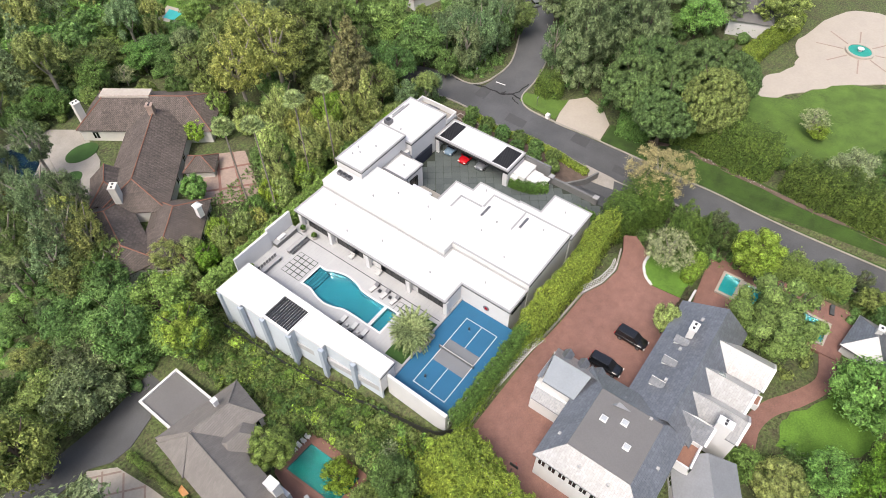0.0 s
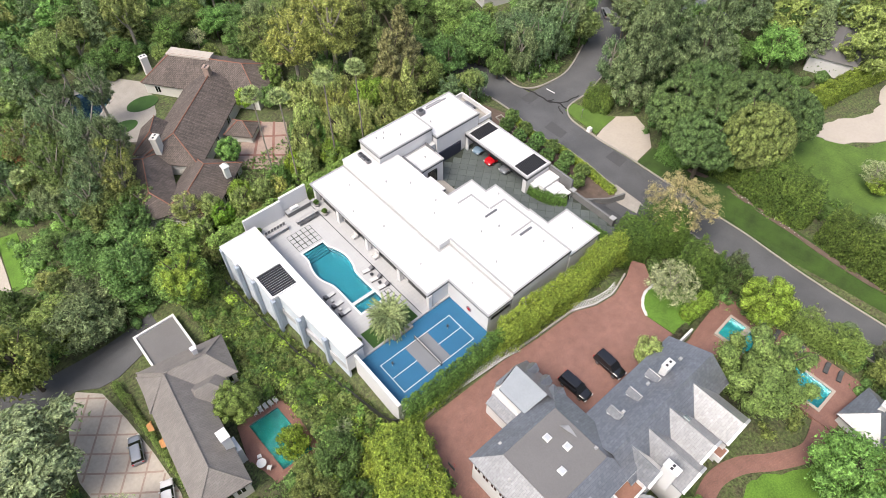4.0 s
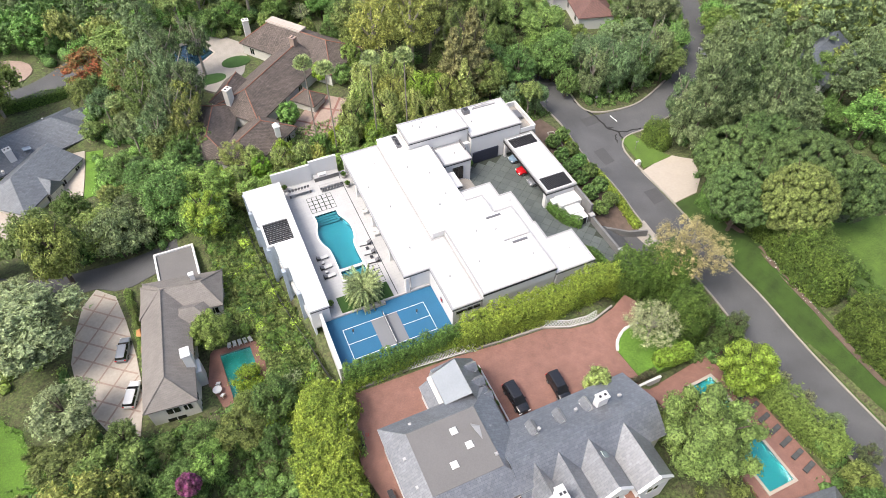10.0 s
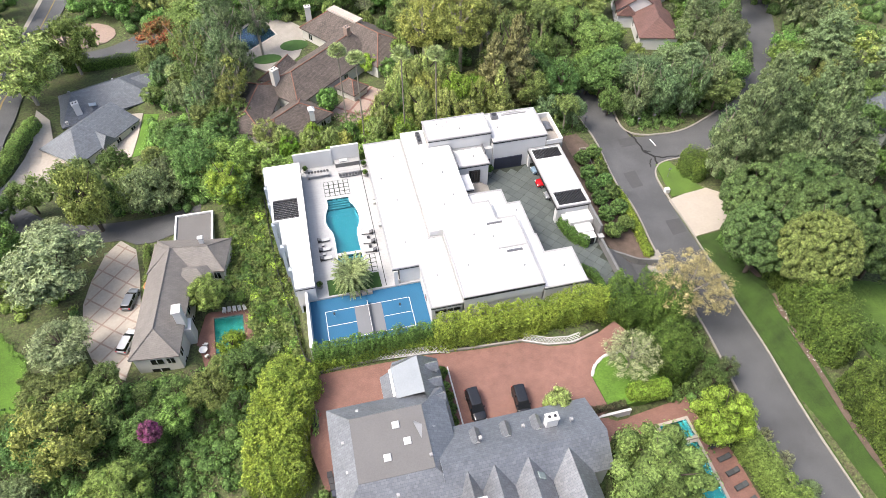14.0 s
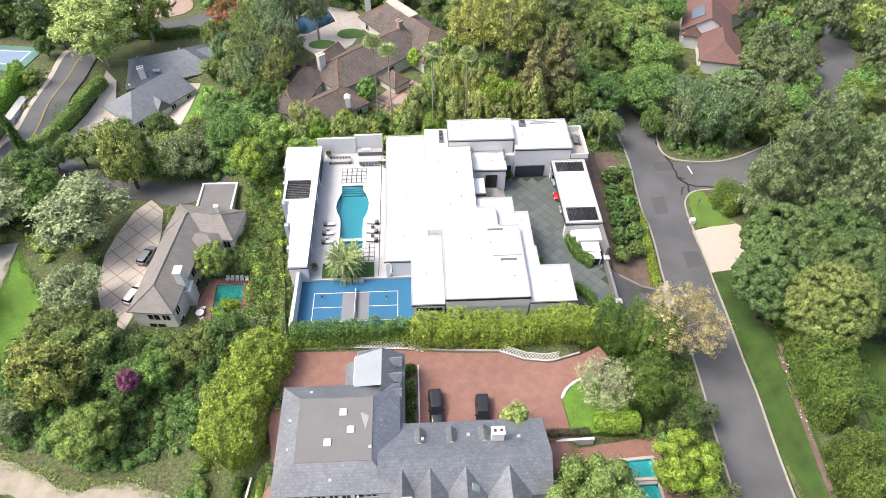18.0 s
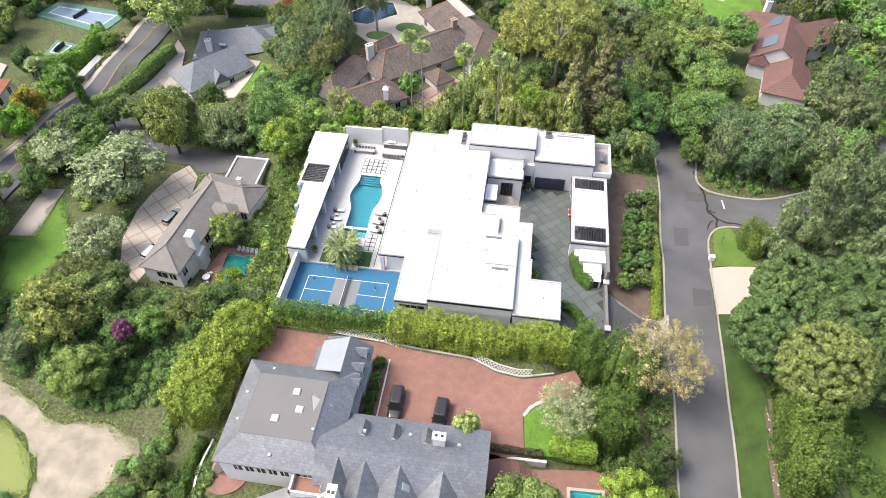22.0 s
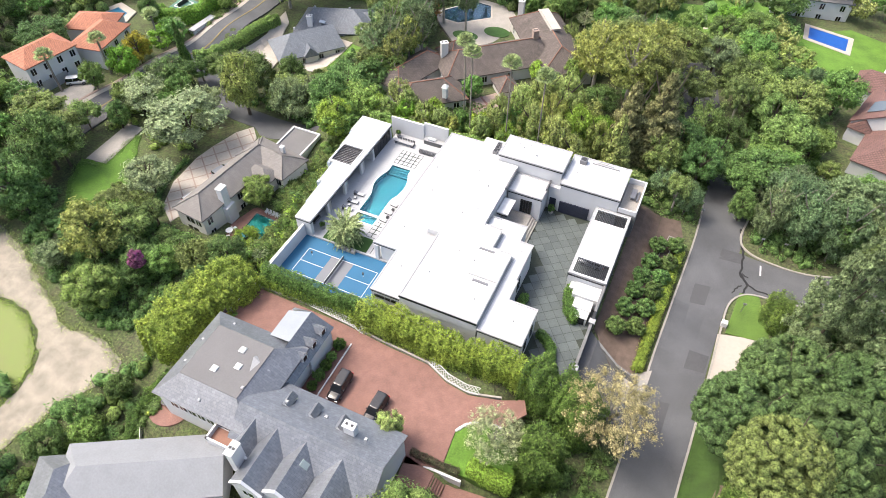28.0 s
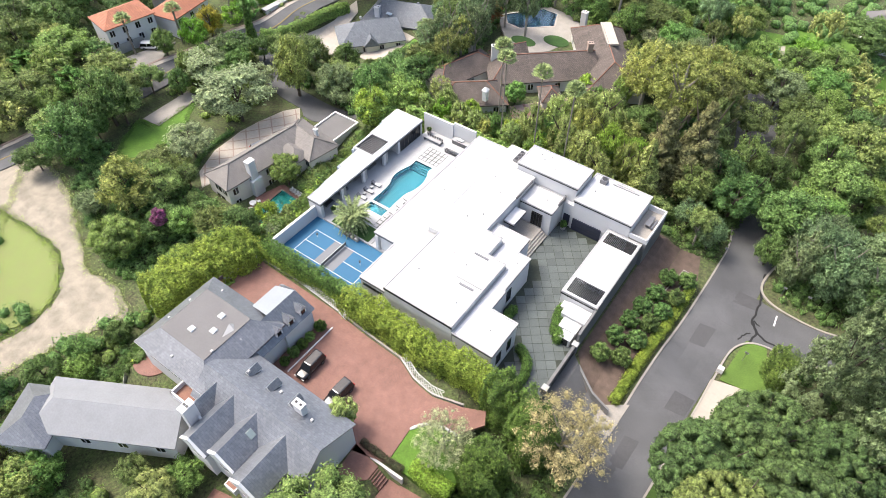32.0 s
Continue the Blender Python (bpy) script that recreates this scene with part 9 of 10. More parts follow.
for key, parts_ in FAR.items():
    o, vs, fs, sm = 0, [], [], []
    for co, f, k in parts_:
        vs.append(co)
        fs.append(f + o)
        sm.append(np.arange(len(f)) < k)
        o += len(co)
    me = soft_mesh("woods", np.concatenate(vs), np.concatenate(fs), np.concatenate(sm), L[key])
    tagged(new("woods", me), "distant " + LOOKS[key].replace("tree with a ", "woods with ").replace("tree with ", "woods with "), "woods", kind="stuff")

# ---- hedges ----
hedge("hedge", [(-2.5, -2.8), (4, -2.9), (10, -2.9), (16, -2.7)], 2.0, 4.2, "hedged", "dark green clipped hedge below the court", base=-0.4, density=34, leaf=0.19, shoots=1.0)
hedge("hedge", [(-3, -3.7), (4, -3.5), (10, -3.4), (15.5, -3.7)], 1.2, 2.2, "hedge", "yellow-green hedge on the bank", base=-0.5, density=34, leaf=0.18, shoots=1.1)
hedge("hedge", [(15.2, -3.3), (20, -3.0), (26, -3.2), (32, -3.6), (38, -2.9), (44, -3.2)], 3.6, 5.0, "hedge", "tall yellow-green clipped hedge", base=-0.5, density=28, leaf=0.21, wobble=0.7, shoots=1.9, amp=0.95)
hedge("hedge", [(42.5, -2.8), (46.5, -4.0), (50.6, -5.6), (53.6, -8.4)], 5.4, 8.6, "hedgem", "tall dark green dense hedge", base=-2.2, density=26, leaf=0.23, wobble=0.9, shoots=2.2, amp=1.7)
hedge("hedge", [(48.0, -11.2), (48.4, -14.2), (48.8, -17.4)], 5.8, 8.6, "hedgem", "tall dark green dense hedge beside the lawn", base=-2.2, density=26, leaf=0.23, wobble=0.9, shoots=2.2, amp=1.7)
hedge("hedge", [(-4.4, -3.6), (-6.8, -8.6), (-8.6, -14.5), (-8.6, -22.0)], 8.2, 6.6, "hedge", "massive yellow-green clipped hedge", base=-1.6, density=26, leaf=0.25, wobble=0.9, shoots=1.8)
hedge("hedge", [(57.0, 8), (57.3, 16), (57.9, 26), (58.4, 36)], 1.5, 1.1, "hedge", "low bright green clipped hedge beside the street", density=45, leaf=0.16, wobble=0.15)
hedge("hedge", [(43.4, 17.6), (43.6, 15.0), (44.6, 12.6), (46.2, 11.0)], 1.4, 1.7, "hedged", "curved green hedge in the courtyard", base=-1.62, density=50, leaf=0.16, wobble=0.15)
hedge("hedge", [(37.0, 12.6), (37.1, 10.0), (38.4, 8.4)], 1.2, 1.5, "hedged", "green hedge against the house wall", base=-1.62, density=50, leaf=0.16, wobble=0.15)
hedge("hedge", [(41.2, 6.8), (43.4, 5.6), (44.6, 3.2), (44.6, 0.5)], 1.2, 1.3, "hedged", "green hedge beside the courtyard", base=-1.62, density=50, leaf=0.16, wobble=0.15)
hedge("hedge", [(75.0, -1.5), (73.6, -8), (72.8, -14), (72.1, -21.0)], 6.6, 8.2, "verge", "tall broad clipped hedge above the verge", density=20, leaf=0.27, wobble=1.0, taper=0.78, shoots=2.2, amp=1.9)
hedge("hedge", [(72.0, -23.0), (71.5, -30), (70.9, -38), (70.4, -48), (70, -60)], 6.4, 6.8, "verge", "broad clipped hedge above the verge", density=20, leaf=0.27, wobble=1.0, taper=0.78, shoots=2.2, amp=1.9)
hedge("hedge", [(72.2, 9.6), (73.0, 6), (72.8, 2.6)], 4.0, 5.4, "bright", "rounded green hedge at the foot of the pines", density=28, leaf=0.23, wobble=0.8, shoots=1.8, amp=1.6)
hedge("hedge", [(75.2, 30.6), (75.4, 27.5), (75.8, 24.6)], 4.0, 4.6, "verge", "upright bright green shrubs at the street corner", density=30, leaf=0.2, wobble=0.9, shoots=1.6, amp=1.3)
hedge("hedge", [(96, 2), (108, -3), (120, -5), (134, -8)], 3.6, 4.0, "hedge", "clipped hedge behind the turning circle", density=18, leaf=0.3, wobble=0.5)
hedge("hedge", [(32.2, -19.2), (35.6, -19.35), (39.4, -19.2)], 0.9, 0.9, "burgundy", "low flowering hedge above the steps", base=-0.5, density=60, leaf=0.12, wobble=0.15)
hedge("hedge", [(40.0, -18.0), (43.2, -18.2), (46.4, -18.4)], 2.2, 1.9, "fresh", "row of bright yellow-green shrubs", base=-0.5, density=40, leaf=0.18, wobble=0.4)
hedge("hedge", [(52.6, -27.5), (53.4, -31), (54, -36), (54.4, -40)], 2.8, 4.6, "bright", "bright green hedge behind the pool", density=26, leaf=0.22, wobble=0.7, shoots=1.8, amp=1.4)
hedge("hedge", [(54.4, -41), (54.6, -46), (54.6, -54)], 2.6, 3.4, "mid", "rough green hedge behind the pool house", density=24, leaf=0.24, wobble=0.7)
for x, y, r, h, leaf, kind in ((56.2, -17.4, 2.0, 6.4, "euc", "round"), (56.4, -27.6, 1.5, 4.4, "silver", "feather"), (57.0, -31.4, 1.6, 4.6, "silver", "feather"), (57.2, -36.0, 1.7, 4.8, "euc", "round"), (57.6, -41.2, 2.1, 5.4, "euc", "airy"), (57.2, -46.4, 2.0, 5.0, "silver", "feather"), (55.8, -22.4, 1.6, 4.4, "mid", "round")):
    tree(kind, leaf, x, y, r, h, int(x) % 3, y * 30, low=0.06, name="bush", label="loose grey-green bush beside the street" if leaf != "mid" else "small leafy bush beside the street", category="bush")
hedge("hedge", [(-57.6, 78.5), (-59.8, 71.5), (-61.7, 65), (-63.2, 58), (-64.0, 52)], 2.4, 2.6, "bright", "green hedge beside the street", density=18, leaf=0.3, wobble=0.5)
hedge("hedge", [(-55, 99.6), (-46, 100.6), (-37, 102)], 1.8, 2.4, "hedged", "dark hedge along the side road", density=20, leaf=0.26)
hedge("hedge", [(-76, 79), (-75, 70), (-78.5, 64), (-86, 62.5)], 3.2, 3.6, "lime", "bright lime hedge round the courts", density=16, leaf=0.34, wobble=0.6)
hedge("hedge", [(-42.2, 22), (-41.2, 14), (-37.2, 6.5)], 1.0, 0.8, "oak", "low hedge round the paved forecourt", density=30, leaf=0.2, wobble=0.2)
hedge("hedge", [(-8, 42.6), (4, 43), (16, 43.3), (28, 43.6), (46, 45)], 2.2, 4.2, "bright", "green hedge behind the white wall", base=-2.6, density=22, leaf=0.26, wobble=0.6)
for y, r, leaf in ((-9.0, 1.2, "hedgem"), (-11.2, 1.0, "bright"), (-12.9, 1.1, "hedgem"), (-14.8, 1.15, "bright"), (-16.6, 0.95, "hedgem")):
    tree("dense", leaf, 15.15, y, r, r * 2.0, 1, y * 40, z=-0.35, low=0.0, name="topiary", label="clipped round green topiary bush", category="bush")
kb = obj("bed_edge", *box(16.25, 16.45, -17.4, -7.7, -0.35, -0.15), M["stucco"])
tagged(kb, "white kerb beside the clipped bushes", "kerb", kind="structure")

undergrowth("bank_plants", [(-8, 40), (-15, 40), (-16, 22), (-12, 12), (-11, -4), (-3.5, -4), (-4.5, 8), (-7.5, 28)], 26, 0.26, "bank", "mixed shrubs and ivy on the steep bank", 1.6)
undergrowth("bank_plants", [(-12, -4), (-2.5, -4), (-3, -14), (-12, -16)], 18, 0.26, "bright", "green scrub beside the hedge", 1.2)
undergrowth("ground_plants", [(-50, 4), (-12, 4), (-12, -14), (-30, -18), (-48, -10)], 4, 0.3, "oak", "low green scrub under the trees", 1.0)
undergrowth("ground_plants", [(-14, 40), (60, 44), (60, 64), (-20, 58)], 4, 0.32, "oak", "low green scrub under the trees", 1.0)
for k, (poly, gap, lo, hi, leaf) in enumerate((
        ([(-60, 2), (-12, 4), (-12, -16), (-30, -19), (-46, -13), (-62, -7)], 1.9, 0.8, 1.7, "oak"), ([(-60, 2), (-12, 4), (-12, -16), (-30, -19), (-46, -13), (-62, -7)], 3.2, 0.8, 1.6, "bright"),
        ([(-16, 4), (-4.5, 4), (-7.6, 40), (-9, 44), (-16, 44)], 1.6, 0.5, 1.2, "bank"), ([(-16, 4), (-4.5, 4), (-7.6, 40), (-9, 44), (-16, 44)], 1.7, 0.6, 1.3, "oak"), ([(-16, 4), (-4.5, 4), (-7.6, 40), (-9, 44), (-16, 44)], 2.2, 0.6, 1.3, "mid"), ([(-13, -4), (-3, -4), (-3.4, 8), (-12, 8)], 1.6, 0.5, 1.2, "bright"), ([(-16, 2), (-4.5, 2), (-7.6, 40), (-9, 44), (-16, 44)], 2.4, 0.8, 1.7, "mid"), ([(-16, -4), (-4.5, -4), (-7.6, 40), (-9, 44), (-16, 44)], 3.2, 0.9, 1.9, "hedgem"), ([(-16, -4), (-4.5, -4), (-7.6, 40), (-9, 44), (-16, 44)], 4.0, 0.9, 1.7, "fresh"),
        ([(-20, 43), (60, 45), (60, 66), (24, 66), (-20, 52)], 2.2, 0.8, 1.9, "oak"), ([(-20, 43), (60, 45), (60, 66), (24, 66), (-20, 52)], 3.4, 0.8, 1.8, "bright"),
        ([(-44, 36), (-12, 42), (-14, 92), (-34, 100), (-34, 62), (-46, 50)], 2.2, 0.8, 1.9, "oak"), ([(-44, 36), (-12, 42), (-14, 92), (-34, 100), (-34, 62), (-46, 50)], 3.4, 0.8, 1.8, "bright"),
        ([(-66, 22), (-42, 20), (-46, 44), (-62, 54)], 2.1, 0.8, 1.8, "bright"), ([(-62, -26), (-32, -29), (-14, -20), (-8, -30), (-12, -80), (-70, -60)], 2.6, 0.8, 1.9, "oak"),
        ([(-14, -16), (-9, -46), (12, -44), (44, -56), (44, -80), (-20, -80), (-18, -32)], 2.4, 0.8, 1.9, "bright"), ([(20, -38), (44, -46), (56, -40), (56, -80), (20, -80)], 2.6, 0.8, 1.8, "oak"),
        ([(49, -19), (57, -19), (56, -50), (48, -50), (48.5, -26)], 1.9, 0.6, 1.4, "oak"), ([(69, 12), (96, 6), (110, 34), (80, 33), (78, 22)], 2.4, 0.8, 1.6, "oak"), ([(66, 44), (88, 50), (96, 80), (70, 110), (60, 66)], 2.4, 0.9, 2.0, "oak"),
        ([(74, 8), (84, -6), (84, -40), (76, -40)], 2.2, 0.7, 1.6, "hedged"))):
    shrubs("shrubs", poly, gap, lo, hi, leaf, "thicket of rounded green shrubs", k * 7)
for poly, gap, leaf in (([(-130, -60), (-76, -40), (-76, 18), (-92, 22), (-100, 60), (-98, 95), (-74, 95), (-74, 140), (-130, 140)], 3.2, "oak"), ([(-60, 122), (-30, 100), (26, 104), (44, 64), (44, 110), (70, 120), (60, 170), (-60, 170)], 4.0, "oak"),
                        ([(86, 50), (98, 84), (104, 120), (150, 150), (165, 30), (120, 0), (100, 8), (96, 40)], 4.2, "oak"), ([(-30, 100), (30, 104), (40, 160), (-50, 160)], 4.6, "mid")):
    shrubs("shrubs", poly, gap, 1.4, 3.0, leaf, "thicket of green shrubs under far trees", int(gap * 10), 22)
tree("dense", "purple", -25.6, -8.2, 1.9, 9.0, 1, 0, low=0.5, name="bush", label="bush covered in magenta blossom", category="bush")
hedge("hedge", [(-30.9, 34), (-30.4, 26), (-30.0, 18), (-29.6, 10)], 0.9, 1.1, "bank", "low mixed planting along the house front", density=36, leaf=0.18, wobble=0.3)
shrubs("shrubs", [(-74, 60), (-70, 60), (-70, 80), (-74, 80)], 1.6, 0.6, 1.2, "mid", "thicket of rounded green shrubs", 311)
shrubs("shrubs", [(69.5, 43), (80, 42.2), (90, 47), (88, 52), (70, 52)], 1.7, 0.6, 1.4, "oak", "thicket of rounded green shrubs", 312)
shrubs("shrubs", [(44, -8), (57.5, -6), (57.2, -24), (46, -24), (46, -12)], 1.6, 0.6, 1.3, "oak", "thicket of rounded green shrubs", 313)
shrubs("shrubs", [(76, 64), (98, 64), (108, 90), (104, 110), (78, 110)], 2.4, 0.8, 1.8, "bright", "thicket of rounded green shrubs", 314)
shrubs("shrubs", [(-9, -23), (-2.6, -22), (-2.6, -40), (-14, -38)], 1.4, 0.6, 1.3, "oak", "thicket of rounded green shrubs", 301)
shrubs("shrubs", [(60, 46), (70, 52), (66, 70), (50, 74), (50, 64), (58, 54)], 1.9, 0.7, 1.6, "mid", "thicket of rounded green shrubs", 303)
shrubs("shrubs", [(33.4, -24), (40.8, -27), (40.8, -39), (34, -39)], 1.7, 0.6, 1.3, "mid", "thicket of rounded green shrubs", 304)
shrubs("shrubs", [(-2.6, -36), (14, -47), (24, -40), (24, -52), (-8, -52)], 1.7, 0.6, 1.4, "mid", "thicket of rounded green shrubs", 302)
for x, y, leaf in ((-7.0, 47.6, "soft"), (-2.6, 47.8, "lime"), (1.6, 48.2, "soft"), (5.8, 48.0, "soft"), (9.6, 48.8, "bright"), (-11.6, 51.0, "mid"), (13.6, 49.4, "lime")):
    tree("puff", leaf, x, y, 2.8, 8.0, int(x) % 3, x * 33, low=0.05)
for x, y, r, h, leaf in ((23.6, 58.4, 4.4, 15, "soft"), (28.4, 60.6, 4.6, 15, "soft"), (17.2, 50.8, 3.6, 12.5, "soft"), (2.6, 50.6, 2.8, 7.4, "fresh"), (-3.4, 50.4, 3.1, 8.4, "soft"), (14.6, 47.4, 3.0, 9.4, "soft"), (24.4, 50.4, 4.0, 13, "soft"), (29.6, 49.4, 4.0, 13, "soft"), (33.2, 53.4, 4.2, 14, "fresh"), (20.8, 54.6, 3.8, 14, "soft"), (27, 54.6, 4.0, 14, "gold"), (33.6, 47.6, 3.4, 11, "soft"), (37.6, 51.6, 3.4, 13, "gold"), (8.4, 47.2, 2.6, 7, "gold"), (20.6, 47.4, 2.8, 9, "fresh")):
    tree("puff", leaf, x, y, r, h, int(x) % 3, x * 41, low=0.05)
for x, y, r, h, leaf in ((59.2, 60.0, 4.6, 11, "oak"), (64.6, 58.2, 4.4, 10, "oak"), (55.4, 68.0, 5.0, 12, "mid"), (66.6, 49.6, 3.2, 8, "oak"), (57.0, 46.4, 3.0, 9, "euc"), (60.8, 68.5, 4.4, 10, "oak")):
    tree("round", leaf, x, y, r, h, int(x) % 3, x * 17, low=0.05)
tree("round", "bright", 34.4, -46.4, 6.4, 10.5, 0, 10, low=0.08)
tree("dense", "olive", 16.2, -40.6, 4.0, 8.0, 2, 70, low=0.08, label="rounded olive green tree beside the garden path")
tree("cone", "soft", 41.6, 50.6, 3.4, 15, 1, 20, label="tapering yellow-green tree behind the white house")
for x, y, r, h, leaf in ((-0.6, -47.6, 4.2, 8, "bright"), (10.4, -39.8, 2.6, 6, "olive"), (-9.4, -45.6, 3.6, 7, "mid"), (-16.9, -38.4, 3.4, 6.5, "oak"), (-16.2, -32.4, 2.8, 5.5, "mid"), (-13.4, -27.0, 2.6, 5.0, "oak"), (-12.6, -34.6, 2.8, 5.2, "bright")):
    tree("round", leaf, x, y, r, h, int(abs(x)) % 3, x * 31, low=0.05)
tree("round", "bright", 39.0, -51.5, 6.2, 9.5, 2, 10, low=0.1)
for x, y, r, h in ((80.6, 23.2, 7.0, 29), (88.0, 14.2, 7.2, 30), (87.5, 25.5, 6.6, 27), (94, 25, 6.0, 22)):
    tree("plume", "conifer", x, y, r, h, int(x) % 3, x * 30, low=0.06)
for x, y, r, h in ((76.5, 46.8, 4.4, 15), (82.5, 46.0, 4.6, 16), (88.5, 48.5, 4.8, 16), (71.2, 47.0, 4.0, 15), (83.6, 31.6, 3.9, 13)):
    tree("round", "euc", x, y, r, h, int(x) % 3, x * 30, "palebark", low=0.02)
tree("dense", "mid", 37.0, -31.8, 7.8, 14.6, 1, 40, low=0.12, label="massive oak-like tree with a dense green crown")
tree("dense", "bright", 6.6, 62.2, 2.9, 6.6, 0, 40, low=0.1, label="clipped ball-shaped green tree beside the forecourt")
for x, y, r, h, leaf in ((-6.4, 88.6, 4.2, 16, "euc"), (-10.2, 71.2, 4.6, 18, "euc"), (-15.2, 81.4, 4.6, 16, "euc"), (-12.6, 63.6, 4.2, 15, "olive"), (-13.4, 75.2, 5.6, 19, "euc"), (-20.7, 75.4, 5.2, 17, "olive"), (-15.5, 66.0, 5.4, 17, "euc"), (-12.2, 68.2, 4.4, 15, "gold"), (-16.6, 83.6, 5.4, 18, "euc"), (-13.0, 89.5, 4.4, 15, "euc"), (-22.6, 85.4, 5.0, 17, "olive"), (-19.7, 80.4, 4.6, 15, "mid"), (-11.8, 60.4, 3.6, 9, "mid"), (-15.2, 58.6, 3.8, 10, "bright"), (-6.6, 52.6, 3.4, 9, "soft"), (-9.6, 47.6, 3.2, 8, "fresh")):
    tree("airy", leaf, x, y, r, h, int(-x) % 3, x * 20, "palebark", low=0.25)
tree("dense", "fresh", -14.4, 38.6, 4.6, 12.4, 1, 70, low=0.12, label="broad fresh green tree behind the white wall")
tree("dense", "bright", -18.6, 16.2, 4.0, 8.2, 1, 20, low=0.2, label="round clipped green tree beside the patio")
tree("round", "lime", -15.6, 7.2, 3.1, 6.6, 2, 20, low=0.2, label="small yellow-green tree beside the green pool")
tree("dense", "soft", 29.0, -18.9, 2.5, 7.4, 2, 10, z=-0.4, low=0.2, label="rounded green tree beside the chimney")
tree("round", "oak", 52.0, -19.8, 2.6, 8.0, 1, 60, low=0.15)
tree("dense", "fresh", 49.8, -25.4, 5.0, 10.5, 2, 60, low=0.15, label="rounded bright lime green tree beside the pool")
for x, y, r, h, leaf in ((70.8, 0.6, 6.6, 17.0, "pine"), (74.6, -6.2, 6.2, 18.6, "pinel"), (75.8, 9.0, 7.0, 17.5, "pine"), (81.5, -1.5, 8.0, 21, "pine"), (84.0, 9.5, 7.0, 18, "pine"), (90.0, -4.5, 6.8, 16, "pine")):
    tree("pine", leaf, x, y, r, h, int(x) % 3, x * 30, low=0.12)
for x, y, r, h, leaf in ((-72.6, 38.4, 4.2, 9, "lime"), (-73.4, 44.0, 4.2, 9, "yellow"), (-61.4, 38.4, 3.8, 9, "euc"), (-56.4, 45.6, 3.2, 7, "mid"), (-62.6, 33.0, 3.2, 8, "bright"), (-63.6, 28.4, 3.0, 9, "mid"), (-74.2, 30.6, 3.4, 8, "bright"), (-61.0, 23.6, 3.2, 8, "oak"), (-84.0, 60.0, 3.2, 9, "mid"), (-75.5, 57.0, 3.0, 7, "bright")):
    tree("round", leaf, x, y, r, h, int(-x) % 3, x * 20, low=0.08)
tree("feather", "dry", 54.9, -5.4, 8.4, 13.6, 2, 45, "palebark", low=0.3)
tree("round", "gold", -37.8, -6.4, 6.6, 13.0, 0, 50, low=0.1)
for x, y, r, h, leaf in ((-58.6, -4.6, 7.2, 15, "oak"), (-63.6, 7.4, 6.6, 16, "mid"), (-62.4, 0.8, 5.2, 13, "oak"), (-30.6, 43.4, 5.0, 12, "euc"), (-20.0, 45.0, 5.6, 13, "mid"), (-43.2, 51.4, 4.4, 10, "mid"), (-37.6, 55.4, 4.2, 10, "oak"), (-104, 22, 7.5, 13, "oak"), (-112, 30, 8, 14, "mid"), (-119, 42, 8, 14, "oak"), (-103, 10, 7.5, 13, "mid"), (-110, 14, 7.5, 13, "oak"), (-118, 22, 8, 14, "oak"), (-124, 32, 8, 14, "mid")):
    tree("round", leaf, x, y, r, h, int(-x) % 3, x * 23, low=0.08)
tree("round", "gold", -39.6, 40.6, 5.4, 17.0, 1, 80, low=0.1, label="tall broad tree with golden olive foliage")
tree("col", "hedged", -63.5, 48.5, 1.5, 12, 0, 0, label="slender dark green cypress beside the street")
palm(5.1, 10.3, 0.3, 2.6, 3.45, 110, "stout date palm with a full head of grey-green fronds", "feather", 0.45)
for x, y, h in ((9.5, 50.6, 21.0), (12.4, 47.0, 21.4), (20.5, 46.0, 21.6), (27.0, 46.2, 20.8), (-26, 80, 8), (-22, 72, 8)):
    palm(x, y, tz(x, y), h, 2.1, 34, "tall slender fan palm", "fan", 0.12)
for x, y in ((-76.5, 37), (-80.5, 26), (-74.5, 52)):
    palm(x, y, tz(x, y), 9, 2.4, 26, "tall slender fan palm", "fan", 0.22)
for k in range(12):
    x, y = 51.9 + 3.0 * (k % 2) + 0.5 * (k // 2), 13.6 + 4.2 * (k // 2) + 1.2 * (k % 2)
    tree("dense", "oak", x, y, 2.0, 3.7, k % 3, k * 50, low=0.05, name="bush", label="rounded green citrus bush on mulch", category="bush")

for k in range(3):
    o = 0.9 + k * 1.0
    hedge("hedge", [(-6.9 + o, -22.2), (-7.2 + o, -25.5), (-6.8 + o, -28.2), (-4.8 + o * 0.7, -30.4 + o * 0.3)], 0.6, 0.6, "hedge" if k % 2 else "hedged", "low clipped hedge in a curved garden bed", density=50, leaf=0.14, wobble=0.1)
hedge("hedge", [(-8.2, -21.5), (-8.7, -26), (-8.0, -30), (-6.2, -33)], 1.6, 2.0, "hedgem", "rounded green hedge outside the white wall", density=30, leaf=0.2, wobble=0.4)



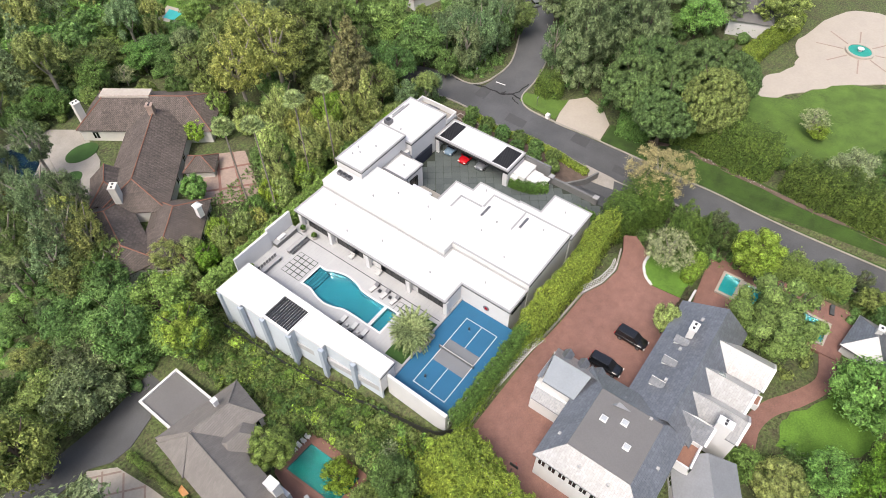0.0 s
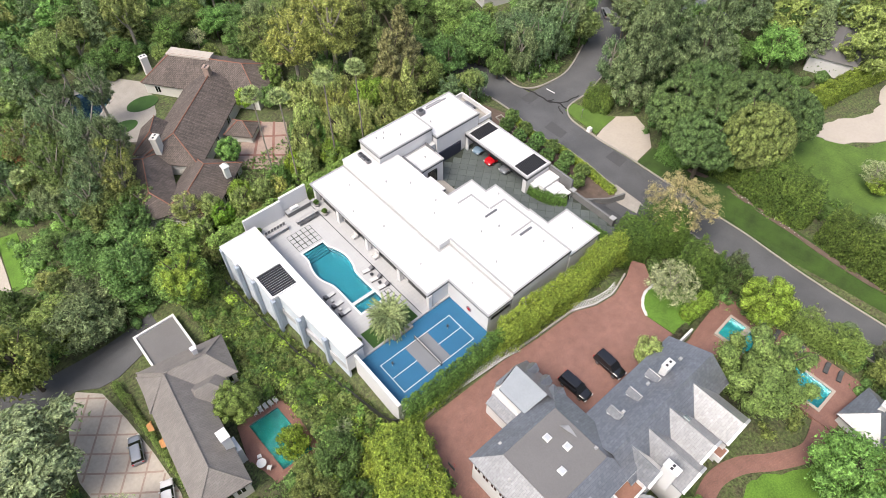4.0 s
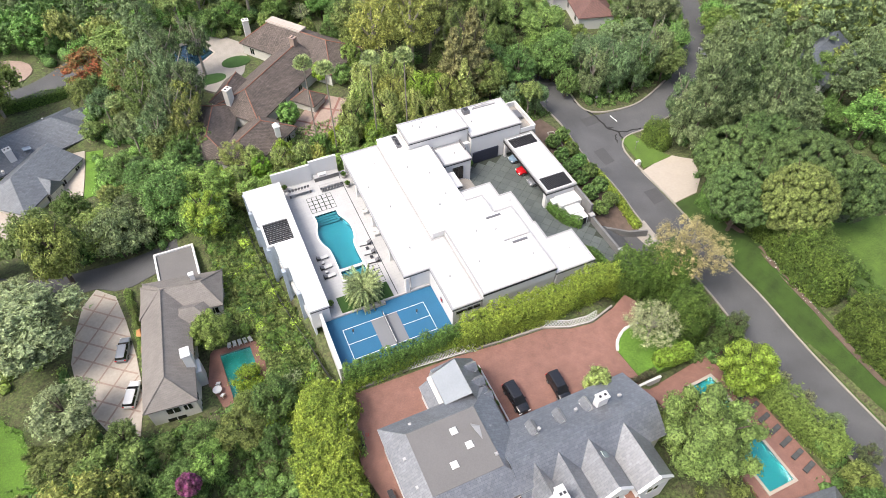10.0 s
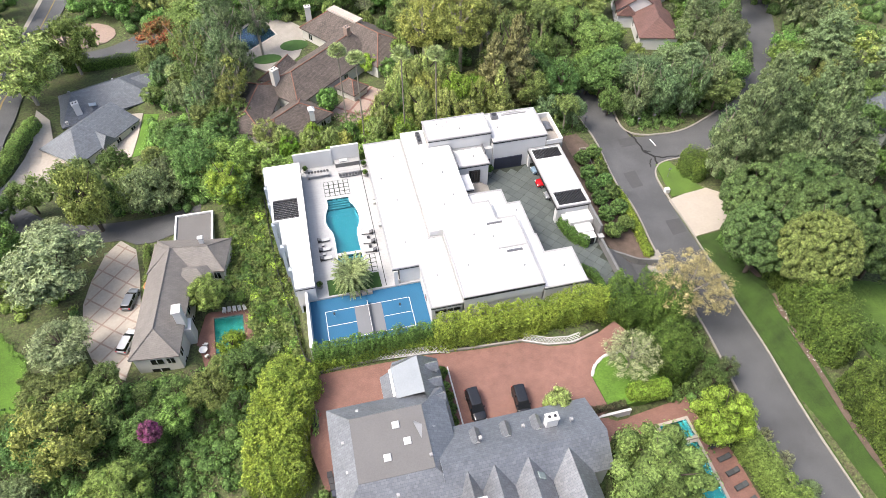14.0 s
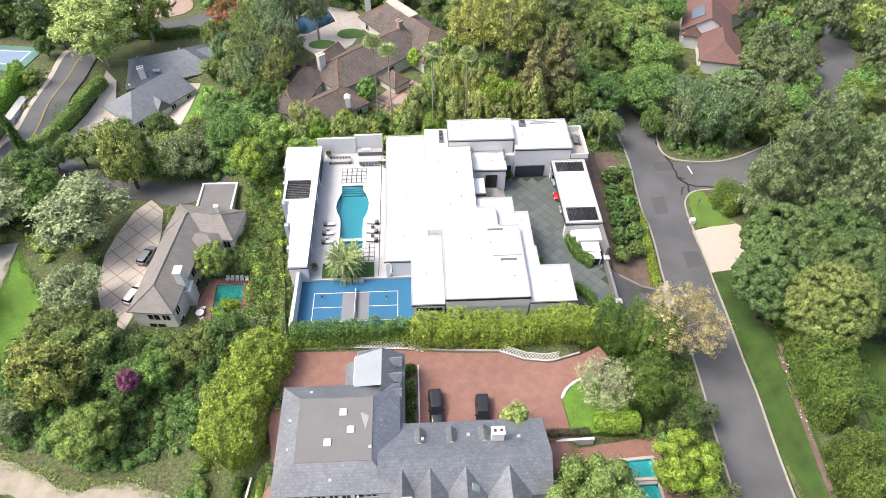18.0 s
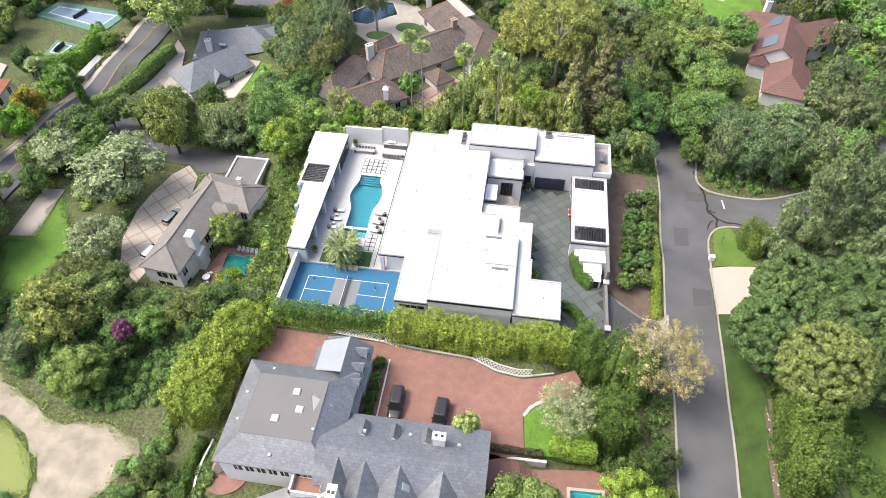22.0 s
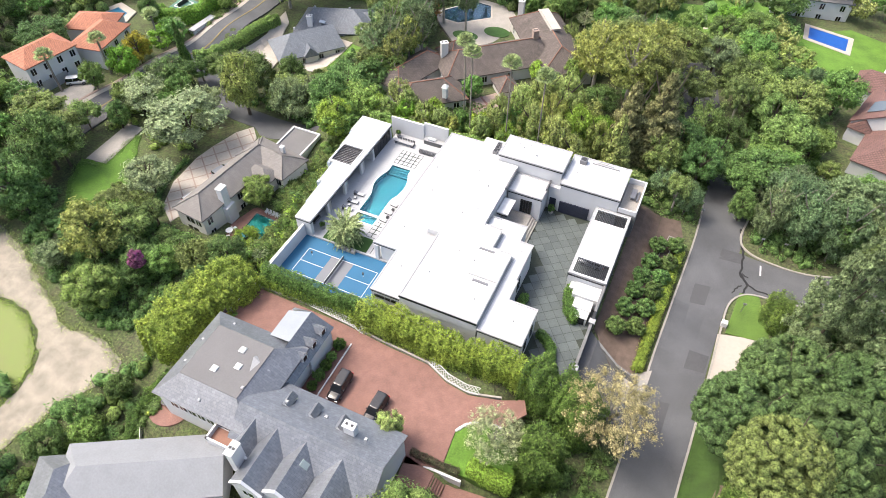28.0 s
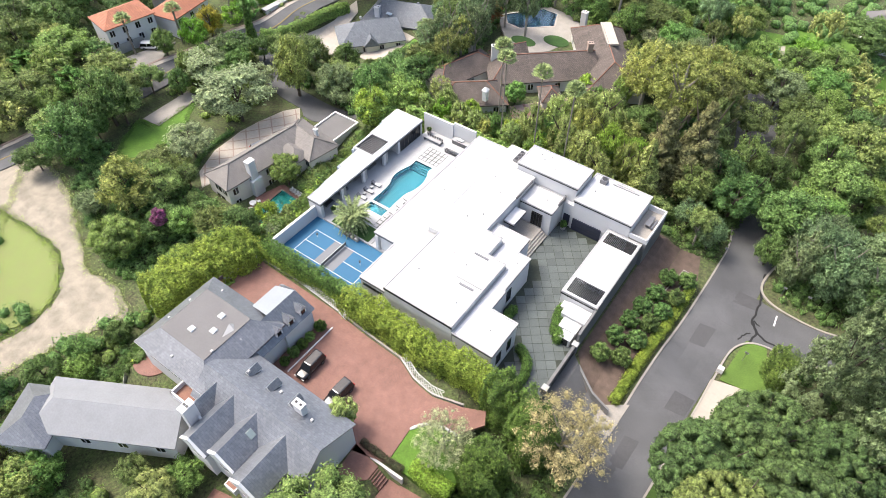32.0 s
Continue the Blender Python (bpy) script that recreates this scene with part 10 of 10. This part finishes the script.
def fringe(name, poly, spread, per_metre, leaf, leafmat, label, seed=0):
    """Tufts that blur the edge of a lawn or track."""
    rng = np.random.default_rng(seed + 400)
    C = []
    for p, q in zip(poly, poly[1:] + poly[:1]):
        ln = math.dist(p, q)
        m = int(ln * per_metre)
        t = rng.uniform(0, 1, m)
        nx, ny = (q[1] - p[1]) / ln, -(q[0] - p[0]) / ln
        wave = np.sin(t * ln * 1.1 + seed) * spread * 0.6
        o = rng.normal(0, spread, m) + wave
        C.append(np.stack([p[0] + (q[0] - p[0]) * t + nx * o, p[1] + (q[1] - p[1]) * t + ny * o], 1))
    C = np.concatenate(C)
    z = terrain(C[:, 0], C[:, 1]) + 0.14 + rng.uniform(0, 0.3, len(C))
    N = np.stack([rng.normal(0, 0.6, len(C)), rng.normal(0, 0.6, len(C)), np.ones(len(C))], 1)
    ob = new(name, leaves_mesh(name, np.column_stack([C, z]), N, leaf, L[leafmat], rng=rng, jitter=0.7))
    return tagged(ob, label, "grass", kind="stuff")


fringe("grass_tufts", [(-74, -24), (-58, -22.3), (-46, -21.6), (-39, -22.5), (-32.2, -27.3), (-30.5, -32), (-31, -40), (-33, -50)], 0.55, 60, 0.09, "lime", "ragged grass edge along the dirt track", 1)
fringe("grass_tufts", [(-72, -9), (-60, -9.5), (-50, -13), (-45, -15.5), (-38, -18.5), (-32, -21.2), (-26, -20.3), (-18.5, -23), (-19, -28), (-22, -33), (-24, -40), (-27, -50)], 0.5, 60, 0.1, "soft", "scrubby weeds along the dirt track", 2)
fringe("grass_tufts", [(-55.8, 12.6), (-56.6, 22.8), (-52, 17.4), (-48.2, 12.8), (-44.3, 2.5), (-48, 0), (-53.8, -0.8), (-61, 10)], 0.5, 50, 0.1, "mid", "uneven grass edge of the lawn", 3)

fringe("white_flowers", [(70.5, -8.6), (69.7, -14), (69.2, -19.5), (68.9, -22.5), (68.95, -22.6), (69.3, -19.5), (69.8, -14)], 0.25, 4, 0.1, "petal", "small white flowers under the hedge", 9)
tree("feather", "silver", 95.2, -22.6, 4.2, 6.5, 1, 40, "palebark", low=0.1, label="grey twiggy bush at the edge of the lawn")
tree("round", "fresh", 93.6, -24.4, 2.6, 4.5, 2, 90, low=0.1, name="bush", label="yellow-green bush at the edge of the lawn", category="bush")
# ---- slate pavers of the courtyard, laid on the diagonal ----
PV = obj("paver", *bbox(-0.752, 0.752, -0.752, 0.752, -0.06, 0.03, 0.008), M["paver"])
pv_mesh = PV.data
bpy.data.objects.remove(PV)
turn = radians(38)
for i in range(-16, 17):
    for j in range(-16, 17):
        a, b = i * 1.56, j * 1.56
        x, y = 38 + a * math.cos(turn) - b * math.sin(turn), 16 + a * math.sin(turn) + b * math.cos(turn)
        ok = (33 < x < 47.9 and 23.4 < y < 33.4) or (36.6 < x < 47.9 and 8 < y <= 23.4) or (41.3 < x < 47.9 and -1.2 < y <= 8)
        if ok:
            ob = new("paver", pv_mesh)
            ob.matrix_world = pose(x, y, -1.62, 0, 0, 38)
            ob.parent = yard
